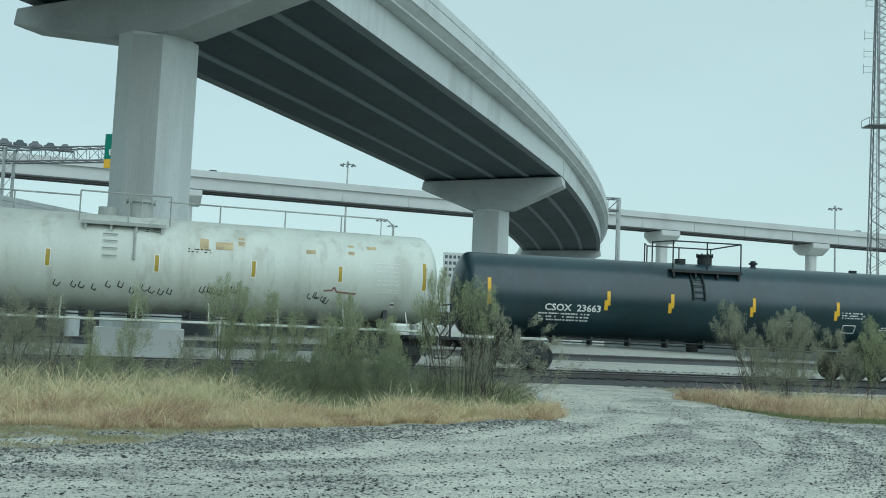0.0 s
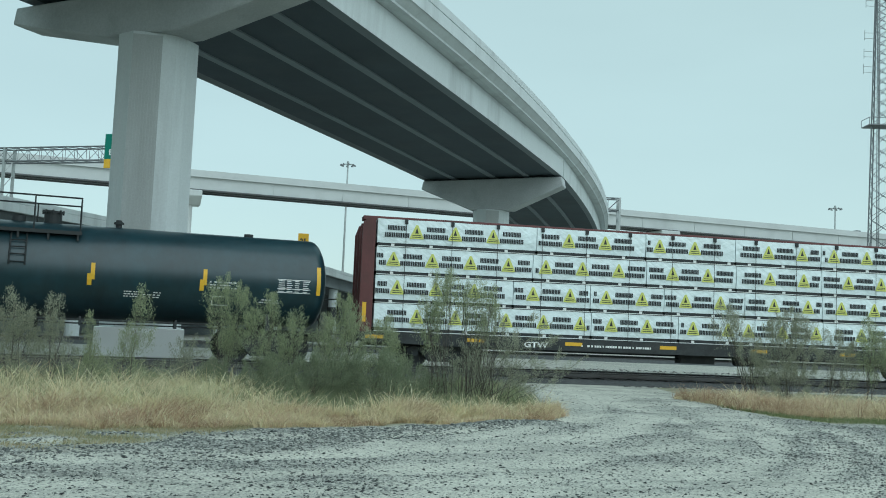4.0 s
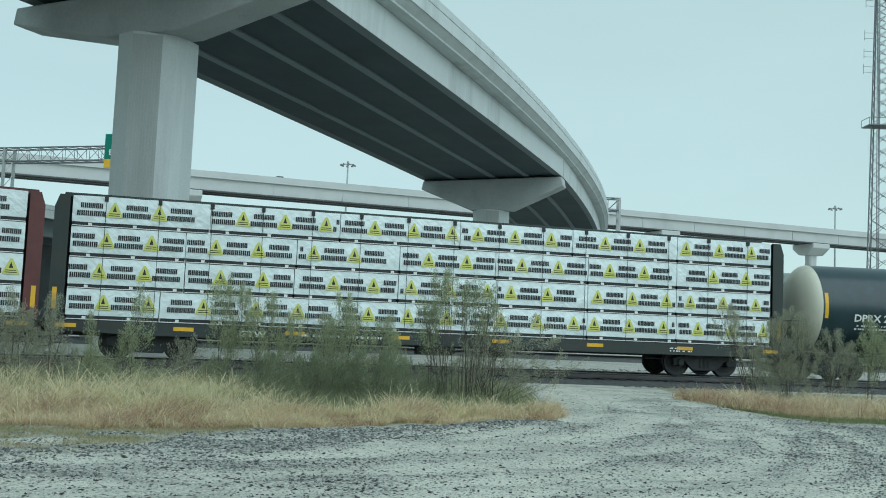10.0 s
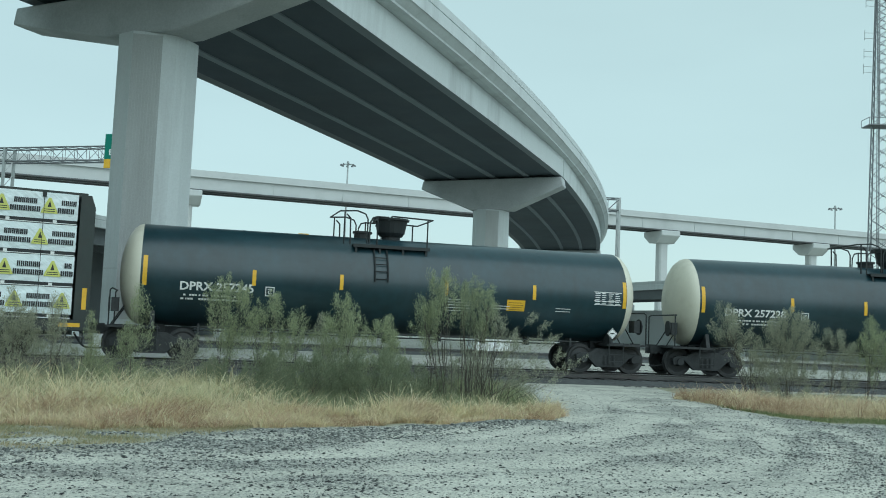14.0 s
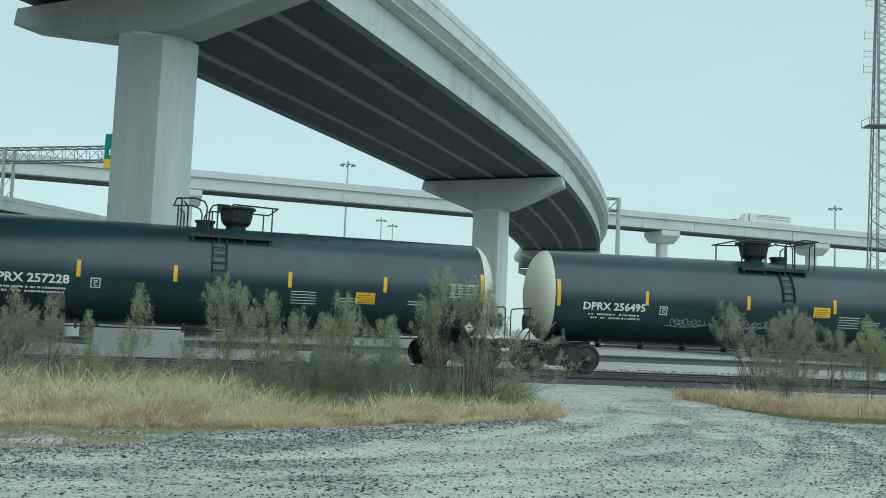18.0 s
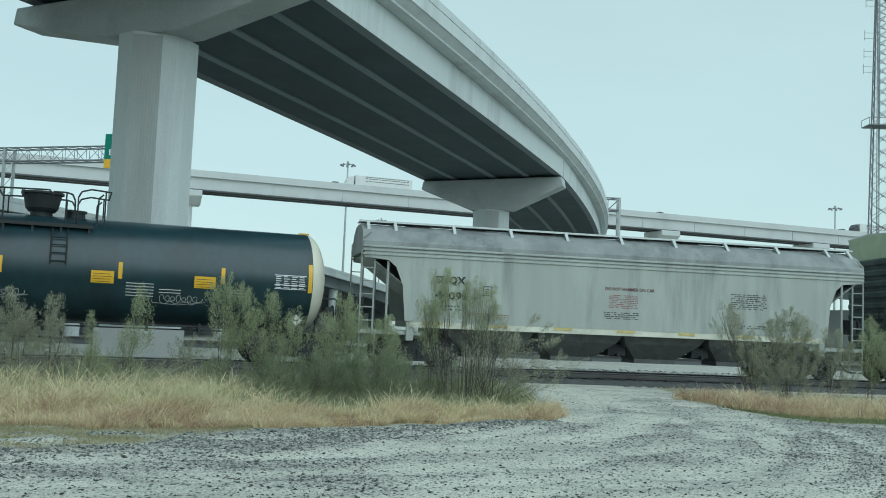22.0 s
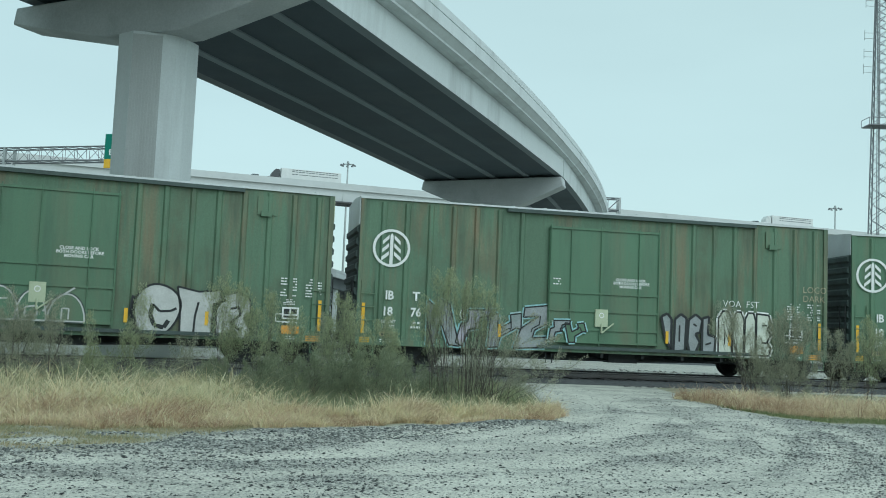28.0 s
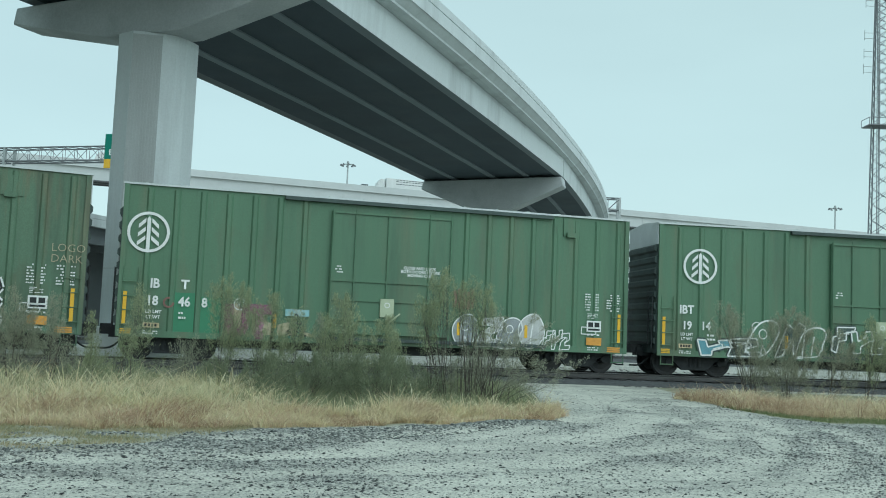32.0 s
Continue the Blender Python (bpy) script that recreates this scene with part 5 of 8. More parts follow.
def end_rail(car, s, x, y0=-1.35, z0=0.95, z1=1.95):
    """A bent safety rail and a hand wheel on a tank car's end platform."""
    bm = bmesh.new()
    pipe(bm, [(s * x, y0, z0), (s * x, y0, z1), (s * (x - 0.05), y0 + 0.05, z1 + 0.05), (s * (x - 0.05), -y0 - 0.05, z1 + 0.05), (s * x, -y0, z1), (s * x, -y0, z0)], 0.022, 6)
    for y in (-0.5, 0.5):
        tube(bm, (s * x, y, z0), (s * (x - 0.5), y, z1 - 0.2), 0.02, 6)
    part("end_rail", bm, M_INK, car)


# ---- train: the kinds of cars; x along the car, the vehicle's side is -y, z from the rail head ----
def shell_mesh(r, zc, half, head, segs=40):
    """A tank shell with its two ellipsoid heads; material 0 shell, 1 heads."""
    bm = bmesh.new()
    xs = [(-half - head * math.cos(a), r * math.sin(a)) for a in [math.pi / 2 * k / 7 for k in range(1, 7)]]
    prof = xs + [(-half, r), (-half + 0.03, r), (-half * 0.5, r), (0, r), (half * 0.5, r), (half - 0.03, r), (half, r)] + [(-x, q) for x, q in xs[::-1]]
    rings = [[bm.verts.new((x, -q * math.cos(2 * math.pi * i / segs), zc + q * math.sin(2 * math.pi * i / segs))) for i in range(segs)] for x, q in prof]
    for k, (r0, r1) in enumerate(zip(rings[:-1], rings[1:])):
        for i in range(segs):
            f = bm.faces.new((r0[i], r1[i], r1[(i + 1) % segs], r0[(i + 1) % segs]))
            f.material_index = 1 if k < 6 or k >= len(rings) - 7 else 0
            f.smooth = True
    for ring_, x in ((rings[0], -half - head), (rings[-1], half + head)):
        c = bm.verts.new((x, 0, zc))
        for i in range(segs):
            f = bm.faces.new((ring_[i], ring_[(i + 1) % segs], c))
            f.material_index, f.smooth = 1, True
    bmesh.ops.recalc_face_normals(bm, faces=bm.faces[:])
    return bm


def yellow_marks(car, xs, skin, zc, w=0.11, h=0.46, edged=False):
    for x in xs:
        if edged:
            bars("reflector_edge", [(x - w / 2 - 0.025, x + w / 2 + 0.025, zc - h / 2 - 0.025, zc + h / 2 + 0.025)], M_WHITE, skin, car, "white edge of the reflector")
        bars("reflector", [(x - w / 2, x + w / 2, zc - h / 2, zc + h / 2)], M_OLIVE if edged else M_YELLOW, skin, car, "yellow retroreflective strip", dy=-0.002)


def tank_car(label, r, zc, half, head, base, shell, heads, marks, end_marks, platform, rails, dark_rail=True, pull=1.08, dome=1.0, flip=1, bucket=False):
    car = thing("tank_car", label, "tank car", group="train")
    sh = part("tank_shell", shell_mesh(r, zc, half, head), [shell, heads], car)
    for x in (-half * 0.62, -half * 0.2, half * 0.2, half * 0.62):
        bm = bmesh.new()
        n = 40
        for i in range(n):
            a0, a1 = 2 * math.pi * i / n, 2 * math.pi * (i + 1) / n
            bm.faces.new([bm.verts.new((x + dx, -(r + 0.004) * math.cos(a), zc + (r + 0.004) * math.sin(a))) for dx, a in ((-0.02, a0), (0.02, a0), (0.02, a1), (-0.02, a1))])
        part("weld_seam", bm, shell, sh)
    # saddles, stub sills, running boards and ends
    for s in (-1, 1):
        xs = s * base / 2
        bm = bmesh.new()
        box(bm, xs - 0.35, xs + 0.35, -0.35, 0.35, 0.72, zc - r + 0.25)
        prism(bm, [(-1.25, 0.95), (1.25, 0.95), (1.1, zc - r * 0.72), (0.6, zc - r + 0.02), (-0.6, zc - r + 0.02), (-1.1, zc - r * 0.72)], xs - 0.06, xs + 0.06, "yz")
        part("saddle", bm, M_DARK, car)
        bm = bmesh.new()
        box(bm, min(s * (base / 2 - 1.2), s * (half + 0.75)), max(s * (base / 2 - 1.2), s * (half + 0.75)), -0.2, 0.2, 0.66, 0.98)
        box(bm, min(s * (half - 0.6), s * (half + 0.85)), max(s * (half - 0.6), s * (half + 0.85)), -1.4, 1.4, 0.9, 0.96)
        part("end_platform", bm, M_DARK, car)
        end_rail(car, s, half + 0.78)
        coupler(car, s, half + 0.6, half + pull)
        bm = bmesh.new()
        bmesh.ops.create_cone(bm, cap_ends=True, segments=16, radius1=0.26, radius2=0.26, depth=0.03, matrix=Matrix.Translation((s * (half + 0.82), -0.75, 1.55)) @ Matrix.Rotation(math.pi / 2, 4, "Y"))
        box(bm, s * (half + 0.66) - 0.1, s * (half + 0.66) + 0.1, -0.95, -0.55, 1.35, 1.75)
        part("hand_brake", bm, M_DARK, car)
        bm = bmesh.new()
        for x in (-0.25, 0.25):
            tube(bm, (s * (half - 0.3) + x, -1.42, 0.35), (s * (half - 0.3) + x, -1.42, 1.0), 0.018, 5)
        for z in (0.4, 0.62):
            tube(bm, (s * (half - 0.3) - 0.25, -1.42, z), (s * (half - 0.3) + 0.25, -1.42, z), 0.016, 5)
        part("sill_step", bm, M_DARK, car)
        truck(car, xs)
    # underside piping and bottom outlet
    bm = bmesh.new()
    tube(bm, (0, 0, zc - r - 0.28), (0, 0, zc - r + 0.1), 0.2, 12)
    pipe(bm, [(-base / 2 + 1.1, -0.9, zc - r + 0.0), (base / 2 - 1.1, -0.9, zc - r + 0.0)], 0.025, 6)
    pipe(bm, [(-base / 2 + 1.1, -0.55, zc - r - 0.1), (base / 2 - 1.1, -0.55, zc - r - 0.1)], 0.02, 6)
    for k in range(9):
        x = (-0.5 + k / 8) * (base - 2.6)
        box(bm, x - 0.03, x + 0.03, -0.93, -0.5, zc - r - 0.16, zc - r + 0.1)
    part("brake_piping", bm, M_DARK, car)
    # top platform with grating, railing, manway and ladder
    x0, x1 = platform
    top = zc + r
    bm = bmesh.new()
    for y in (-1.18, 0.75):
        box(bm, x0, x1, y, y + 0.4, top - 0.32, top - 0.28)
        box(bm, x0, x1, y - 0.005, y + 0.025, top - 0.38, top - 0.3)
    for x in np.linspace(x0 + 0.1, x1 - 0.1, 4):
        box(bm, x - 0.03, x + 0.03, -1.15, -0.75, top - 0.55, top - 0.32)
    pm = M_INK if dark_rail else M_GREYHOP
    part("top_platform", bm, pm, car)
    bm = bmesh.new()
    xm = (x0 + x1) / 2
    if bucket:
        xq = xm + 0.2 * flip
        tube(bm, (xq, 0, top - 0.05), (xq, 0, top + 0.1), 0.3, 18)
        tube(bm, (xq, 0, top + 0.1), (xq, 0, top + 0.2), 0.36, 20, 0.44)
        tube(bm, (xq, 0, top + 0.2), (xq, 0, top + 0.6), 0.44, 20, 0.52)
        tube(bm, (xq, 0, top + 0.6), (xq, 0, top + 0.66), 0.58, 20)
        box(bm, xq - 0.55, xq - 0.46, -0.3, 0.3, top + 0.55, top + 0.68)
        part("valve_housing", bm, pm, car, "dark bucket-shaped valve housing")
        bm = bmesh.new()
        tube(bm, (xm - 0.72 * flip, 0, top - 0.1), (xm - 0.72 * flip, 0, top + 0.14), 0.26, 14)
        hatch = part("manway", bm, pm, car)
        bm = bmesh.new()
        tube(bm, (xm - 0.72 * flip, 0, top + 0.14), (xm - 0.72 * flip, 0, top + 0.2), 0.31, 14)
        part("manway_lid", bm, pm, hatch)
    else:
        tube(bm, (xm + 0.45, 0, top - 0.1), (xm + 0.45, 0, top + 0.42 * dome), 0.36 * dome, 18)
        tube(bm, (xm + 0.45, 0, top + 0.42 * dome), (xm + 0.45, 0, top + 0.5 * dome), 0.41 * dome, 18)
        for k in range(8):
            a = k * math.pi / 4
            tube(bm, (xm + 0.45 + 0.4 * dome * math.cos(a), 0.4 * dome * math.sin(a), top + 0.36 * dome), (xm + 0.45 + 0.4 * dome * math.cos(a), 0.4 * dome * math.sin(a), top + 0.54 * dome), 0.03, 6)
        tube(bm, (xm - 0.45, 0, top - 0.1), (xm - 0.45, 0, top + 0.22 * dome), 0.28 * dome, 14)
        part("manway", bm, pm, car)
    if not dark_rail:
        bm = bmesh.new()
        pipe(bm, [(-half + 0.3, -1.3, 1.12), (half - 0.3, -1.3, 1.12)], 0.04, 6)
        for x in np.linspace(-half + 0.6, half - 0.6, 9):
            tube(bm, (x, -1.3, 1.12), (x, -0.95, zc - r * 0.75), 0.02, 5)
        part("side_pipe", bm, shell, car)
    bm = bmesh.new()
    for x in (xm - 0.35 * flip - 0.2, xm - 0.35 * flip + 0.2) if dark_rail else (xm + 0.3, xm + 0.32):
        pipe(bm, [(x, -1.0, top - 0.3)] + [(x, -(r + 0.05) * math.cos(a), zc + (r + 0.05) * math.sin(a)) for a in (0.62, 0.4, 0.2, 0.05)], 0.028, 6)
    for a in (0.55, 0.4, 0.25, 0.1):
        tube(bm, (xm - 0.35 * flip - 0.2, -(r + 0.06) * math.cos(a), zc + (r + 0.06) * math.sin(a)), (xm - 0.35 * flip + 0.2, -(r + 0.06) * math.cos(a), zc + (r + 0.06) * math.sin(a)), 0.018, 5)
    part("ladder", bm, pm, car)
    for line in rails:
        bm = bmesh.new()
        pipe(bm, [(x, y, top + z) for x, y, z in line], 0.024, 6)
        part("top_railing", bm, pm, car)
    skin = (r, zc)
    yellow_marks(car, marks, skin, zc + 0.0, edged=not dark_rail)
    yellow_marks(car, end_marks, skin, zc + 0.06, 0.12, 0.85, edged=not dark_rail)
    return car


def rails_box(x0, x1, h=0.6):
    """Railing round a platform."""
    out = []
    for y in (-1.15, 1.12):
        out += [[(x0 - 0.35, y * 0.3, -0.02), (x0 - 0.35, y * 0.3, h), (x0 + 0.05, y, h), (x0 + 0.05, y, -0.3)],
                [(x0 + 0.05, y, h), (x1 - 0.05, y, h), (x1 - 0.05, y, -0.3)], [((x0 + x1) / 2, y, h), ((x0 + x1) / 2, y, -0.3)]]
    out += [[(x1 - 0.05, -1.15, h), (x1 - 0.05, 1.12, h)]]
    return out


def bucket_rails(xm, flip):
    """Hooped railings round the platform of a tank car with a valve housing."""
    out = []
    for y in (-1.05, 0.95):
        out += [[(-1.62, y, 0.7), (-1.1, y, 0.74), (-0.84, y, 0.66), (-0.76, y, 0.5), (-0.76, y, -0.25)], [(-1.48, y, 0.7), (-1.48, y, -0.3)], [(-1.42, y, 0.62), (-1.3, y, 0.5), (-1.28, y, -0.3)],
                [(-0.7, y, -0.25), (-0.68, y, 0.4), (-0.6, y, 0.56), (-0.45, y, 0.6), (-0.1, y, 0.6)], [(-0.45, y, 0.6), (-0.45, y, -0.3)],
                [(-0.12, y, 0.5), (0.0, y, 0.64), (1.3, y, 0.6)], [(1.14, y, 0.6), (1.14, y, -0.3)]]
    out += [[(x, -1.05, z), (x, 0.95, z)] for x, z in ((-1.62, 0.7), (1.3, 0.6))]
    return [[(xm + flip * x, y, z) for x, y, z in line] for line in out]


TRAIN = []


def enlist(car, c0, c1, base):
    TRAIN.append((car, (c0 + c1) / 2, base))
    return car


def panel_sign(car, x, z, skin, w=0.6, h=0.34):
    """Yellow instruction panel with dark lines of writing."""
    bars("warning_panel", [(x - w / 2, x + w / 2, z - h / 2, z + h / 2)], M_YELLOW, skin, car, "yellow instruction panel")
    bars("warning_print", [(x - w * 0.42, x + w * (0.4 - 0.08 * (k % 2)), z - h * 0.4 + k * h * 0.21, z - h * 0.4 + k * h * 0.21 + 0.012) for k in range(4)], M_INK, skin, car, dy=-0.003)


def white_table(car, x0, x1, z0, z1, skin, rng):
    rects = [(x0, x1, z1 - 0.02, z1), (x0, x1, z0, z0 + 0.02), (x0, x1, z0 + (z1 - z0) * 0.28, z0 + (z1 - z0) * 0.28 + 0.02)]
    for k in range(6):
        for c in range(4):
            a = x0 + (x1 - x0) * (0.04 + c * 0.245)
            zz = z0 + (z1 - z0) * (0.08 + k * 0.155)
            rects.append((a, a + (x1 - x0) * rng.uniform(0.12, 0.2), zz, zz + 0.022))
    bars("inspection_table", rects, M_WHITE, skin, car)


def diamond(car, x, z, skin, s=0.2):
    poly("hazard_placard", [[(x - s, z), (x, z - s), (x + s, z), (x, z + s)]], M_WHITE, skin, car, "white diamond hazard placard")
    poly("placard_border", stroke([(x - s * 0.85, z), (x, z - s * 0.85), (x + s * 0.85, z), (x, z + s * 0.85), (x - s * 0.85, z)], 0.012), M_INK, skin, car, dy=-0.002)
    bars("placard_number", [(x - 0.075, x + 0.075, z - 0.022, z + 0.022)], M_INK, skin, car, dy=-0.003)


def boxed_c(car, x, z, skin, mat, w=0.22):
    letters("stencil", "C", x + w * 0.5, z - 0.02, 0.11, mat, skin, car, align="CENTER")
    h = w + 0.03
    bars("stencil_frame", [(x - 0.02, x + w + 0.02, z - 0.08, z - 0.055), (x - 0.02, x + w + 0.02, z - 0.08 + h, z - 0.055 + h), (x - 0.02, x + 0.005, z - 0.055, z - 0.08 + h), (x + w - 0.005, x + w + 0.02, z - 0.055, z - 0.08 + h)], mat, skin, car)
    bars("stencil_lines", [(x + 0.05, x + w - 0.05, z + 0.115, z + 0.135)], mat, skin, car)


rng = random.Random(4)

# white tank car
c0, c1 = -105.8, -87.7
W_R, W_Z, W_H, DX = 1.4, 2.74, 8.6, -0.575
white_rails = [[(-1.1, -1.0, -0.3), (-1.1, -1.0, 0.55), (0.2, -1.0, 0.55), (0.2, -1.0, -0.3)], [(0.2, -1.0, 0.55), (1.35, -1.0, 0.55), (1.35, -1.0, -0.3)],
               [(1.35, 0.3, 0.55), (8.2, 0.3, 0.55), (8.45, 0.3, 0.35), (8.45, 0.3, 0.0)], [(-1.1, 0.3, 0.55), (-8.2, 0.3, 0.55), (-8.45, 0.3, 0.35), (-8.45, 0.3, 0.0)]]
white_rails += [[(x, 0.3, 0), (x, 0.3, 0.55)] for x in (2.9, 4.9, 6.7, -2.9, -4.9, -6.7)]
white_rails = [[(x + DX, y, z) for x, y, z in line] for line in white_rails]
car = enlist(tank_car("stained white tank car with rusty patches and graffiti scrawls", W_R, W_Z, W_H, 0.55, 14.6, M_WTANK, M_WTANK,
                      [-2.4, 0.46, 3.18, 5.77, -5.2, -7.4], [8.44, -8.44], (-1.6, 0.66), white_rails, dark_rail=False, pull=0.87), c0, c1, 14.6)
skin = (W_R, W_Z)
for x, z, w, h in [(2.65, 3.25, 0.5, 0.22), (5.3, 3.3, 0.3, 0.12), (3.3, 3.4, 0.2, 0.25), (6.6, 3.35, 0.2, 0.3), (2.2, 3.2, 0.25, 0.35), (7.2, 3.55, 0.3, 0.1)]:
    bars("rust_patch", [(x + DX, x + w + DX, z, z + h)], M_RUST, skin, car)
small_print("stencil_lines", 1.3, 1.95, 3.1, 3.25, 2, M_INK, skin, car, rng)
small_print("stencil_lines", 0.1, 0.5, 3.62, 3.74, 2, M_INK, skin, car, rng)
white_table(car, 6.9, 7.65, 2.25, 3.15, skin, rng)
diamond(car, 7.5, 1.9, skin, 0.17)
for x, z, n, sp in ((-2.2, 2.05, 2, 0.5), (-1.5, 2.0, 4, 0.34), (-0.5, 1.98, 3, 0.3), (0.35, 1.95, 3, 0.25), (1.75, 2.0, 7, 0.09), (2.6, 2.02, 2, 0.12), (4.9, 1.95, 5, 0.12)):
    for q in range(n):
        xq, zq = x + q * sp + rng.uniform(-0.04, 0.04), z + rng.uniform(-0.08, 0.08)
        poly("graffiti_scrawl", stroke([(xq, zq + 0.14), (xq - 0.05, zq), (xq + 0.06, zq - 0.05), (xq + rng.uniform(0.05, 0.14), zq + rng.uniform(-0.02, 0.12))], 0.026), M_INK, skin, car)
poly("graffiti_scrawl", stroke([(5.3, 2.22), (5.55, 2.24), (5.62, 2.34), (5.7, 2.2), (6.3, 2.17)], 0.05), M_RED, skin, car)

# black tank car with the low frame
c0, c1 = -86.95, -70.05
S_R, S_Z, S_H = 1.36, 2.43, 7.9
car = enlist(tank_car("black tank car with white reporting marks and yellow strips", S_R, S_Z, S_H, 0.5, 13.0, M_BLACK, M_BLACK,
                      [-3.5, -1.32, 1.55, 4.6], [-7.45, 7.95], (-1.3, 1.2), rails_box(-1.3, 1.2, 0.65), pull=0.87, dome=0.68), c0, c1, 13.0)
skin = (S_R, S_Z)
yellow_marks(car, [-3.58, -1.4, 1.47, 4.52], skin, 2.2, 0.12, 0.32)
letters("reporting_mark", "CSOX  23663", -5.62, 1.97, 0.21, M_WHITE, skin, car, bold=0.018, stretch=1.1)
small_print("weight_lines", -5.8, -4.1, 1.62, 1.92, 3, M_WHITE, skin, car, rng)
poly("stencil_box", stroke([(4.85, 1.65), (5.3, 1.65), (5.3, 1.9), (4.85, 1.9), (4.85, 1.65)], 0.03), M_WHITE, skin, car)
small_print("stencil_lines", 4.75, 5.6, 2.1, 2.35, 3, M_WHITE, skin, car, rng)
small_print("stencil_lines", 2.4, 3.4, 1.75, 1.95, 3, M_WHITE, skin, car, rng)
small_print("stencil_lines", 6.2, 6.8, 1.75, 1.9, 2, M_WHITE, skin, car, rng)
white_table(car, 6.7, 7.7, 2.1, 2.5, skin, rng)
bm = bmesh.new()
tube(bm, (2.2, 0, S_Z + S_R - 0.02), (2.2, 0, S_Z + S_R + 0.22), 0.09, 10)
tube(bm, (2.2, 0, S_Z + S_R + 0.1), (2.2, 0, S_Z + S_R + 0.16), 0.15, 10)
tube(bm, (6.0, 0, S_Z + S_R - 0.02), (6.0, 0, S_Z + S_R + 0.08), 0.14, 10)
part("relief_valve", bm, M_INK, car)


def black_tank(c0, c1, words, extra, start=1.3):
    R, Z = 1.495, 2.485
    half = (c1 - c0) / 2 - 0.22
    start -= 0.22
    car = enlist(tank_car("long black tank car with cream heads and yellow strips", R, Z, half, 0.62, 14.3, M_BLACK, M_CREAM,
                          [-4.37, -1.8, 1.45, 4.34] if not extra else [-4.48, -0.98, 2.08, 4.9], [-half + 0.12, half - 0.08], (-1.45, 0.95) if not extra else (-1.1, 1.3), bucket_rails(-0.25, 1) if not extra else bucket_rails(0.1, -1), flip=-1 if extra else 1, bucket=True, pull=1.3), c0, c1, 14.3)
    k = (R, Z)
    letters("reporting_mark", words, -half + start, 2.05, 0.235, M_WHITE, k, car, bold=0.018, stretch=1.08)
    small_print("weight_lines", -half + 1.13, -half + 2.88, 1.74, 1.96, 2, M_WHITE, k, car, rng)
    boxed_c(car, -half + 3.53, 2.05, k, M_WHITE)
    if extra:
        panel_sign(car, 1.62, 2.28, k)
        panel_sign(car, 4.4, 2.27, k)
    else:
        panel_sign(car, 3.75, 2.05, k)
    for x, z, w, n in ((1.5 + 0.75 * extra, 1.8, 0.75, 5), (2.95 + 0.2 * extra, 1.92, 0.6, 2), (5.1, 1.92, 0.5, 2)):
        bars("stencil_lines", [(x, x + w, z + 0.085 * d, z + 0.085 * d + 0.02) for d in range(n)], M_WHITE, k, car)
    white_table(car, half - 1.15, half - 0.2, 2.2, 2.62, k, rng)
    bm = bmesh.new()
    box(bm, half - 0.46, half - 0.4, -1.37, -1.34, 0.94, 1.3)
    part("placard_holder", bm, M_DARK, car)
    diamond(car, half - 0.43, 1.3, -1.375, 0.18)
    if extra:
        for x in (-3.6, -1.5, 3.2):
            pts = [(x + 1.1 * q / 60 + 0.1 * math.cos(0.75 * q), 1.75 + (0.1 + 0.04 * math.sin(0.3 * q)) * math.sin(0.75 * q)) for q in range(61)]
            poly("graffiti_scrawl", stroke(pts, 0.016) + stroke([(x - 0.2, 1.64), (x + 0.5, 1.6), (x + 1.25, 1.7)], 0.014), M_SILVER, k, car)
    return car


black_tank(-20.85, -5.33, "DPRX 257245", False)
black_tank(-2.97, 12.58, "DPRX 257228", False, 1.08)
black_tank(14.74, 30.27, "DPRX 256495", True, 1.15)


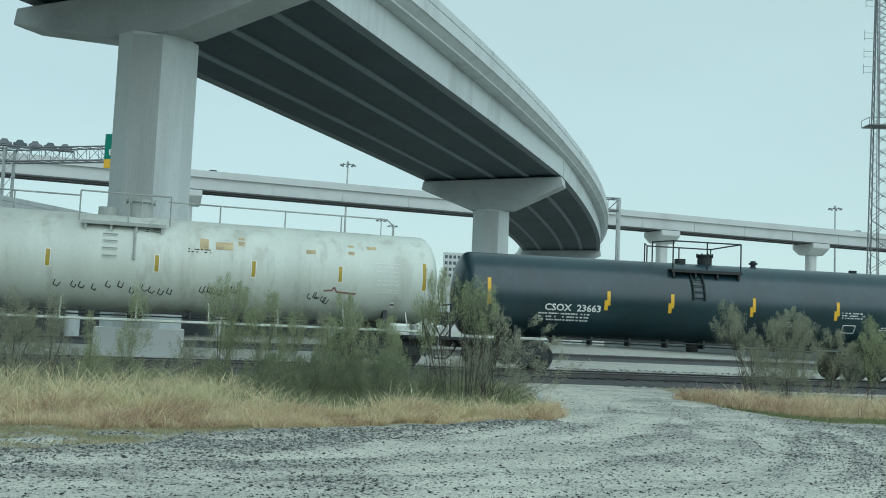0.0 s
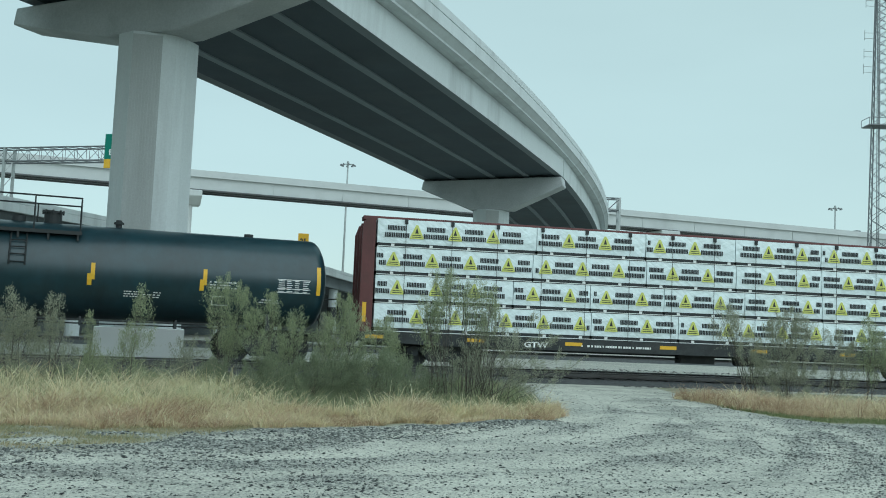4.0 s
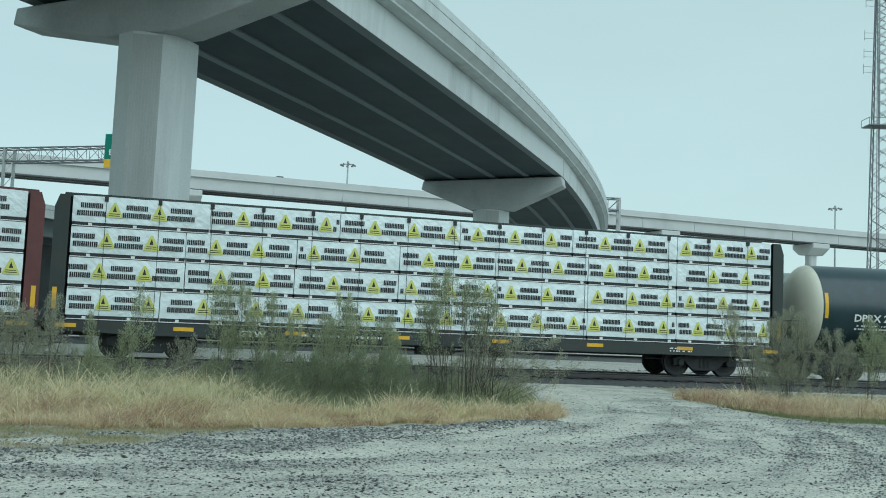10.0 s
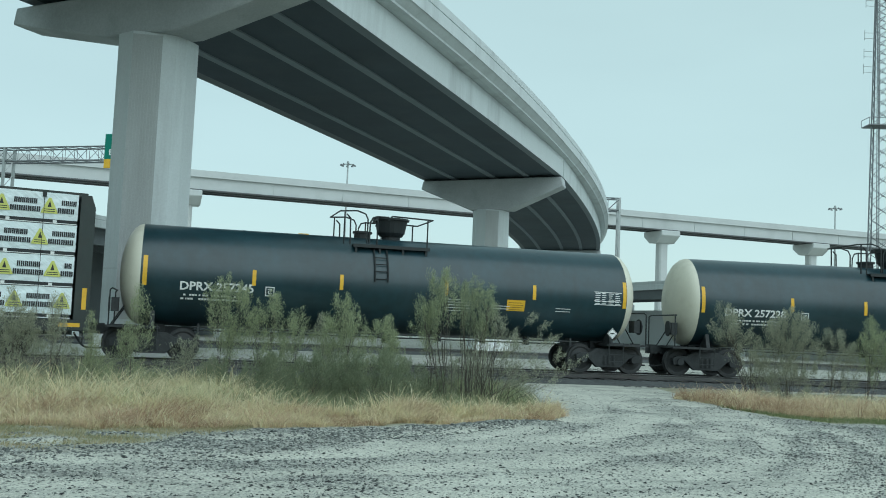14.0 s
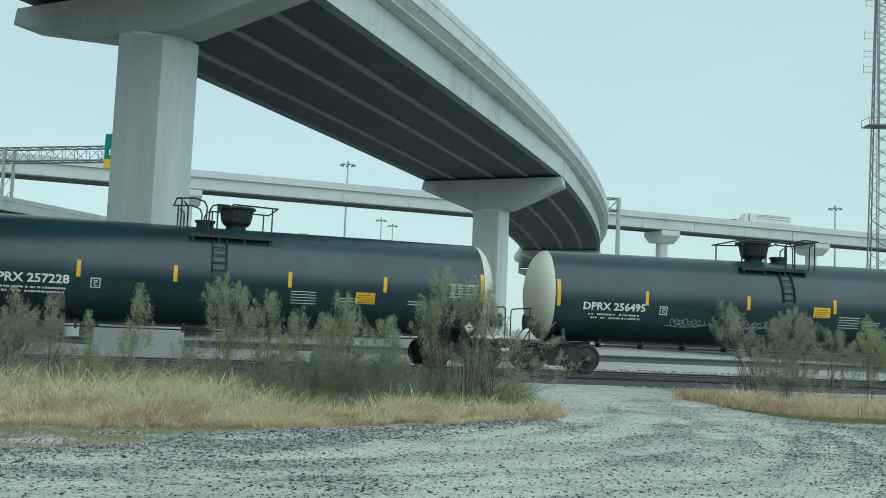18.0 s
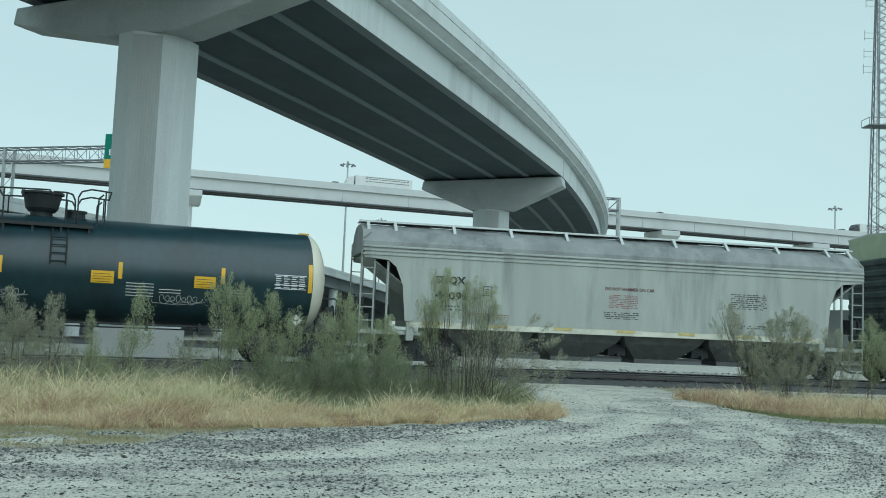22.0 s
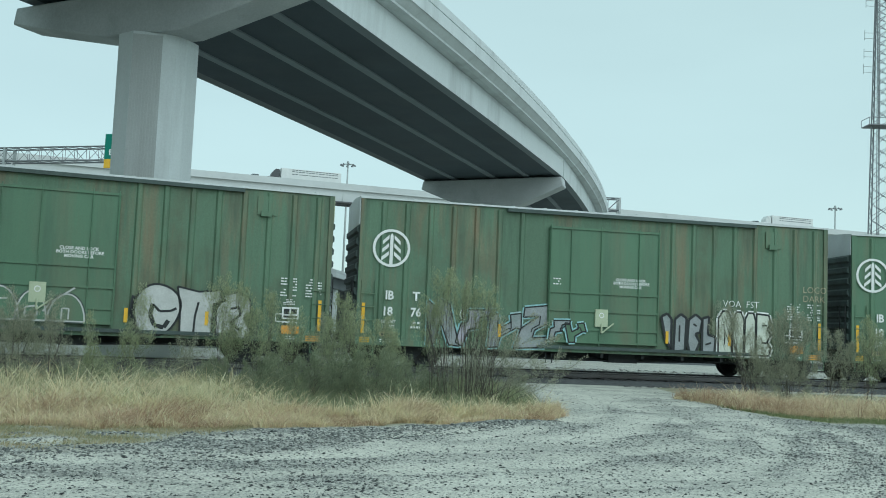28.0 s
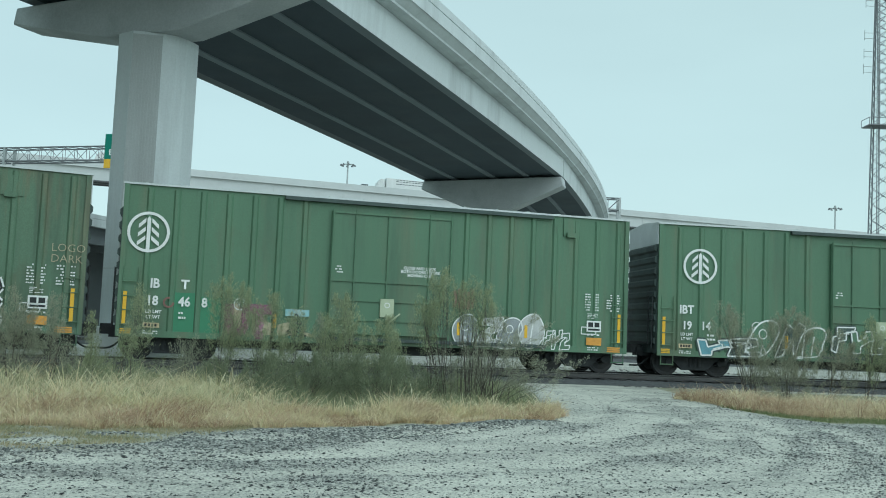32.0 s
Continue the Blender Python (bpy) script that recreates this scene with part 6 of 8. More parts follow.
# ---- lumber cars ----
def wrapped_bundle(car, x0, x1, z0, z1, phase, y_face=-1.38):
    """One wrapped pack of lumber with printed wrap, on dark runners."""
    bm = bmesh.new()
    n = max(3, int((x1 - x0) / 0.35))
    rg = random.Random(int(x0 * 100) + int(z0 * 1000))
    zb, zt = z0 + 0.12, z1 - 0.012
    grid = []
    for i in range(n + 1):
        x = x0 + 0.012 + (x1 - x0 - 0.024) * i / n
        sag = [rg.uniform(-0.012, 0.012) for _ in range(5)]
        grid.append([bm.verts.new((x, y_face + 0.02 + sag[0], zb + rg.uniform(-0.006, 0.006))), bm.verts.new((x, y_face + sag[1] * 0.6, zb + (zt - zb) * 0.33)),
                     bm.verts.new((x, y_face + sag[2] * 0.6, zb + (zt - zb) * 0.67)), bm.verts.new((x, y_face + 0.015, zt + sag[3] * 0.6)), bm.verts.new((x, -0.2, zt + 0.01)), bm.verts.new((x, -0.2, zb))])
    for a, b in zip(grid[:-1], grid[1:]):
        for j in range(5):
            f = bm.faces.new((a[j], b[j], b[j + 1], a[j + 1]))
            f.smooth = False
        bm.faces.new((a[5], b[5], b[0], a[0]))
    bm.faces.new(grid[0])
    bm.faces.new(grid[-1][::-1])
    bmesh.ops.recalc_face_normals(bm, faces=bm.faces[:])
    b = part("lumber_pack", bm, M_WRAP, car)
    bm = bmesh.new()
    box(bm, x0 + 0.04, x1 - 0.04, y_face + 0.02, -0.25, z0 + 0.01, zb + 0.0)
    part("runner", bm, M_INK, b)
    bm = bmesh.new()
    box(bm, x0 + 0.02, x1 - 0.02, y_face - 0.012, y_face + 0.04, z0 + 0.006, z0 + 0.026)
    part("hem", bm, M_WHITE, b, "white folded hem of the wrap")
    for x in np.arange(x0 + 0.5, x1 - 0.2, 1.2):
        bm = bmesh.new()
        box(bm, x - 0.05, x + 0.05, y_face - 0.005, y_face + 0.05, z0 + 0.03, z0 + 0.1)
        part("block", bm, M_WHITE, b)
    zm = (zb + zt) / 2
    x = x0 - phase
    while x < x1:
        for row, (cnt, wid) in enumerate(((6, 0.6), (7, 0.78))):
            ink = []
            zz = zm + (0.03 if row == 0 else -0.19)
            off = (0.78 - wid) / 2
            for k in range(cnt):
                a2 = x + off + wid * k / cnt
                w2 = wid / cnt
                if a2 < x0 + 0.02 or a2 + w2 > x1 - 0.02:
                    continue
                ink += [(a2, a2 + 0.4 * w2, zz, zz + 0.145), (a2 + 0.5 * w2, a2 + 0.86 * w2, zz, zz + 0.145)]
            if ink:
                bars("wrap_print", ink, M_PRINT, y_face, b, dy=-0.009)
        cx = x + 1.0
        if x0 + 0.22 < cx < x1 - 0.22:
            poly("wrap_badge", [[(cx - 0.22, zm - 0.21), (cx + 0.22, zm - 0.21), (cx + 0.2, zm - 0.13), (cx + 0.03, zm + 0.22), (cx - 0.03, zm + 0.22), (cx - 0.2, zm - 0.13)]], M_TRI, y_face, b, "yellow printed triangle", dy=-0.009)
            poly("badge_print", [[(cx - 0.055, zm - 0.04), (cx + 0.055, zm - 0.04), (cx, zm + 0.14)]] + stroke([(cx - 0.14, zm - 0.1), (cx + 0.14, zm - 0.1)], 0.022) + stroke([(cx - 0.15, zm - 0.155), (cx + 0.15, zm - 0.155)], 0.022),
                 M_PRINT, y_face, b, dy=-0.011)
        x += 1.215


def lumber_car(c0, c1, paint, label, tiers, prints):
    half = (c1 - c0) / 2
    lh = half - 0.45
    base = 2 * half - 5.4
    car = enlist(thing("centerbeam_flatcar", label, "flatcar", group="train"), c0, c1, base)
    bm = bmesh.new()
    box(bm, -half, half, -1.42, 1.42, 0.98, 1.06)
    box(bm, -half + 0.3, half - 0.3, -0.4, 0.4, 0.62, 0.99)
    for x in np.linspace(-half + 0.6, half - 0.6, 16):
        box(bm, x - 0.06, x + 0.06, -1.38, 1.38, 0.82, 0.98)
    part("deck", bm, M_DARK, car)
    for y in (-1.45, 1.45):
        bm = bmesh.new()
        prism(bm, [(-half, 0.78), (-half + 2.4, 0.7), (half - 2.4, 0.7), (half, 0.78), (half, 1.05), (-half, 1.05)], y - 0.03, y + 0.03, "xz")
        part("side_sill", bm, M_DKGREEN if paint is M_DKGREEN else M_DARK, car)
    for k in range(8):
        x = -half + 0.5 + (2 * half - 1.0) * k / 7
        bars("reflector", [(x - 0.28, x + 0.28, 0.86, 0.97)], M_YELLOW, -1.48, car, "yellow retroreflective strip")
    # centre beam: top chord, posts, diagonals
    bm = bmesh.new()
    box(bm, -half + 0.1, half - 0.1, -0.3, 0.3, 4.6, 4.74, bevel=0.02)
    part("top_chord", bm, paint, car)
    for x in np.linspace(-half + 0.6, half - 0.6, 14):
        bm = bmesh.new()
        box(bm, x - 0.08, x + 0.08, -0.14, 0.14, 1.06, 4.6)
        part("post", bm, paint, car)
    for x in np.linspace(-lh + 0.9, lh - 0.9, 15):
        bm = bmesh.new()
        box(bm, x - 0.05, x + 0.05, -0.34, -0.26, 4.5, 4.62)
        tube(bm, (x, -0.3, 4.56), (x, -1.36, 4.52), 0.012, 5)
        tube(bm, (x, -1.395, 1.05), (x, -1.395, 4.52), 0.007, 4)
        box(bm, x - 0.05, x + 0.05, -1.42, -1.34, 4.42, 4.56)
        part("tie_down", bm, M_INK, car)
    for s in (-1, 1):
        bm = bmesh.new()
        xa, xb = s * (half - 0.4), s * half
        box(bm, min(xa, xa + s * 0.06), max(xa, xa + s * 0.06), -1.4, 1.4, 1.06, 4.52)
        for y in (-1.38, -0.5, 0.5, 1.38):
            prism(bm, [(xa, 1.06), (xb, 1.06), (xb, 4.2), (xa + s * 0.28, 4.55), (xa, 4.55)], y - 0.05, y + 0.05, "xz")
        for z in (1.9, 2.75, 3.6, 4.45):
            box(bm, min(xa, xa + s * 0.22), max(xa, xa + s * 0.22), -1.38, 1.38, z - 0.05, z + 0.05)
        bh = part("bulkhead", bm, paint, car)
        bars("reflector", [(s * (half - 0.15) - 0.06, s * (half - 0.15) + 0.06, 1.35, 1.95)], M_YELLOW, -1.43, bh, "yellow retroreflective strip")
        truck(car, s * base / 2)
        coupler(car, s, half, half + 0.28)
        bm = bmesh.new()
        for x in (-0.22, 0.22):
            tube(bm, (s * (half - 0.35) + x, -1.44, 0.4), (s * (half - 0.35) + x, -1.44, 1.0), 0.018, 5)
        tube(bm, (s * (half - 0.35) - 0.22, -1.44, 0.42), (s * (half - 0.35) + 0.22, -1.44, 0.42), 0.016, 5)
        part("sill_step", bm, M_DARK, car)
    bm = bmesh.new()
    pipe(bm, [(-base / 2 + 1.4, -0.7, 0.55), (base / 2 - 1.4, -0.7, 0.55)], 0.03, 6)
    box(bm, -0.9, 0.3, -0.9, -0.45, 0.42, 0.72)
    tube(bm, (1.0, -0.9, 0.6), (2.0, -0.9, 0.6), 0.2, 12)
    part("brake_gear", bm, M_DARK, car)
    for k, cuts in enumerate(tiers):
        shift = iter(prints[k])
        z1 = 4.56 - 0.87 * k
        xs = [-lh] + [u for u in cuts] + [lh]
        for a, b in zip(xs[:-1], xs[1:]):
            wrapped_bundle(car, a, b, z1 - 0.87, z1, next(shift))
    letters("reporting_mark", "GTW", -half + 5.2, 0.77, 0.17, M_WHITE, -1.48, car, stretch=1.35)
    small_print("stencil_lines", -half + 7.0, -half + 9.4, 0.8, 0.94, 1, M_WHITE, -1.48, car, rng)
    small_print("stencil_lines", half - 4.2, half - 3.4, 0.78, 0.95, 2, M_WHITE, -1.48, car, rng)
    return car


LUMBER_A = [[-6.03, -2.38, 0.74, 3.82, 7.51], [-6.13, -2.33, 0.78, 3.85, 7.54], [-6.74, -4.2, -1.71, 1.1, 3.89, 7.56], [-7.39, -4.15, -1.2, 0.83, 3.92, 7.59]]
LUMBER_B = [[-7.34, -3.55, 0.19, 3.92, 7.61], [-7.98, -4.8, -1.69, 1.37, 4.48, 7.61], [-7.96, -4.84, -1.7, 1.41, 4.49, 7.61], [-8.6, -6.3, -3.45, 0.5, 4.49, 7.63]]
# how far the print of each pack starts before the pack's end
PRINT_A = [[0.98, 1.16, 0.53, 1.05, 0.54, 0.04], [0.46, 0.58, 0.11, 1.02, 0.03, 0.75], [0.31, 0.36, 0.48, 0.27, 1.18, 0.32, 0.17], [0.88, 0.56, 0.34, 0.5, 0.6, 0.82, 0.83]]
PRINT_B = [[1.08, 0.07, 1.17, 0.44, 1.1, 0.69], [0.03, 0.16, 0.5, 0.1, 0.14, 0.26, 0.88], [0.17, 0.0, 1.05, 0.6, 0.51, 0.67, 0.5], [0.01, 1.0, 0.6, 0.13, 1.12, 0.76, 0.22]]
lumber_car(-69.0, -45.86, M_MAROON, "maroon centerbeam flatcar loaded with wrapped lumber", LUMBER_A, PRINT_A)
lumber_car(-45.32, -22.2, M_DKGREEN, "dark green centerbeam flatcar loaded with wrapped lumber", LUMBER_B, PRINT_B)


# ---- covered hopper ----
def hopper_car(c0, c1):
    half = (c1 - c0) / 2
    base = 13.3
    car = enlist(thing("covered_hopper_car", "weathered pale grey covered hopper car with stains", "hopper car", group="train"), c0, c1, base)
    side = [(-8.5, 3.32), (-7.75, 3.26), (-7.5, 3.05), (-7.28, 2.5), (-7.18, 1.42), (7.18, 1.42), (7.28, 2.5), (7.5, 3.05), (7.75, 3.26), (8.5, 3.32), (8.5, 3.5), (-8.5, 3.5)]
    bm = bmesh.new()
    for y in (-1.53, 1.5):
        prism(bm, side, y, y + 0.03, "xz")
    part("side_sheet", bm, M_GREYHOP, car)
    for z in (3.42, 3.54, 3.66):
        bm = bmesh.new()
        for y in (-1.56, 1.5):
            box(bm, -8.55, 8.55, y, y + 0.06, z - 0.03, z + 0.035, bevel=0.01)
        part("eave_rib", bm, M_GREYHOP, car)
    bm = bmesh.new()
    sec = [(-1.53, 3.5), (-1.5, 3.82), (-1.18, 4.19), (-0.65, 4.4), (0, 4.44), (0.65, 4.4), (1.18, 4.19), (1.5, 3.82), (1.53, 3.5)]
    prism(bm, sec, -8.55, 8.55, "yz")
    part("roof", bm, M_HOPROOF, car)
    for s in (-1, 1):
        bm = bmesh.new()
        vs = [bm.verts.new(c) for c in ((s * 8.45, -1.5, 3.45), (s * 8.45, 1.5, 3.45), (s * 5.6, 1.5, 1.3), (s * 5.6, -1.5, 1.3), (s * 8.4, -1.5, 3.4), (s * 8.4, 1.5, 3.4), (s * 5.55, 1.5, 1.25), (s * 5.55, -1.5, 1.25))]
        for f in ((0, 1, 2, 3), (4, 7, 6, 5), (0, 3, 7, 4), (1, 5, 6, 2), (0, 4, 5, 1), (3, 2, 6, 7)):
            bm.faces.new([vs[i] for i in f])
        bmesh.ops.recalc_face_normals(bm, faces=bm.faces[:])
        part("slope_sheet", bm, M_GREYHOP, car)
        bm = bmesh.new()
        xe = s * half
        box(bm, min(s * 6.6, xe), max(s * 6.6, xe), -1.4, 1.4, 1.0, 1.12)
        box(bm, min(s * 6.3, xe), max(s * 6.3, xe), -0.22, 0.22, 0.66, 1.0)
        box(bm, s * 7.0 - 0.12, s * 7.0 + 0.12, -1.5, -1.42, 0.82, 1.42, bevel=0.02)
        part("end_platform", bm, M_GREYHOP, car)
        for y in (-1.45, 1.45):
            bm = bmesh.new()
            for x in (half - 0.05, half - 0.45):
                tube(bm, (s * x, y, 1.1), (s * x, y, 3.9 if x > half - 0.2 else 3.35), 0.028, 6)
            for z in np.arange(1.4, 3.4, 0.4):
                tube(bm, (s * (half - 0.05), y, z), (s * (half - 0.45), y, z), 0.018, 5)
            tube(bm, (s * (half - 0.05), y, 3.9), (s * (half - 0.3), y, 4.1), 0.028, 6)
            tube(bm, (s * 7.75, y, 1.1), (s * 7.75, y, 3.3), 0.04, 6)
            part("ladder", bm, M_GREYHOP, car)
        bm = bmesh.new()
        for x in (-0.24, 0.24):
            tube(bm, (s * (half - 0.3) + x, -1.44, 0.35), (s * (half - 0.3) + x, -1.44, 1.05), 0.02, 5)
        tube(bm, (s * (half - 0.3) - 0.24, -1.44, 0.38), (s * (half - 0.3) + 0.24, -1.44, 0.38), 0.018, 5)
        part("sill_step", bm, M_GREYHOP, car)
        bm = bmesh.new()
        bmesh.ops.create_cone(bm, cap_ends=True, segments=16, radius1=0.28, radius2=0.28, depth=0.03, matrix=Matrix.Translation((s * (half + 0.06), -0.8, 1.9)) @ Matrix.Rotation(math.pi / 2, 4, "Y"))
        box(bm, s * (half - 0.1) - 0.12, s * (half - 0.1) + 0.12, -1.0, -0.6, 1.6, 2.1)
        part("hand_brake", bm, M_DARK, car)
        truck(car, s * base / 2)
        coupler(car, s, half, half + 0.5)
    bm = bmesh.new()
    for y in (-1.52, 1.44):
        box(bm, -7.0, 7.0, y, y + 0.08, 1.28, 1.44)
        box(bm, -7.0, 7.0, y - 0.03, y + 0.05, 1.24, 1.3)
    part("side_sill", bm, M_SILLCREAM, car, "cream painted side sill")
    for k in range(7):
        x = -6.3 + 12.6 * k / 6
        bars("reflector", [(x - 0.3, x + 0.3, 1.33, 1.42)], M_YELFADE, -1.535, car, "faded yellow reflective strip", dy=-0.002)
    for x in (-4.4, -1.45, 1.45, 4.4):
        bm = bmesh.new()
        vs = []
        for z, hx, hy in ((1.3, 1.46, 1.4), (1.0, 1.3, 1.15), (0.5, 0.72, 0.55), (0.36, 0.72, 0.55)):
            vs.append([bm.verts.new((x + a * hx, b * hy, z)) for a, b in ((-1, -1), (1, -1), (1, 1), (-1, 1))])
        for a, b in zip(vs[:-1], vs[1:]):
            for i in range(4):
                bm.faces.new((a[i], a[(i + 1) % 4], b[(i + 1) % 4], b[i]))
        bm.faces.new(vs[-1])
        bm.faces.new(vs[0][::-1])
        bmesh.ops.recalc_face_normals(bm, faces=bm.faces[:])
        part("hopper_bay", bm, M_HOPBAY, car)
    bm = bmesh.new()
    box(bm, -6.4, 6.4, -0.35, 0.35, 0.72, 1.25)
    for x in (-2.95, 0.0, 2.95):
        tube(bm, (x, -1.0, 0.62), (x, 1.0, 0.62), 0.06, 8)
        box(bm, x - 0.3, x + 0.3, -0.8, -0.4, 0.6, 0.95)
    part("centre_sill", bm, M_DARK, car)
    bm = bmesh.new()
    box(bm, -8.6, 8.6, -0.75, -0.05, 4.475, 4.5)
    for x in np.linspace(-8.5, 8.5, 40):
        box(bm, x - 0.02, x + 0.02, -0.75, -0.05, 4.5, 4.52)
    walkway = part("roof_walk", bm, M_STEEL, car)
    bm = bmesh.new()
    box(bm, -8.62, 8.62, -0.79, -0.752, 4.47, 4.53)
    part("walk_edge", bm, M_GALV, walkway, "pale edge of the roof walk")
    for x in (-8.35, -7.5, -5.62, -3.75, -1.88, 0.0, 1.88, 3.75, 5.62, 7.5, 8.35):
        bm = bmesh.new()
        prism(bm, [(-1.3, 4.02), (-1.2, 4.14), (-0.76, 4.47), (-0.86, 4.5)], x - 0.05, x + 0.05, "yz")
        part("walk_bracket", bm, M_GALV, car, "pale bracket of the roof walk")
    for x in np.linspace(-6.6, 6.6, 8):
        bm = bmesh.new()
        tube(bm, (x, 0.15, 4.34), (x, 0.15, 4.54), 0.42, 16)
        tube(bm, (x, 0.15, 4.54), (x, 0.15, 4.58), 0.42, 16, 0.2)
        part("roof_hatch", bm, M_GREYHOP, car)
    k = -1.53
    letters("reporting_mark", "SHQX", -6.25, 2.63, 0.22, M_INK, k, car, stretch=1.08, bold=0.03)
    letters("reporting_mark", "40098", -6.25, 2.15, 0.22, M_INK, k, car, stretch=1.32, bold=0.03)
    boxed_c(car, -4.73, 2.38, k, M_INK, 0.25)
    small_print("weight_lines", -6.4, -5.4, 1.78, 1.98, 2, M_INK, k, car, rng)
    small_print("stencil_lines", -5.2, -3.9, 1.62, 1.76, 2, M_RED, k, car, rng)
    letters("stencil", "DO NOT HAMMER ON CAR", -0.74, 2.68, 0.1, M_MAROON, k, car, stretch=0.95, bold=0.02)
    small_print("stencil_lines", -0.6, 0.4, 2.1, 2.55, 8, M_RED, k, car, rng)
    small_print("stencil_lines", -0.75, 0.45, 1.75, 2.0, 4, M_INK, k, car, rng)
    small_print("stencil_lines", 3.64, 4.94, 2.25, 2.78, 8, M_INK, k, car, rng)
    small_print("stencil_lines", 3.6, 4.9, 1.62, 1.76, 2, M_INK, k, car, rng)
    small_print("stencil_lines", 5.7, 6.2, 1.78, 1.95, 2, M_INK, k, car, rng)
    return car


hopper_car(31.72, 48.95)


# ---- box cars ----
def box_car(c0, c1, side_mat, end_mat, roof_mat, label, l1, l2, tag, badge=0.72, zt=4.98):
    half = (c1 - c0) / 2
    base = 2 * half - 2.9
    car = enlist(thing("box_car", label, "box car", group="train"), c0, c1, base)
    y0, zb = -1.52, 0.72
    bm = bmesh.new()
    box(bm, -half, half, y0, -y0, zb, zt)
    part("body", bm, side_mat, car)
    for s in (-1, 1):
        for k in range(9):
            z = 1.0 + k * 0.38
            if z > 4.05:
                break
            bm = bmesh.new()
            prism(bm, [(s * (half + 0.021), z), (s * (half + 0.09), z + 0.06), (s * (half + 0.09), z + 0.2), (s * (half + 0.021), z + 0.26)], -1.42, 1.42, "xz")
            part("end_corrugation", bm, end_mat, car)
        bm = bmesh.new()
        xa, xb = s * (half + 0.004), s * (half + 0.02)
        box(bm, min(xa, xb), max(xa, xb), -1.5, 1.5, zb, 4.3)
        part("end_panel", bm, end_mat, car)
        bm = bmesh.new()
        xa, xb = s * (half + 0.004), s * (half + 0.035)
        prism(bm, [(-1.5, 4.3), (1.5, 4.3), (1.5, zt), (0, zt + 0.1), (-1.5, zt)], min(xa, xb), max(xa, xb), "yz")
        part("end_gable", bm, roof_mat, car)
        bm = bmesh.new()
        xl = s * (half + 0.12)
        for y in (-1.35, -0.95):
            tube(bm, (xl, y, 0.9), (xl, y, 2.6), 0.02, 5)
        for z in np.arange(1.0, 2.6, 0.4):
            tube(bm, (xl, -1.35, z), (xl, -0.95, z), 0.018, 5)
        box(bm, min(s * half, xl), max(s * half, xl), -0.9, 0.9, 1.02, 1.08)
        part("end_ladder", bm, M_DARK, car)
        bm = bmesh.new()
        for z in np.arange(1.0, 2.6, 0.4):
            tube(bm, (s * (half - 0.1), y0 - 0.07, z), (s * (half - 0.55), y0 - 0.07, z), 0.018, 5)
        for x in (half - 0.12, half - 0.53):
            tube(bm, (s * x, y0 - 0.05, 0.35), (s * x, y0 - 0.05, 2.6), 0.018, 5)
        tube(bm, (s * (half - 0.1), y0 - 0.05, 0.38), (s * (half - 0.55), y0 - 0.05, 0.38), 0.02, 5)
        part("side_ladder", bm, side_mat, car)
        truck(car, s * base / 2)
        coupler(car, s, half, half + 0.52)
        bm = bmesh.new()
        xa, xb = s * (half - 2.5), s * (half + 0.25)
        box(bm, min(xa, xb), max(xa, xb), -0.22, 0.22, 0.6, 0.9)
        part("draft_sill", bm, M_DARK, car)
    bm = bmesh.new()
    for x in (-half - 0.0,):
        prism(bm, [(-1.58, zt - 0.02), (1.58, zt - 0.02), (1.58, zt + 0.035), (0, zt + 0.14), (-1.58, zt + 0.035)], -half - 0.03, half + 0.03, "yz")
    for x in np.arange(-half + 0.6, half, 1.05):
        prism(bm, [(-1.57, zt + 0.03), (0, zt + 0.13), (1.57, zt + 0.03), (1.57, zt + 0.055), (0, zt + 0.165), (-1.57, zt + 0.055)], x - 0.04, x + 0.04, "yz")
    part("roof", bm, M_GALV, car, "pale galvanised metal roof")
    # outside posts
    door0, door1 = -1.92, 1.82
    for x in list(np.arange(-half + 0.72, door0 - 0.2, 0.735)) + list(np.arange(door1 + 0.5, half - 0.3, 0.735)):
        bm = bmesh.new()
        prism(bm, [(x - 0.1, y0 + 0.002), (x - 0.05, y0 - 0.055), (x + 0.05, y0 - 0.055), (x + 0.1, y0 + 0.002)], zb + 0.12, zt - 0.1, "xy")
        part("side_post", bm, side_mat, car)
    bm = bmesh.new()
    box(bm, -half, half, y0 - 0.06, y0 + 0.01, zb - 0.06, zb + 0.12)
    for x in (-half + 0.07, half - 0.07):
        box(bm, x - 0.07, x + 0.07, y0 - 0.05, y0 + 0.01, zb, zt)
    part("side_sill", bm, side_mat, car)
    # door with its rails, rods and panels
    bm = bmesh.new()
    box(bm, door0, door1, y0 - 0.12, y0 - 0.03, 0.95, 4.62, bevel=0.015)
    door = part("plug_door", bm, M_BOXG2, car, "green plug door with raised ribs")
    for z in (1.0, 1.4, 1.98, 2.55, 4.58):
        bm = bmesh.new()
        box(bm, door0 + 0.02, door1 - 0.02, y0 - 0.16, y0 - 0.11, z - 0.035, z + 0.035)
        part("door_rib", bm, M_BOXG2, door)
    bm = bmesh.new()
    for x in (door0 + 0.04, door0 + 0.72, -0.2, door1 - 0.72, door1 - 0.04):
        tube(bm, (x, y0 - 0.15, 0.9), (x, y0 - 0.15, 4.68), 0.018, 6)
    part("lock_rod", bm, M_BOXG2, door)
    bm = bmesh.new()
    box(bm, -0.36, 0.06, y0 - 0.19, y0 - 0.12, 1.5, 2.05)
    tube(bm, (-0.15, y0 - 0.2, 1.3), (-0.15, y0 - 0.2, 1.6), 0.03, 6)
    tube(bm, (-0.15, y0 - 0.22, 1.3), (0.25, y0 - 0.22, 1.62), 0.025, 6)
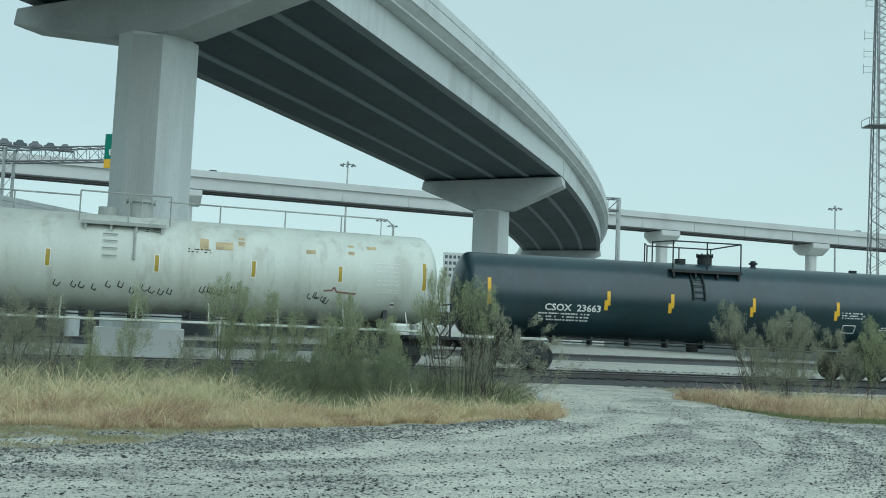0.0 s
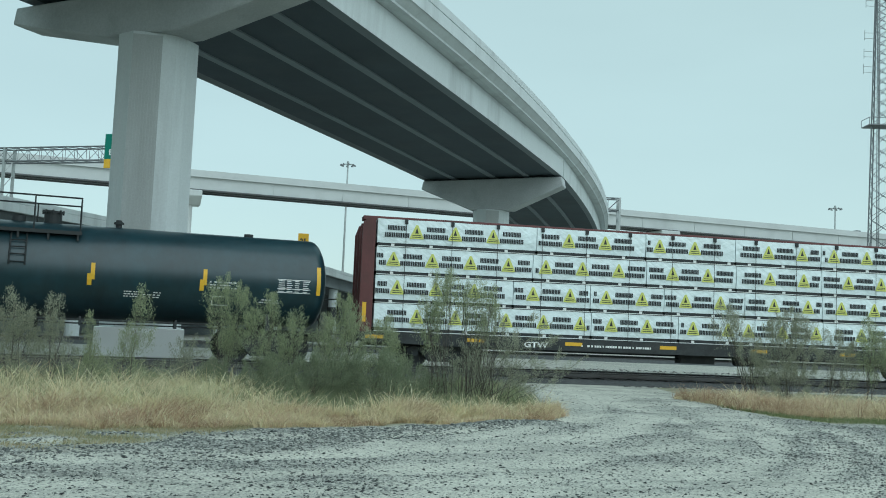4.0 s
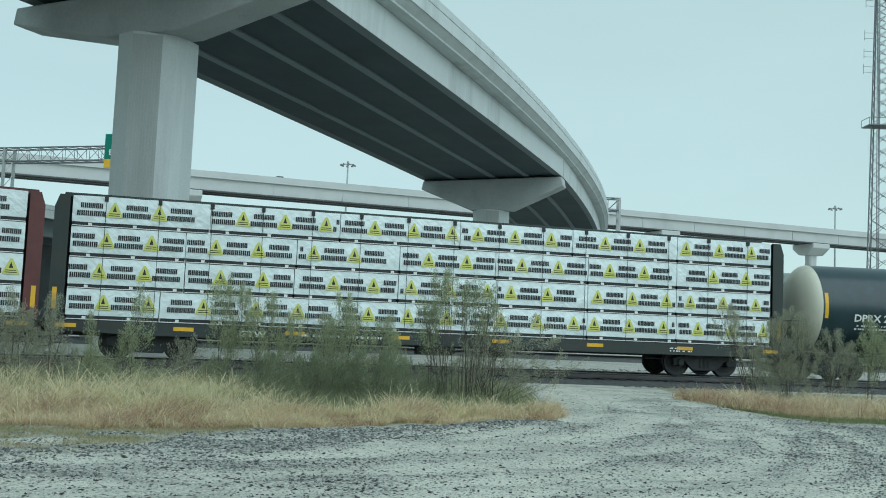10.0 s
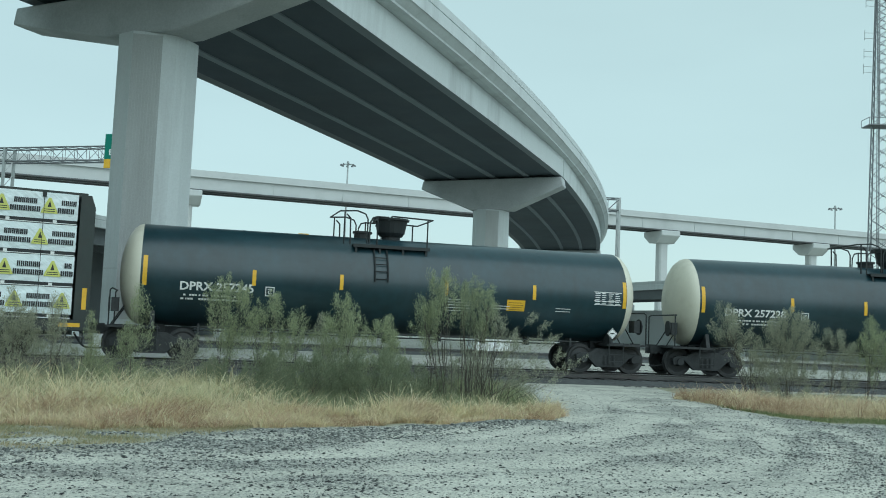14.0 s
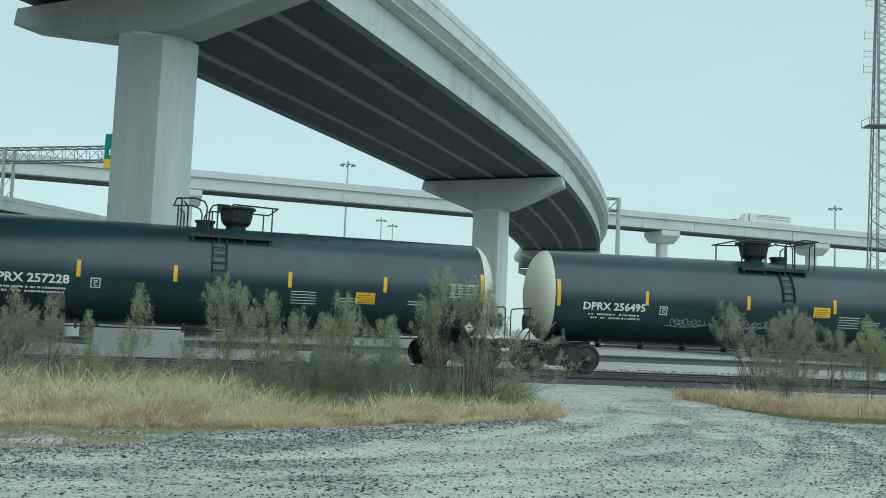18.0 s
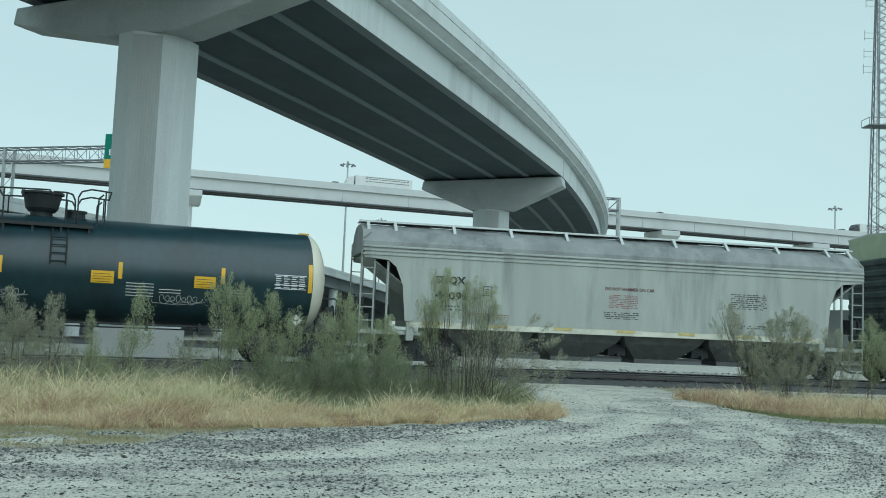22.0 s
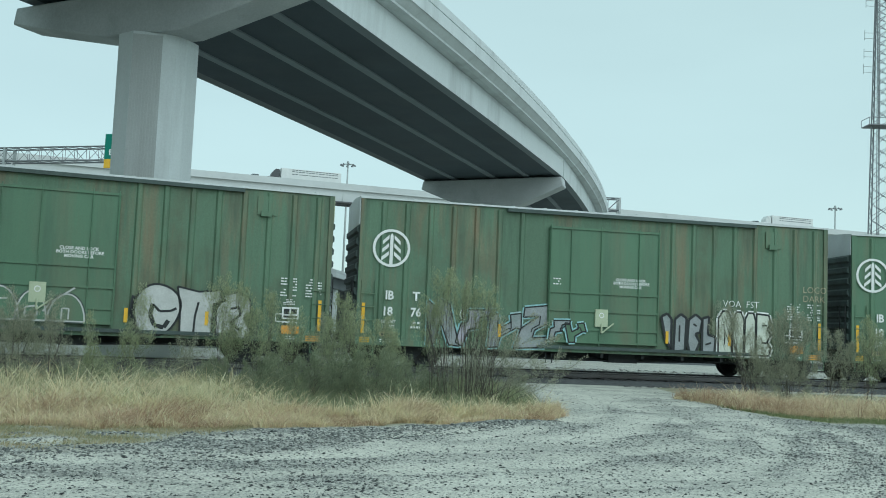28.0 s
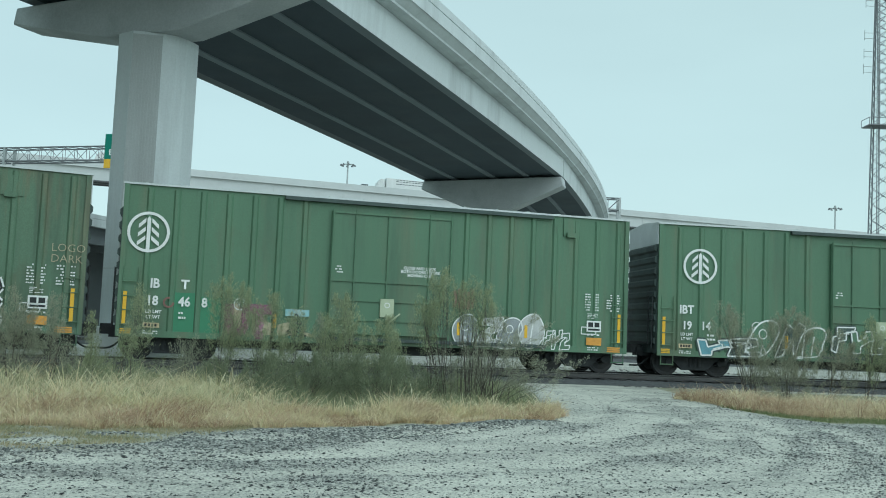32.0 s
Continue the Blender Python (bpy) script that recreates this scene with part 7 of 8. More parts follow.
    part("door_handle", bm, M_PALEG, door, "pale green latch plate and lever")
    poly("latch_ring", ring(-0.15, 1.86, 0.06, 0.085, 16), M_WHITE, y0 - 0.191, door)
    bm = bmesh.new()
    box(bm, door0 - 1.4, half - 2.7, y0 - 0.14, y0 - 0.0, zt - 0.14, zt - 0.03)
    part("door_track", bm, M_ENDG, car)
    bm = bmesh.new()
    box(bm, door0 - 0.3, door1 + 3.2, y0 - 0.16, y0 - 0.02, zb + 0.04, zb + 0.14)
    part("door_track", bm, M_ENDG, car)
    bm = bmesh.new()
    box(bm, half - 2.3, half - 1.72, y0 - 0.04, y0, 4.35, 4.9)
    box(bm, half - 2.2, half - 1.9, y0 - 0.12, y0, 4.3, 4.45)
    part("side_bracket", bm, side_mat, car)
    bm = bmesh.new()
    pipe(bm, [(-base / 2 + 1.3, -0.9, 0.52), (-1.5, -0.9, 0.42), (1.5, -0.9, 0.42), (base / 2 - 1.3, -0.9, 0.52)], 0.03, 6)
    box(bm, 0.4, 1.4, -1.0, -0.5, 0.36, 0.7)
    box(bm, -half + 2.2, half - 2.2, -0.25, 0.25, 0.42, zb)
    for xq in np.linspace(-half + 2.4, half - 2.4, 9):
        box(bm, xq - 0.05, xq + 0.05, -1.45, 1.45, 0.52, zb)
    for x in (-1.9, -1.7):
        tube(bm, (x, -1.5, 0.3), (x, -1.5, 0.6), 0.02, 5)
    part("brake_gear", bm, M_DARK, car)
    # badge: ring with a fir tree
    k = y0 - 0.056
    cx, cz = -half + badge, 3.62
    poly("badge_ring", ring(cx, cz, 0.5, 0.58), M_WHITE, k, car, "white round emblem")
    tree = [[(cx - 0.05, cz - 0.5), (cx + 0.05, cz - 0.5), (cx + 0.05, cz + 0.38), (cx, cz + 0.46), (cx - 0.05, cz + 0.38)]]
    for j in range(3):
        zz = cz - 0.28 + j * 0.25
        wv = 0.3 - 0.015 * j
        for s in (-1, 1):
            tree.append([(cx + s * 0.08, zz + 0.18), (cx + s * 0.08, zz + 0.06), (cx + s * wv, zz - 0.12), (cx + s * wv, zz + 0.0)])
    poly("badge_tree", tree, M_WHITE, k, car)
    xt = -half + 0.85
    if tag == "spaced":
        letters("reporting_mark", "IB", xt, 2.06, 0.26, M_WHITE, k, car, stretch=0.88)
        letters("reporting_mark", "T", xt + 0.85, 2.06, 0.26, M_WHITE, k, car)
        letters("reporting_mark", l1, xt - 0.08, 1.57, 0.26, M_WHITE, k, car, stretch=0.9)
        letters("reporting_mark", l2[:2], xt + 0.8, 1.57, 0.26, M_WHITE, k, car, stretch=0.9)
        letters("reporting_mark", l2[2:], xt + 1.44, 1.57, 0.26, M_WHITE, k, car, stretch=0.9)
    else:
        letters("reporting_mark", "IBT", xt - 0.13, 2.06, 0.27, M_WHITE, k, car, stretch=0.9)
        letters("reporting_mark", l1, xt - 0.03, 1.55, 0.26, M_WHITE, k, car, stretch=0.9)
        letters("reporting_mark", l2, xt + 0.61, 1.55, 0.26, M_WHITE, k, car, stretch=0.9)
    letters("weight_mark", "LD LMT", xt - 0.08, 1.34, 0.09, M_WHITE, k, car, stretch=1.0)
    letters("weight_mark", "LT WT", xt - 0.06, 1.19, 0.09, M_WHITE, k, car, stretch=1.0)
    small_print("weight_lines", xt + 0.82, xt + 1.12, 1.17, 1.44, 2, M_WHITE, k, car, rng)
    bars("orange_panel", [(xt - 0.13, xt + 0.32, 0.93, 1.07)], M_RUST, k, car, "faded orange stencil panel")
    bars("panel_print", [(xt - 0.08 + 0.09 * q, xt - 0.02 + 0.09 * q, 0.96, 1.04) for q in range(4)], M_INK, k, car, dy=-0.003)
    small_print("stencil_lines", xt - 0.12, xt + 0.28, 0.74, 0.86, 2, M_WHITE, k, car, rng)
    poly("stencil_ring", ring(-half + 3.37, 1.7, 0.15, 0.18, 20), M_WHITE, k, car)
    small_print("stencil_lines", -half + 3.27, -half + 3.47, 1.62, 1.78, 3, M_WHITE, k, car, rng)
    bars("reflector", [(-half + 0.12, -half + 0.42, 0.74 + 0.055 * q, 0.775 + 0.055 * q) for q in range(3)], M_YELLOW, k, car, "yellow retroreflective strip", dy=-0.01)
    bars("reflector", [(half - 0.7, half - 0.25, 0.7 + 0.06 * q, 0.74 + 0.06 * q) for q in range(3)], M_ORANGE, k, car, "orange reflective strip", dy=-0.01)
    bars("orange_panel", [(half - 1.42, half - 0.9, 0.9, 1.14)], M_ORANGE, k, car, "orange stencil panel")
    small_print("stencil_lines", half - 1.4, half - 0.95, 1.18, 1.28, 1, M_WHITE, k, car, rng)
    small_print("stencil_lines", half - 1.38, half - 1.0, 0.72, 0.86, 2, M_WHITE, k, car, rng)
    bars("stencil_box", [(half - 1.42, half - 0.92, 1.33, 1.68)], M_WHITE, k, car, "white stencil box with black fields")
    bars("stencil_field", [(half - 1.37, half - 1.2, 1.48, 1.63), (half - 1.15, half - 0.98, 1.48, 1.63), (half - 1.37, half - 0.97, 1.37, 1.43)], M_INK, k, car, dy=-0.003)
    letters("stencil", "CLOSE AND LOCK", 0.32, 2.98, 0.085, M_WHITE, y0 - 0.125, door)
    letters("stencil", "BOTH DOORS BEFORE", 0.24, 2.87, 0.085, M_WHITE, y0 - 0.125, door)
    letters("stencil", "MOVING CAR", 0.45, 2.76, 0.085, M_WHITE, y0 - 0.125, door)
    small_print("stencil_lines", door0 + 0.15, door0 + 0.4, 2.75, 3.0, 3, M_WHITE, y0 - 0.125, door, rng)
    for x in (half - 1.5, half - 0.75):
        for col in (0, 0.36):
            small_print("stencil_lines", x + col, x + col + (0.2 if col == 0 else 0.12), 1.98, 2.56, 7, M_WHITE, k, car, rng)
    small_print("stencil_lines", half - 1.4, half - 1.05, 1.74, 1.92, 4, M_WHITE, k, car, rng)
    poly("stencil_box", stroke([(half - 1.6, 1.25), (half - 1.1, 1.25), (half - 1.1, 1.47), (half - 1.6, 1.47), (half - 1.6, 1.25)], 0.03), M_WHITE, k, car)
    for x in (-half + 0.15, half - 0.35):
        bars("reflector", [(x, x + 0.1, 1.0, 1.92)], M_YELLOW, k, car, "yellow retroreflective strip", dy=-0.01)
    for x in (-3.5, 2.1, 4.3):
        bars("reflector", [(x, x + 0.1, 1.05, 1.45)], M_YELLOW, k, car, "yellow retroreflective strip", dy=-0.012)
    return car


SIDE = -1.578
DOOR = -1.69
b1 = box_car(50.08, 65.93, M_BOXG, M_ENDG, M_PALEG, "faded green box car with rust streaks and silver graffiti", "18", "590", "spaced", zt=5.1)
poly("paint_patch", [[(-6.05, 0.8), (-5.3, 0.8), (-5.3, 2.1), (-6.05, 2.0)]], M_CYAN, -1.522, b1, "pale blue-green overspray patch", dy=-0.003)
mural(-5.95, -2.86, 0.72, 2.18,
      [[(0.02, 0.2), (0.04, 0.72), (0.12, 0.5), (0.15, 0.85), (0.22, 0.98), (0.32, 0.99), (0.37, 0.82), (0.35, 0.52), (0.29, 0.36), (0.37, 0.3), (0.39, 0.08), (0.27, 0.02), (0.14, 0.06), (0.05, 0.0), (0.0, 0.08)],
       [(0.39, 0.92), (0.53, 0.9), (0.53, 0.7), (0.47, 0.42), (0.55, 0.52), (0.6, 0.3), (0.56, 0.03), (0.42, 0.0), (0.38, 0.3)],
       [(0.58, 0.72), (0.66, 0.86), (0.74, 0.82), (0.74, 0.62), (0.7, 0.5), (0.79, 0.4), (0.81, 0.2), (0.72, 0.03), (0.58, 0.04), (0.61, 0.35)],
       [(0.77, 0.84), (0.89, 0.82), (0.87, 0.4), (0.92, 0.2), (0.97, 0.5), (1.0, 0.5), (0.98, 0.1), (0.91, 0.0), (0.81, 0.02), (0.78, 0.3)]],
      [([(0.27, 0.75), (0.24, 0.5), (0.27, 0.42)], 0.13), ([(0.47, 0.85), (0.46, 0.55), (0.44, 0.35)], 0.16), ([(0.64, 0.6), (0.7, 0.58)], 0.07), ([(0.62, 0.26), (0.74, 0.24)], 0.06), ([(0.86, 0.5), (0.85, 0.2)], 0.13), ([(0.08, 0.3), (0.06, 0.12)], 0.1), ([(0.2, 0.3), (0.3, 0.24), (0.34, 0.16)], 0.05)],
      [M_PALESPRAY], M_INK, M_WHITE, SIDE, b1, 0.05)
poly("graffiti_ring", ring(-4.65, 2.3, 0.1, 0.14, 16), M_WHITE, SIDE, b1)
poly("graffiti_accent", [[(-4.6, 0.95), (-4.3, 0.9), (-4.2, 1.4), (-4.45, 1.6)], [(-3.9, 1.3), (-3.6, 1.2), (-3.55, 1.7), (-3.8, 1.75)]], M_ORANGE, SIDE, b1, dy=-0.0055)
hoop = [[(cx + rx * math.cos(a), 0.05 + hz * math.sin(a)) for a in [math.pi * q / 12 for q in range(13)]] for cx, rx, hz in ((0.22, 0.18, 0.9), (0.5, 0.13, 0.8), (0.8, 0.16, 0.75))]
mural(-1.75, 1.2, 0.97, 1.95, hoop, [([(0.1, 0.1), (0.2, 0.6), (0.3, 0.62)], 0.04), ([(0.45, 0.15), (0.55, 0.2), (0.55, 0.45), (0.45, 0.4), (0.45, 0.15)], 0.05), ([(0.6, 0.3), (0.66, 0.55), (0.86, 0.98)], 0.045), ([(0.76, 0.1), (0.76, 0.4), (0.82, 0.4), (0.82, 0.1)], 0.04)],
      [M_BOXG2], M_SILVER, M_ENDG, DOOR, b1, 0.04)
g1 = [(2.95 + 0.66 * math.cos(a) * (1 + 0.1 * math.sin(2 * a)), 1.44 + 0.72 * math.sin(a)) for a in [2 * math.pi * q / 26 for q in range(26)]]
g2 = [(3.62, 0.74), (3.6, 1.55), (3.5, 2.12), (4.1, 2.0), (4.72, 2.08), (4.7, 1.9), (4.86, 1.78), (4.52, 1.66), (4.5, 0.74)]
g3 = [(4.62, 0.76), (4.6, 1.5), (4.85, 1.95), (5.2, 2.05), (5.55, 1.85), (5.6, 1.5), (5.4, 1.3), (5.62, 0.95), (5.5, 0.74)]
gl = stroke(g1 + g1[:1], 0.06) + stroke(g2, 0.055) + stroke(g3, 0.055) + stroke([(2.36, 1.8), (2.3, 1.4), (2.4, 0.85)], 0.16)
gl += stroke([(2.85, 1.6), (2.8, 1.3), (2.92, 1.0), (3.18, 0.95), (3.3, 1.15)], 0.12) + stroke([(2.85, 1.58), (3.05, 1.4), (3.35, 1.42), (3.5, 1.5)], 0.07)
gl += stroke([(4.0, 0.8), (4.02, 1.3), (4.1, 1.7)], 0.06) + stroke([(5.0, 1.55), (5.25, 1.62), (5.3, 1.4), (5.02, 1.15), (5.3, 0.95)], 0.07)
spray([g1, g2, g3], gl, [M_SILVER], M_INK, SIDE, b1)
b2 = box_car(67.0, 82.86, M_BOXG, M_ENDG, M_GALV, "faded green box car with rust streaks and blue graffiti", "18", "767", "spaced", 0.98, zt=5.12)
wild(-5.74, -2.0, 0.72, 2.15, 4, [M_GREYSPRAY, M_LILAC, M_GREYSPRAY], M_INK, M_CYAN, SIDE, b2, 15)
wild(-1.85, -0.66, 0.97, 1.75, 2, [M_GREYSPRAY, M_BOXG2], M_INK, M_CYAN, DOOR, b2, 16)
mural(1.9, 3.9, 0.74, 2.05, [[(0.02, 0.9), (0.12, 0.98), (0.2, 0.85), (0.2, 0.1), (0.1, 0.35)], [(0.24, 0.05), (0.26, 0.85), (0.36, 0.98), (0.46, 0.88), (0.44, 0.08)], [(0.48, 0.3), (0.5, 0.85), (0.62, 0.99), (0.74, 0.85), (0.7, 0.55), (0.62, 0.5), (0.7, 0.3), (0.62, 0.02), (0.52, 0.04)], [(0.74, 0.9), (0.86, 0.95), (0.84, 0.5), (0.98, 0.45), (0.96, 0.05), (0.74, 0.02)]],
      [([(0.34, 0.7), (0.34, 0.3)], 0.06), ([(0.58, 0.75), (0.64, 0.7)], 0.06), ([(0.8, 0.25), (0.9, 0.3)], 0.06)], [M_GREYSPRAY], M_INK, None, SIDE, b2, 0.085)
mural(3.95, 5.85, 0.72, 2.22, [[(0.0, 0.04), (0.0, 0.82), (0.08, 0.98), (0.18, 0.98), (0.25, 0.8), (0.25, 0.04), (0.12, 0.08)], [(0.27, 0.04), (0.27, 0.8), (0.34, 0.97), (0.42, 0.97), (0.48, 0.8), (0.48, 0.04)], [(0.5, 0.04), (0.5, 0.82), (0.56, 0.96), (0.66, 0.96), (0.7, 0.8), (0.7, 0.04)], [(0.72, 0.04), (0.72, 0.95), (0.95, 0.93), (1.0, 0.75), (0.92, 0.62), (1.0, 0.5), (0.92, 0.34), (1.0, 0.2), (0.96, 0.04)]],
      [([(0.12, 0.5), (0.12, 0.25)], 0.04), ([(0.82, 0.7), (0.92, 0.7)], 0.05), ([(0.82, 0.32), (0.92, 0.32)], 0.05)], [M_PALESPRAY], M_INK, M_WHITE, SIDE, b2, 0.06)
letters("graffiti_scrawl", "VOA  FST", 4.1, 2.33, 0.22, M_WHITE, SIDE, b2, bold=-0.008)
letters("graffiti_scrawl", "LOGO", 7.0, 2.92, 0.22, M_TAN, SIDE, b2, bold=-0.008)
letters("graffiti_scrawl", "DARK", 7.0, 2.62, 0.22, M_TAN, SIDE, b2, bold=-0.008)
b3 = box_car(83.98, 99.65, M_BOXG2, M_ENDG, M_GALV, "green box car with patched paint and silver graffiti", "18", "468", "spaced")
bars("paint_patch", [(-6.3, -5.66, 0.75, 1.95), (-5.58, -4.92, 0.75, 1.85)], M_PATCH, -1.522, b3, "bright green repainted patch", dy=-0.003)
rag = random.Random(8)
poly("overspray", [[(-4.85, 0.72)] + [(-4.85 + 0.3 * q, 1.72 - 0.1 * q + rag.uniform(-0.12, 0.12)) for q in range(10)] + [(-1.95, 0.72)]], M_TAN, -1.526, b3, "tan overspray patch", dy=-0.003)
letters("graffiti_letter", "U", -4.86, 0.84, 0.8, M_SPRAYP, SIDE, b3, bold=0.05, stretch=0.85)
letters("graffiti_letter", "T", -4.2, 0.8, 0.86, M_SPRAYP, SIDE, b3, bold=0.05, stretch=0.85)
poly("graffiti_scrawl", ring(-6.45, 1.66, 0.1, 0.16, 14)[3:], M_SPRAYR, SIDE, b3)
for q in range(5):
    poly("graffiti_scrawl", stroke([(-3.13 + 0.05 * q, 0.85 + 0.12 * q), (-2.5 - 0.05 * q, 0.85 + 0.12 * q), (-2.83, 1.02 + 0.12 * q), (-3.13 + 0.05 * q, 0.85 + 0.12 * q)], 0.03), M_INK, SIDE, b3, dy=-0.0005 * q)
bars("overspray", [(-3.15, -2.45, 1.42, 1.62)], M_CYAN, SIDE, b3, "pale blue overspray", dy=0.0025)
for q in range(5):
    xq = 2.0 + 0.14 * q
    poly("graffiti_scrawl", stroke([(xq, 1.85 + rag.uniform(0, 0.15)), (xq + 0.03, 2.2), (xq - 0.02, 2.35 + rag.uniform(0, 0.15))], 0.1), M_SPRAYR, SIDE, b3, dy=-0.0005 * q)
graffiti(2.0, 4.9, 0.72, 1.85, 4, [M_GREYSPRAY, M_SILVER], M_WHITE, SIDE, b3, 34, width=0.045, slant=0.2)
wild(4.9, 5.81, 0.72, 1.4, 3, [M_BOXG2], M_WHITE, M_BOXG2, SIDE, b3, 36, width=0.03)
b4 = box_car(100.95, 116.65, M_BOXG2, M_ENDG, M_GALV, "dark green box car with white outlined graffiti", "19", "14", "close", 1.4)
wild(-6.42, -4.4, 0.72, 1.35, 2, [M_SPRAYB, M_ENDG], M_WHITE, M_ENDG, SIDE, b4, 41, width=0.05)
graffiti(-4.7, -2.1, 0.74, 1.95, 3, [M_BOXG2, M_ENDG], M_WHITE, SIDE, b4, 43, width=0.05, slant=0.35)
wild(-1.9, 0.2, 0.97, 1.95, 3, [M_ENDG, M_BOXG2], M_WHITE, M_ENDG, DOOR, b4, 44, width=0.045)

V0, V1, V2 = -5.6904, -0.4101, 0.0884


def travel(t):
    """How far the train has gone along the track, from its place at 16 s."""
    T = (t - 16) / 16
    return 16 * (V0 * T + V1 * T * T / 2 + V2 * T ** 3 / 3)


def car_pose(c, base, t):
    """A car's pose when its middle is c + travel; its two trucks stand on the track."""
    u = c + travel(t)
    x0, y0, _ = track(u - base / 2)
    x1, y1, _ = track(u + base / 2)
    return Matrix.Translation(((x0 + x1) / 2, (y0 + y1) / 2, RAIL_Z)) @ Matrix.Rotation(math.atan2(y1 - y0, x1 - x0), 4, "Z")

LOW_L = [(-24.74, 44.0, 7.5), (-23.3, 50.0, 7.52), (-20.95, 60.0, 7.57), (-17.0, 75.0, 7.44), (-11.54, 90.0, 6.96), (-5.94, 105.0, 5.87), (0.74, 120.0, 3.77)]
LOW_R = [(14.97, 128.0, 7.21), (18.45, 119.0, 7.5), (25.86, 98.0, 7.59), (30.21, 83.0, 7.51), (36.0, 72.0, 6.6), (44.0, 58.0, 5.4)]
MASTS = [(-30.53, 295.0, 50.78), (-27.59, 420.0, 47.42), (-24.12, 450.0, 48.24), (139.2, 340.0, 49.73)]
GZ = 23.5
ADV = (-11.98, 82.0, 8.51)
BLD = (7.22, 420.0, 28.69)
# ---- the high viaduct behind, with its traffic ----
VIA_DIR = (0.938, 0.347)
VIA_H = math.atan2(VIA_DIR[1], VIA_DIR[0])
VIA_TOP = 38.55


def via(q, across=0.0):
    """Place on the viaduct's near edge q metres to the right of (-56, 243); across: away from the railway."""
    return -56 + q * VIA_DIR[0] - across * VIA_DIR[1], 243 + q * VIA_DIR[1] + across * VIA_DIR[0]


def via_sweep(name, section, mat, parent, q0=-1130, q1=1130, label=""):
    bm = bmesh.new()
    sweep(bm, [(*via(q), VIA_TOP, VIA_H) for q in np.linspace(q0, q1, 8)], [(-a, u) for a, u in section])
    return part(name, bm, mat, parent, label)


# dark tone for the shadow line along the viaduct's underside
M_SHADE = material("viaduct_underside_shade", (0.11, 0.115, 0.12), 0.8, vary=0.1, scale=0.2)
viaduct = thing("high_viaduct", "pale grey high-level highway viaduct behind the ramp", "bridge", kind="structure")
via_sweep("parapet", [(0, 0), (0.25, 0), (0.45, -1.05), (0, -1.75)], M_CONC_FAR, viaduct)
via_sweep("parapet", [(9.8, 0), (9.55, 0), (9.35, -1.05), (9.8, -1.75)], M_CONC_FAR, viaduct)
via_sweep("deck", [(0.05, -1.06), (9.75, -1.06), (9.75, -1.75), (0.05, -1.75)], M_CONC_FAR, viaduct)
for a in (0.7, 4.4, 8.2):
    via_sweep("girder", [(a, -1.76), (a + 0.5, -1.76), (a + 0.5, -4.8), (a, -4.8)], M_CONC_FAR, viaduct)
    # flange strip coloured dark to paint the girder's underside shadow
    via_sweep("shade_flange", [(a - 0.35, -4.81), (a + 0.85, -4.81), (a + 0.85, -5.1), (a - 0.35, -5.1)], M_SHADE, viaduct)
for q in np.arange(-80, 330, 18.5):
    bm = bmesh.new()
    x, y = via(q, 0.62)
    box(bm, -0.12, 0.12, -0.06, 0.06, VIA_TOP - 4.8, VIA_TOP - 1.8, Matrix.Translation((x, y, 0)) @ Matrix.Rotation(VIA_H, 4, "Z"))
    part("stiffener", bm, M_CONC_FAR, viaduct)


def via_pier(q):
    x, y = via(q, 4.9)
    p = thing("viaduct_pier", "pale concrete hammerhead pier of the high viaduct", "bridge pier", Matrix.Translation((x, y, 0)) @ Matrix.Rotation(VIA_H, 4, "Z"), "viaduct piers")
    bm = bmesh.new()
    zt = VIA_TOP - 5.11
    prism(bm, [(-1.45, -1.0), (-1.0, -1.45), (1.0, -1.45), (1.45, -1.0), (1.45, 1.0), (1.0, 1.45), (-1.0, 1.45), (-1.45, 1.0)], -1, zt - 3.4, "xy")
    part("column", bm, M_CONC_FAR, p)
    bm = bmesh.new()
    prism(bm, [(-5.0, zt), (5.0, zt), (5.0, zt - 1.5), (2.0, zt - 3.6), (-2.0, zt - 3.6), (-5.0, zt - 1.5)], -3.3, 3.3, "yz")
    bm2 = bm
    bmesh.ops.bevel(bm2, geom=bm2.edges[:], offset=0.15, segments=1, affect="EDGES")
    part("cap", bm2, M_CONC_FAR, p)


for q in (-9.0, 78.0, 133.0, 190.0, 248.0):
    via_pier(q)


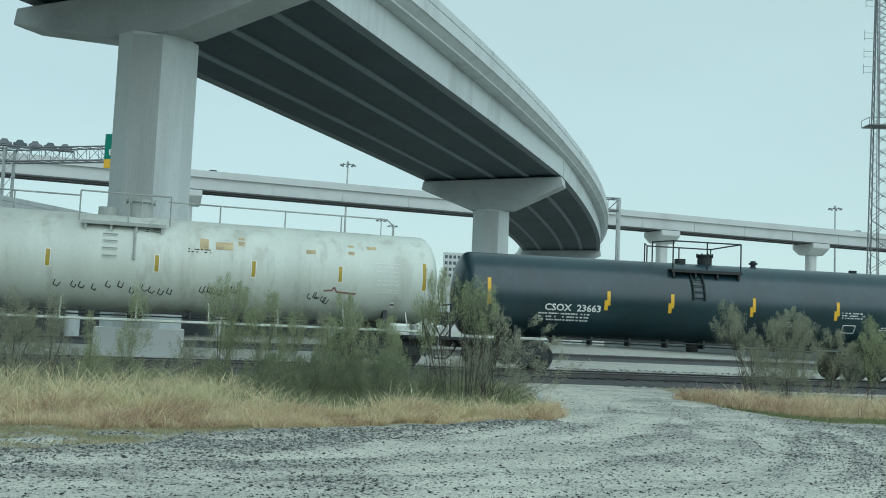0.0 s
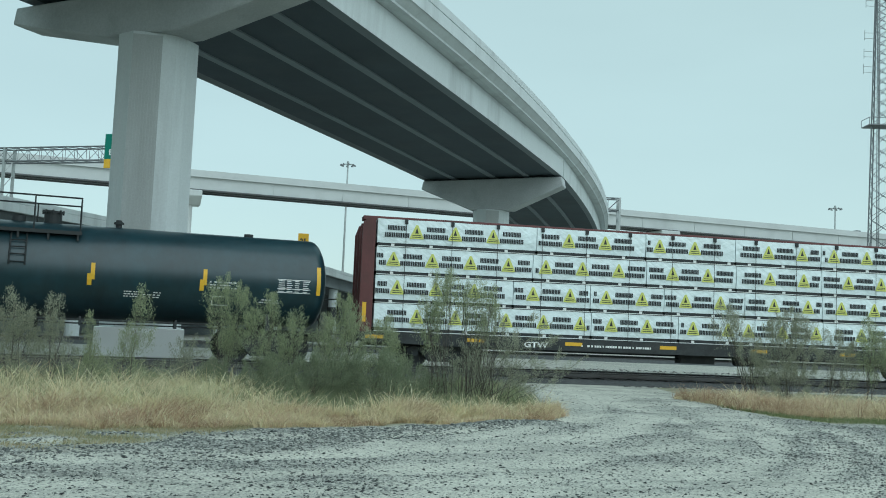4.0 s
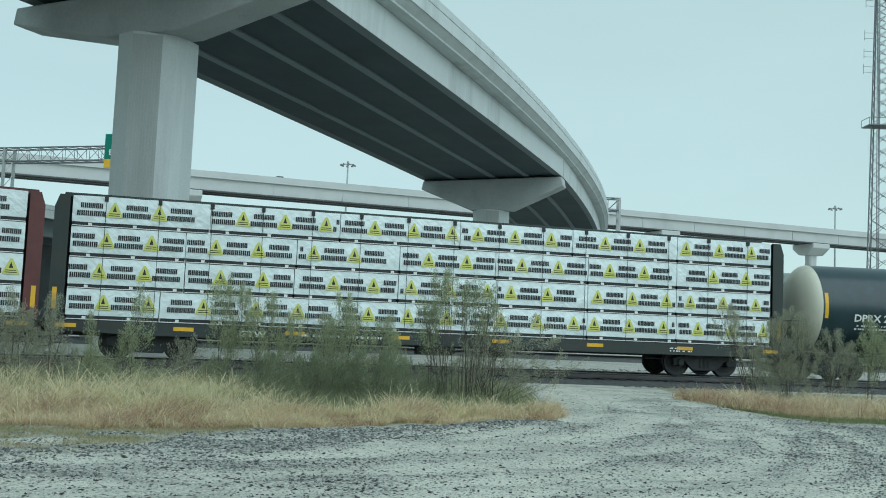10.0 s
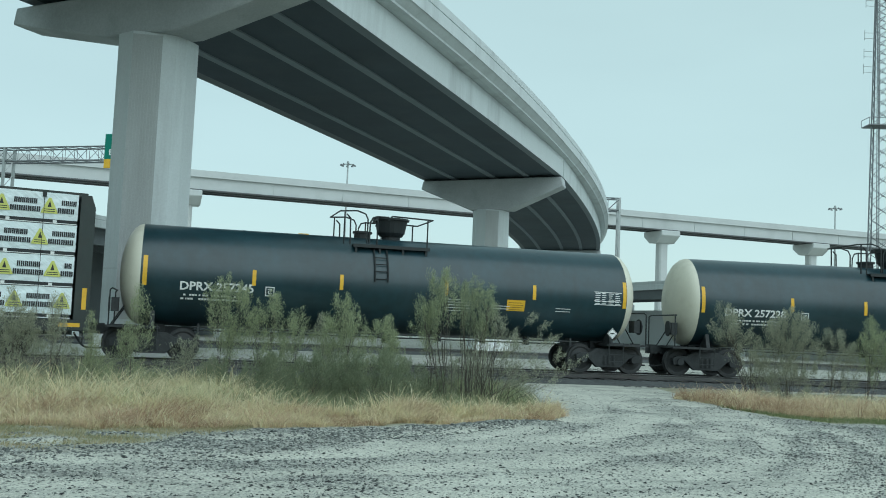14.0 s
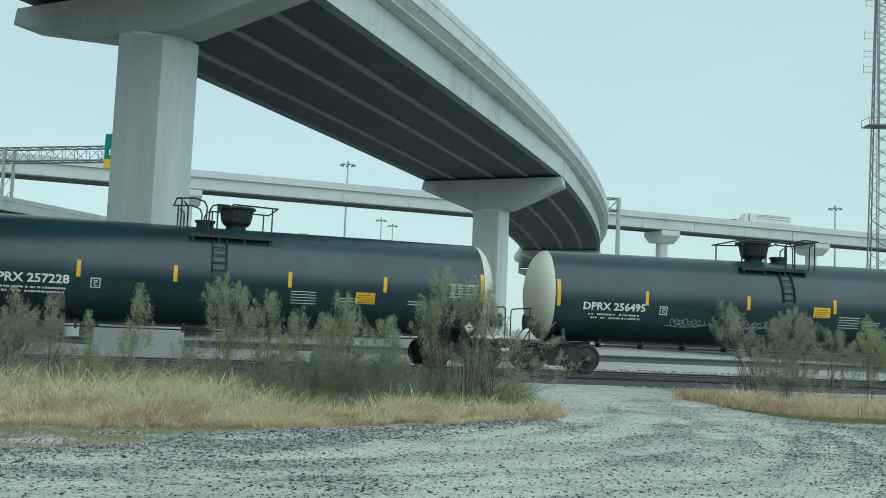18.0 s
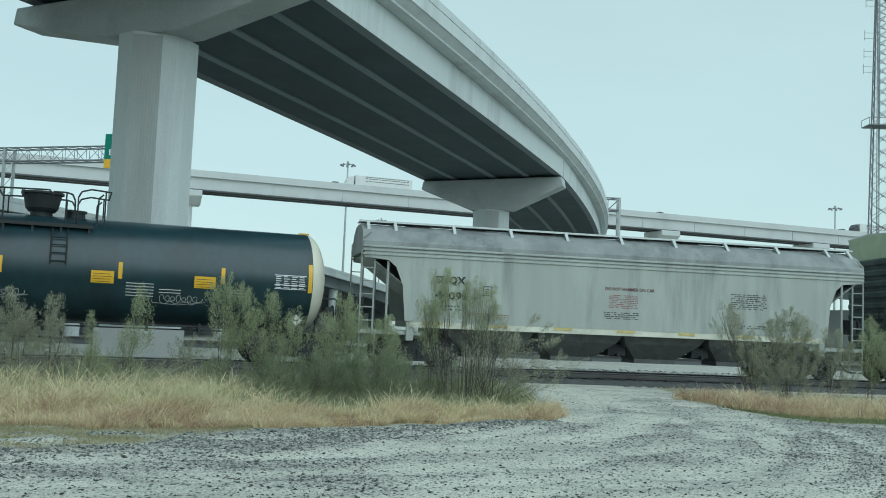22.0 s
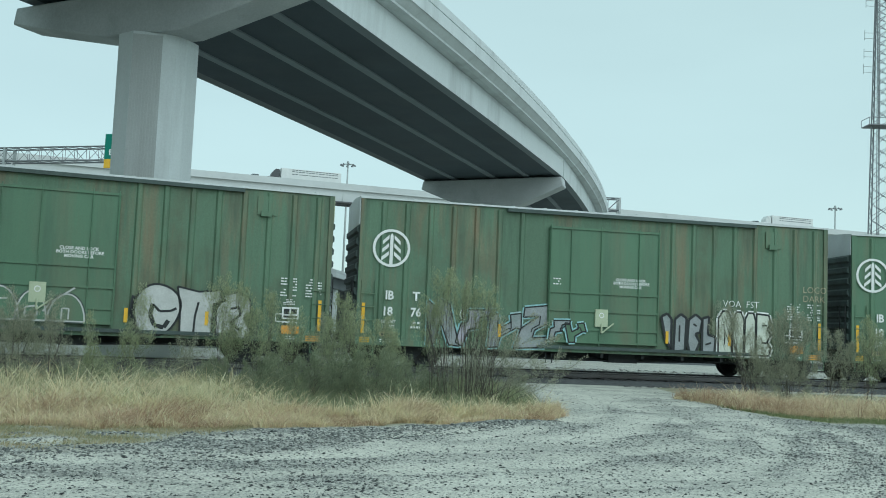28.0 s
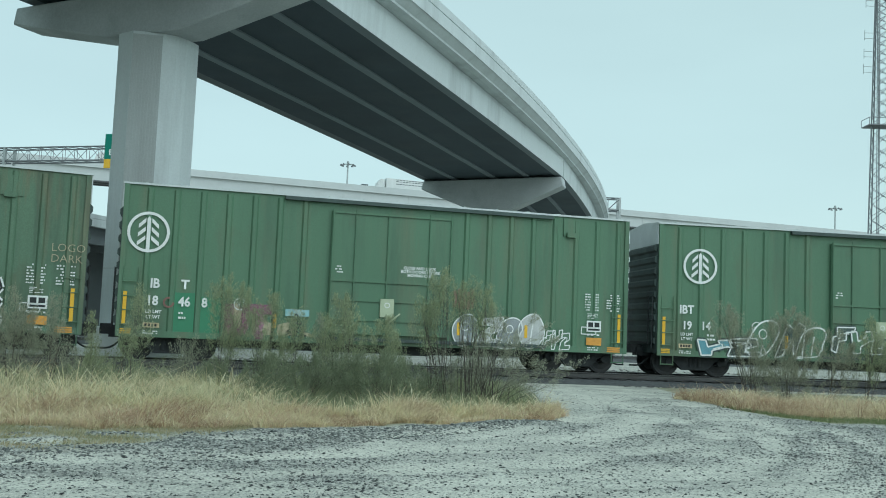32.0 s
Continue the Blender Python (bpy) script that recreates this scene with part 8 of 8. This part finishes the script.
def low_bridge(name, label, pts, width, depth, columns, side, shade_backed=False):
    """A low overpass whose near parapet top runs through pts."""
    b = thing(name, label, "bridge", kind="structure")
    fine = []
    ts = np.linspace(0, len(pts) - 1, 30)
    for t in ts:
        fine.append(tuple(float(np.interp(t, range(len(pts)), [p[k] for p in pts])) for k in range(3)))
    st = []
    for i, p in enumerate(fine):
        a, c = fine[max(0, i - 1)], fine[min(len(fine) - 1, i + 1)]
        st.append((*p, math.atan2(c[1] - a[1], c[0] - a[0])))
    # deck and girders have their underside shade painted into the concrete
    for nm, sec, mat in (("parapet", [(0, 0), (0.22, 0), (0.3, -depth), (0, -depth), (0, -0.42 * depth), (0.03, -0.4 * depth), (0.03, -0.36 * depth), (0, -0.34 * depth)], M_CONC), ("deck", [(0.31, 0.15 - depth), (width, 0.15 - depth), (width, -depth), (0.31, -depth)], M_CONC_SHADE),
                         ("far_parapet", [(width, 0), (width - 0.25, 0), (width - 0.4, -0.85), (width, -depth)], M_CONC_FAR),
                         ("girder", [(0.6, -depth - 0.004), (1.1, -depth - 0.004), (1.1, -depth - 1.0), (0.6, -depth - 1.0)], M_CONC_SHADE),
                         ("girder", [(width / 2, -depth - 0.004), (width / 2 + 0.5, -depth - 0.004), (width / 2 + 0.5, -depth - 1.0), (width / 2, -depth - 1.0)], M_CONC_SHADE)):
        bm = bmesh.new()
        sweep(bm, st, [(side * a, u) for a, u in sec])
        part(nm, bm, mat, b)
    # added wall: its dark colour stands in for the shadow below the deck
    if shade_backed:
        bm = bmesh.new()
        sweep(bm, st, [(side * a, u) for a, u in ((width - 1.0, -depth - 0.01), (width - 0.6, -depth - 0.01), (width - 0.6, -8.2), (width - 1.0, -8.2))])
        part("shade_back_wall", bm, M_CONC_SHADE, b, "added dark wall standing in for shade under the ramp")
    for k in columns:
        x, y, z, h = st[k]
        for a in (1.2, width - 1.2):
            bm = bmesh.new()
            cx, cy = x + side * a * math.sin(h), y - side * a * math.cos(h)
            tube(bm, (cx, cy, -0.5), (cx, cy, z - depth - 1.0), 0.45, 14)
            part("column", bm, M_CONC, b)
    return b


low_bridge("left_overpass", "low concrete ramp descending behind the railway", LOW_L, 9.0, 0.75, (3, 9, 15, 21, 27), -1, shade_backed=True)
low_bridge("right_overpass", "low concrete overpass behind the railway", LOW_R, 9.0, 0.95, (4, 14, 24), -1)
bm = bmesh.new()
sweep(bm, [(22.0, 126.0, 0, -1.2), (33.0, 98.0, 0, -1.2), (40.0, 78.0, 0, -1.1)], [(0, -0.3), (0.5, -0.3), (0.5, 4.6), (0, 4.6)])
tagged(part("abutment_wall", bm, M_CONC_FAR), "pale concrete wall under the low overpass", "wall", kind="structure")


# ---- lattice tower ----
def tower():
    Y = 150.0
    cx = 68.2
    t = thing("lattice_tower", "tall grey steel lattice communications tower", "tower", Matrix.Translation((cx, Y, 0)))
    def half(z):
        return 2.2 - (z - 16.6) * (2.2 - 0.86) / 40.0
    levels = [0.0]
    while levels[-1] < 78:
        levels.append(levels[-1] + max(1.1, half(levels[-1]) * 1.25))
    def leg(k, z):
        a = (-math.pi / 2 + 2.094 * (k + 0.5)) if k != 9 else 0
        h = half(z) * 1.155
        return Vector((h * math.cos(a), h * math.sin(a), z))
    for k in range(3):
        bm = bmesh.new()
        pipe(bm, [leg(k, z) for z in levels], 0.1, 6)
        part("leg", bm, M_STEEL_DARK, t)
    for i, (z0, z1) in enumerate(zip(levels[:-1], levels[1:])):
        bm = bmesh.new()
        bm.free()
        for k in range(3):
            j = (k + 1) % 3
            for a, b in ((k, j), (j, k)):
                bm = bmesh.new()
                tube(bm, leg(a, z0), leg(b, z1), 0.042, 4)
                part("cross_brace", bm, M_STEEL_DARK, t)
    bm = bmesh.new()
    for dx in (-0.22, 0.0, 0.16):
        tube(bm, (dx, 0.1, 0), (dx, 0.1, 78), 0.06, 5)
    part("cable_ladder", bm, M_STEEL_DARK, t)
    bm = bmesh.new()
    box(bm, -2.1, 2.0, -1.5, 1.5, 36.0, 36.12)
    for x, y in ((-2.1, -1.5), (-0.9, -1.5), (0.7, -1.5), (2.0, -1.5), (-2.1, 1.5), (2.0, 1.5)):
        tube(bm, (x, y, 36.1), (x, y, 37.2), 0.05, 4)
    pipe(bm, [(-2.1, 1.5, 37.2), (-2.1, -1.5, 37.2), (2.0, -1.5, 37.2)], 0.05, 4)
    part("platform", bm, M_STEEL_DARK, t)
    for z in (45.0, 47.5, 50.5, 55.8):
        bm = bmesh.new()
        x = -half(z) - 1.5
        tube(bm, (x, -0.6, z - 0.7), (x, -0.6, z + 0.9), 0.05, 4)
        for zz in (z - 0.4, z + 0.5):
            tube(bm, (x, -0.6, zz), (-half(zz) * 0.95, -half(zz) * 0.55, zz), 0.04, 4)
        part("antenna", bm, M_STEEL, t)


tower()


# ---- high-mast lights ----
def mast(x, y, h):
    t = thing("high_mast_light", "tall grey high-mast street light with a ring of lamps", "street lamp", Matrix.Translation((x, y, 0)), "high-mast lights")
    bm = bmesh.new()
    tube(bm, (0, 0, -0.3), (0, 0, h), 0.42, 10, 0.22)
    part("pole", bm, M_STEEL, t)
    bm = bmesh.new()
    tube(bm, (0, 0, h - 0.5), (0, 0, h + 0.7), 0.35, 10)
    for k in range(8):
        a = k * math.pi / 4
        tube(bm, (0, 0, h - 0.1), (2.1 * math.cos(a), 2.1 * math.sin(a), h - 0.3), 0.06, 4)
    ringm = part("crown", bm, M_STEEL, t)
    for k in range(8):
        a = k * math.pi / 4 + 0.2
        bm = bmesh.new()
        tube(bm, (2.1 * math.cos(a), 2.1 * math.sin(a), h - 0.75), (2.1 * math.cos(a), 2.1 * math.sin(a), h - 0.2), 0.42, 8, 0.2)
        part("lamp_head", bm, M_STEEL_DARK, ringm)


for px, py, ph in MASTS:
    mast(px, py, ph)


# ---- sign gantries ----
def gantry(name, label, xa, xb, y, z, d, post_x, post_z0, sign=None, turn=0.0):
    g = thing(name, label, "sign gantry", Matrix.Translation((xb, y, 0)) @ Matrix.Rotation(turn, 4, "Z"))
    xa, post_x = xa - xb, post_x - xb
    if sign:
        sign = (sign[0] - xb, sign[1] - xb, *sign[2:])
    xb, y = 0.0, 0.0
    for dy in (0, d):
        bm = bmesh.new()
        for zz in (z, z - d):
            tube(bm, (xa, y + dy, zz), (xb, y + dy, zz), 0.1, 6)
        part("chord", bm, M_STEEL_DARK, g)
    n = max(2, int(abs(xb - xa) / d))
    bm = bmesh.new()
    for i in range(n):
        x0, x1 = xa + (xb - xa) * i / n, xa + (xb - xa) * (i + 1) / n
        for dy in (0, d):
            tube(bm, (x0, y + dy, z), (x0, y + dy, z - d), 0.045, 4)
            tube(bm, (x0, y + dy, z if i % 2 else z - d), (x1, y + dy, z - d if i % 2 else z), 0.045, 4)
        tube(bm, (x0, y, z), (x1, y + d, z), 0.05, 4)
        tube(bm, (x0, y, z - d), (x1, y + d, z - d), 0.05, 4)
    part("lacing", bm, M_STEEL_DARK, g)
    bm = bmesh.new()
    for dy in (0, d):
        box(bm, post_x - 0.16, post_x + 0.16, y + dy - 0.16, y + dy + 0.16, post_z0, z + 0.1)
    zz = post_z0
    while zz < z - 2:
        tube(bm, (post_x, y, zz), (post_x, y + d, zz + 2), 0.08, 4)
        zz += 2
    part("post", bm, M_STEEL, g)
    if sign:
        x0, x1, z0, z1, zy = sign
        bm = bmesh.new()
        box(bm, x0, x1, y - 0.35, y - 0.22, z0, z1, bevel=0.05)
        s = part("sign_panel", bm, material("green_sign", (0.0, 0.16, 0.11), 0.5, vary=0.05), g, "green highway sign panel")
        bm = bmesh.new()
        box(bm, x0, x1, y - 0.36, y - 0.22, zy, z0 - 0.01, bevel=0.05)
        part("exit_panel", bm, M_YELLOW, s, "yellow lower sign panel")
        letters("sign_letter", "E", x0 + 0.72, z0 + 0.55, 0.75, M_WHITE, y - 0.355, s)
        bm = bmesh.new()
        for x in (x0 + 0.5, x1 - 0.5):
            box(bm, x - 0.06, x + 0.06, y - 0.22, y - 0.08, z0, z1)
        part("sign_bracket", bm, M_STEEL_DARK, s)
    return g


gantry("sign_gantry", "steel truss sign gantry with a green highway sign", -80.0, -43.7, 125.0, GZ, 1.85, -61.2, 0.0, (-45.0, -39.1, GZ - 1.8, GZ + 1.55, GZ - 3.0), turn=radians(-17))
gantry("sign_gantry", "steel truss sign gantry seen past the ramp's edge", 14.0, 27.6, 150.0, 22.9, 1.9, 27.5, 0.0)

# yellow advisory sign
adv = thing("advisory_sign", "yellow advisory sign on a thin post", "road sign", Matrix.Translation(ADV))
bm = bmesh.new()
tube(bm, (0, 0.05, -ADV[2]), (0, 0.05, 0.5), 0.05, 8)
part("post", bm, M_STEEL, adv)
bm = bmesh.new()
box(bm, -0.45, 0.45, -0.03, 0.0, -0.55, 0.55, bevel=0.02)
part("panel", bm, M_YELLOW, adv)
letters("number", "25", -0.3, -0.3, 0.42, M_INK, -0.035, adv)

# a pale distant building
bld = thing("distant_building", "pale distant office building with rows of windows", "building", Matrix.Translation(BLD))
bm = bmesh.new()
box(bm, -7, 7, 0, 14, -BLD[2], 5.5)
part("wall", bm, M_CONC_FAR, bld)
M_GLASS = material("dark_glass", (0.08, 0.1, 0.11), 0.15, vary=0.05)
for r in range(4):
    for c in range(7):
        bm = bmesh.new()
        box(bm, -6.2 + c * 1.85, -5.0 + c * 1.85, -0.06, 0.05, -5.2 + r * 2.7, -3.8 + r * 2.7)
        part("window", bm, M_GLASS, bld)

# ---- traffic on the viaduct ----
M_CARBODY = [material("vehicle_paint", c, 0.35, vary=0.05) for c in ((0.05, 0.055, 0.06), (0.6, 0.61, 0.6), (0.2, 0.21, 0.22))]
M_TRAILER = material("white_trailer", (0.62, 0.63, 0.62), 0.5, vary=0.06, scale=1)
TRAFFIC = []
LANE_Z = VIA_TOP - 1.05


def vehicle_wheels(v, xs, r=0.4, w=1.0):
    for x in xs:
        for y in (-w, w):
            bm = bmesh.new()
            tube(bm, (x, y - 0.14, r), (x, y + 0.14, r), r, 12)
            part("wheel", bm, M_INK, v)


def motor_car(q, t, body, kind="pickup"):
    v = thing("pickup_truck" if kind == "pickup" else "car", "small vehicle driving on the high viaduct", "car", group="viaduct traffic")
    bm = bmesh.new()
    prism(bm, [(-2.7, 0.5), (2.7, 0.5), (2.7, 1.1), (1.0, 1.15), (0.85, 1.85), (-0.7, 1.85), (-1.3, 1.2), (-2.6, 1.05)], -0.95, 0.95, "xz")
    bmesh.ops.bevel(bm, geom=bm.edges[:], offset=0.06, segments=1, affect="EDGES")
    part("body", bm, body, v)
    bm = bmesh.new()
    box(bm, -1.0, 0.75, -0.962, 0.962, 1.25, 1.72)
    part("window", bm, M_GLASS, v)
    vehicle_wheels(v, (-1.7, 1.7), 0.38, 0.85)
    TRAFFIC.append((v, q, t))


def truck_rig(q, t, kind):
    v = thing("semi_truck", "white articulated truck driving on the high viaduct", "truck", group="viaduct traffic")
    bm = bmesh.new()
    prism(bm, [(-10.2, 0.6), (-6.6, 0.6), (-6.6, 3.6), (-7.6, 3.75), (-8.6, 2.6), (-8.8, 1.7), (-10.2, 1.5)], -1.2, 1.2, "xz")
    bmesh.ops.bevel(bm, geom=bm.edges[:], offset=0.1, segments=1, affect="EDGES")
    part("cab", bm, M_CARBODY[1] if kind != "dark" else M_CARBODY[0], v)
    if kind == "carrier":
        bm = bmesh.new()
        box(bm, -6.2, 10.0, -1.2, 1.2, 1.1, 1.35)
        box(bm, -7.4, 10.0, -1.25, 1.25, 3.1, 3.35)
        for x in np.linspace(-6.0, 9.8, 6):
            for y in (-1.2, 1.2):
                box(bm, x - 0.08, x + 0.08, y - 0.06, y + 0.06, 1.3, 3.15)
        bed = part("carrier_deck", bm, M_STEEL_DARK, v)
        for k, x in enumerate((-5.6, -2.2, 1.2, 4.6, 8.0)):
            bm = bmesh.new()
            prism(bm, [(x - 1.55, 3.45), (x + 1.55, 3.45), (x + 1.55, 4.05), (x + 0.9, 4.15), (x + 0.5, 4.8), (x - 0.6, 4.8), (x - 1.1, 4.15), (x - 1.55, 4.05)], -0.85, 0.85, "xz")
            bmesh.ops.bevel(bm, geom=bm.edges[:], offset=0.08, segments=1, affect="EDGES")
            part("carried_car", bm, M_GLASS if k % 2 else M_STEEL_DARK, bed, "dark car on the upper deck")
    elif kind == "tanker":
        bm = bmesh.new()
        tube(bm, (-6.0, 0, 2.2), (6.0, 0, 2.2), 1.15, 18)
        part("tank", bm, M_TRAILER, v)
    else:
        bm = bmesh.new()
        box(bm, -6.2, 10.0, -1.28, 1.28, 1.1, 4.05, bevel=0.05)
        tr = part("trailer", bm, M_TRAILER, v)
        bm = bmesh.new()
        for x in np.arange(-3.0, 9.5, 0.9):
            for z in (2.6, 3.3, 3.75):
                box(bm, x - 0.36, x + 0.36, -1.295, -1.27, z - 0.09, z + 0.09)
        tagged(part("side_slot", bm, M_GLASS, tr), "rows of dark slots in the trailer side", kind="stuff")
    bm = bmesh.new()
    box(bm, -9.8, 9.8, -0.5, 0.5, 0.6, 1.1)
    part("chassis", bm, M_INK, v)
    vehicle_wheels(v, (-9.3, -7.2, -6.0, 7.6, 8.9), 0.5, 1.05)
    TRAFFIC.append((v, q, t))


# (place along the viaduct, at that time)
truck_rig(137.8, 19.0, "rig")
motor_car(126.2, 19.0, M_CARBODY[2])
truck_rig(182.2, 23.0, "dark")
motor_car(169.3, 23.0, M_CARBODY[0])
truck_rig(178.8, 28.0, "rig")
motor_car(166.7, 28.0, M_CARBODY[0])
truck_rig(41.7, 30.0, "tanker")
motor_car(14.4, 6.0, M_CARBODY[0])
motor_car(143.5, 6.0, M_CARBODY[0])
motor_car(131.3, 22.0, M_CARBODY[0])
motor_car(-3.0, 0.0, M_CARBODY[0])
truck_rig(-46.6, 0.0, "carrier")

def motions():
    for ob, c, base in TRAIN:
        walk(ob, [(k * 0.5, car_pose(c, base, k * 0.5)) for k in range(65)])
    for ob, dx in SPIN:
        walk(ob, [(k * 0.1, Matrix.Translation((dx, 0, WHEEL_R)) @ Matrix.Rotation(travel(k * 0.1) / WHEEL_R, 4, "Y")) for k in range(321)])
    for ob, q, t0 in TRAFFIC:
        walk(ob, [(t, Matrix.Translation((*via(q - 32.3 * (t - t0), 4.0), LANE_Z)) @ Matrix.Rotation(VIA_H, 4, "Z")) for t in range(33)])
    for ob, x, y, seed in SWAY:
        rows = []
        for k in range(65):
            t = k * 0.5
            a = 0.9 * math.sin(2.1 * t + seed) + 0.6 * math.sin(3.7 * t + 2 * seed)
            b = 0.7 * math.sin(2.6 * t + 1.3 * seed)
            rows.append((t, pose(x, y, ground_z(x, y), b, a, 0)))
        walk(ob, rows)


motions()
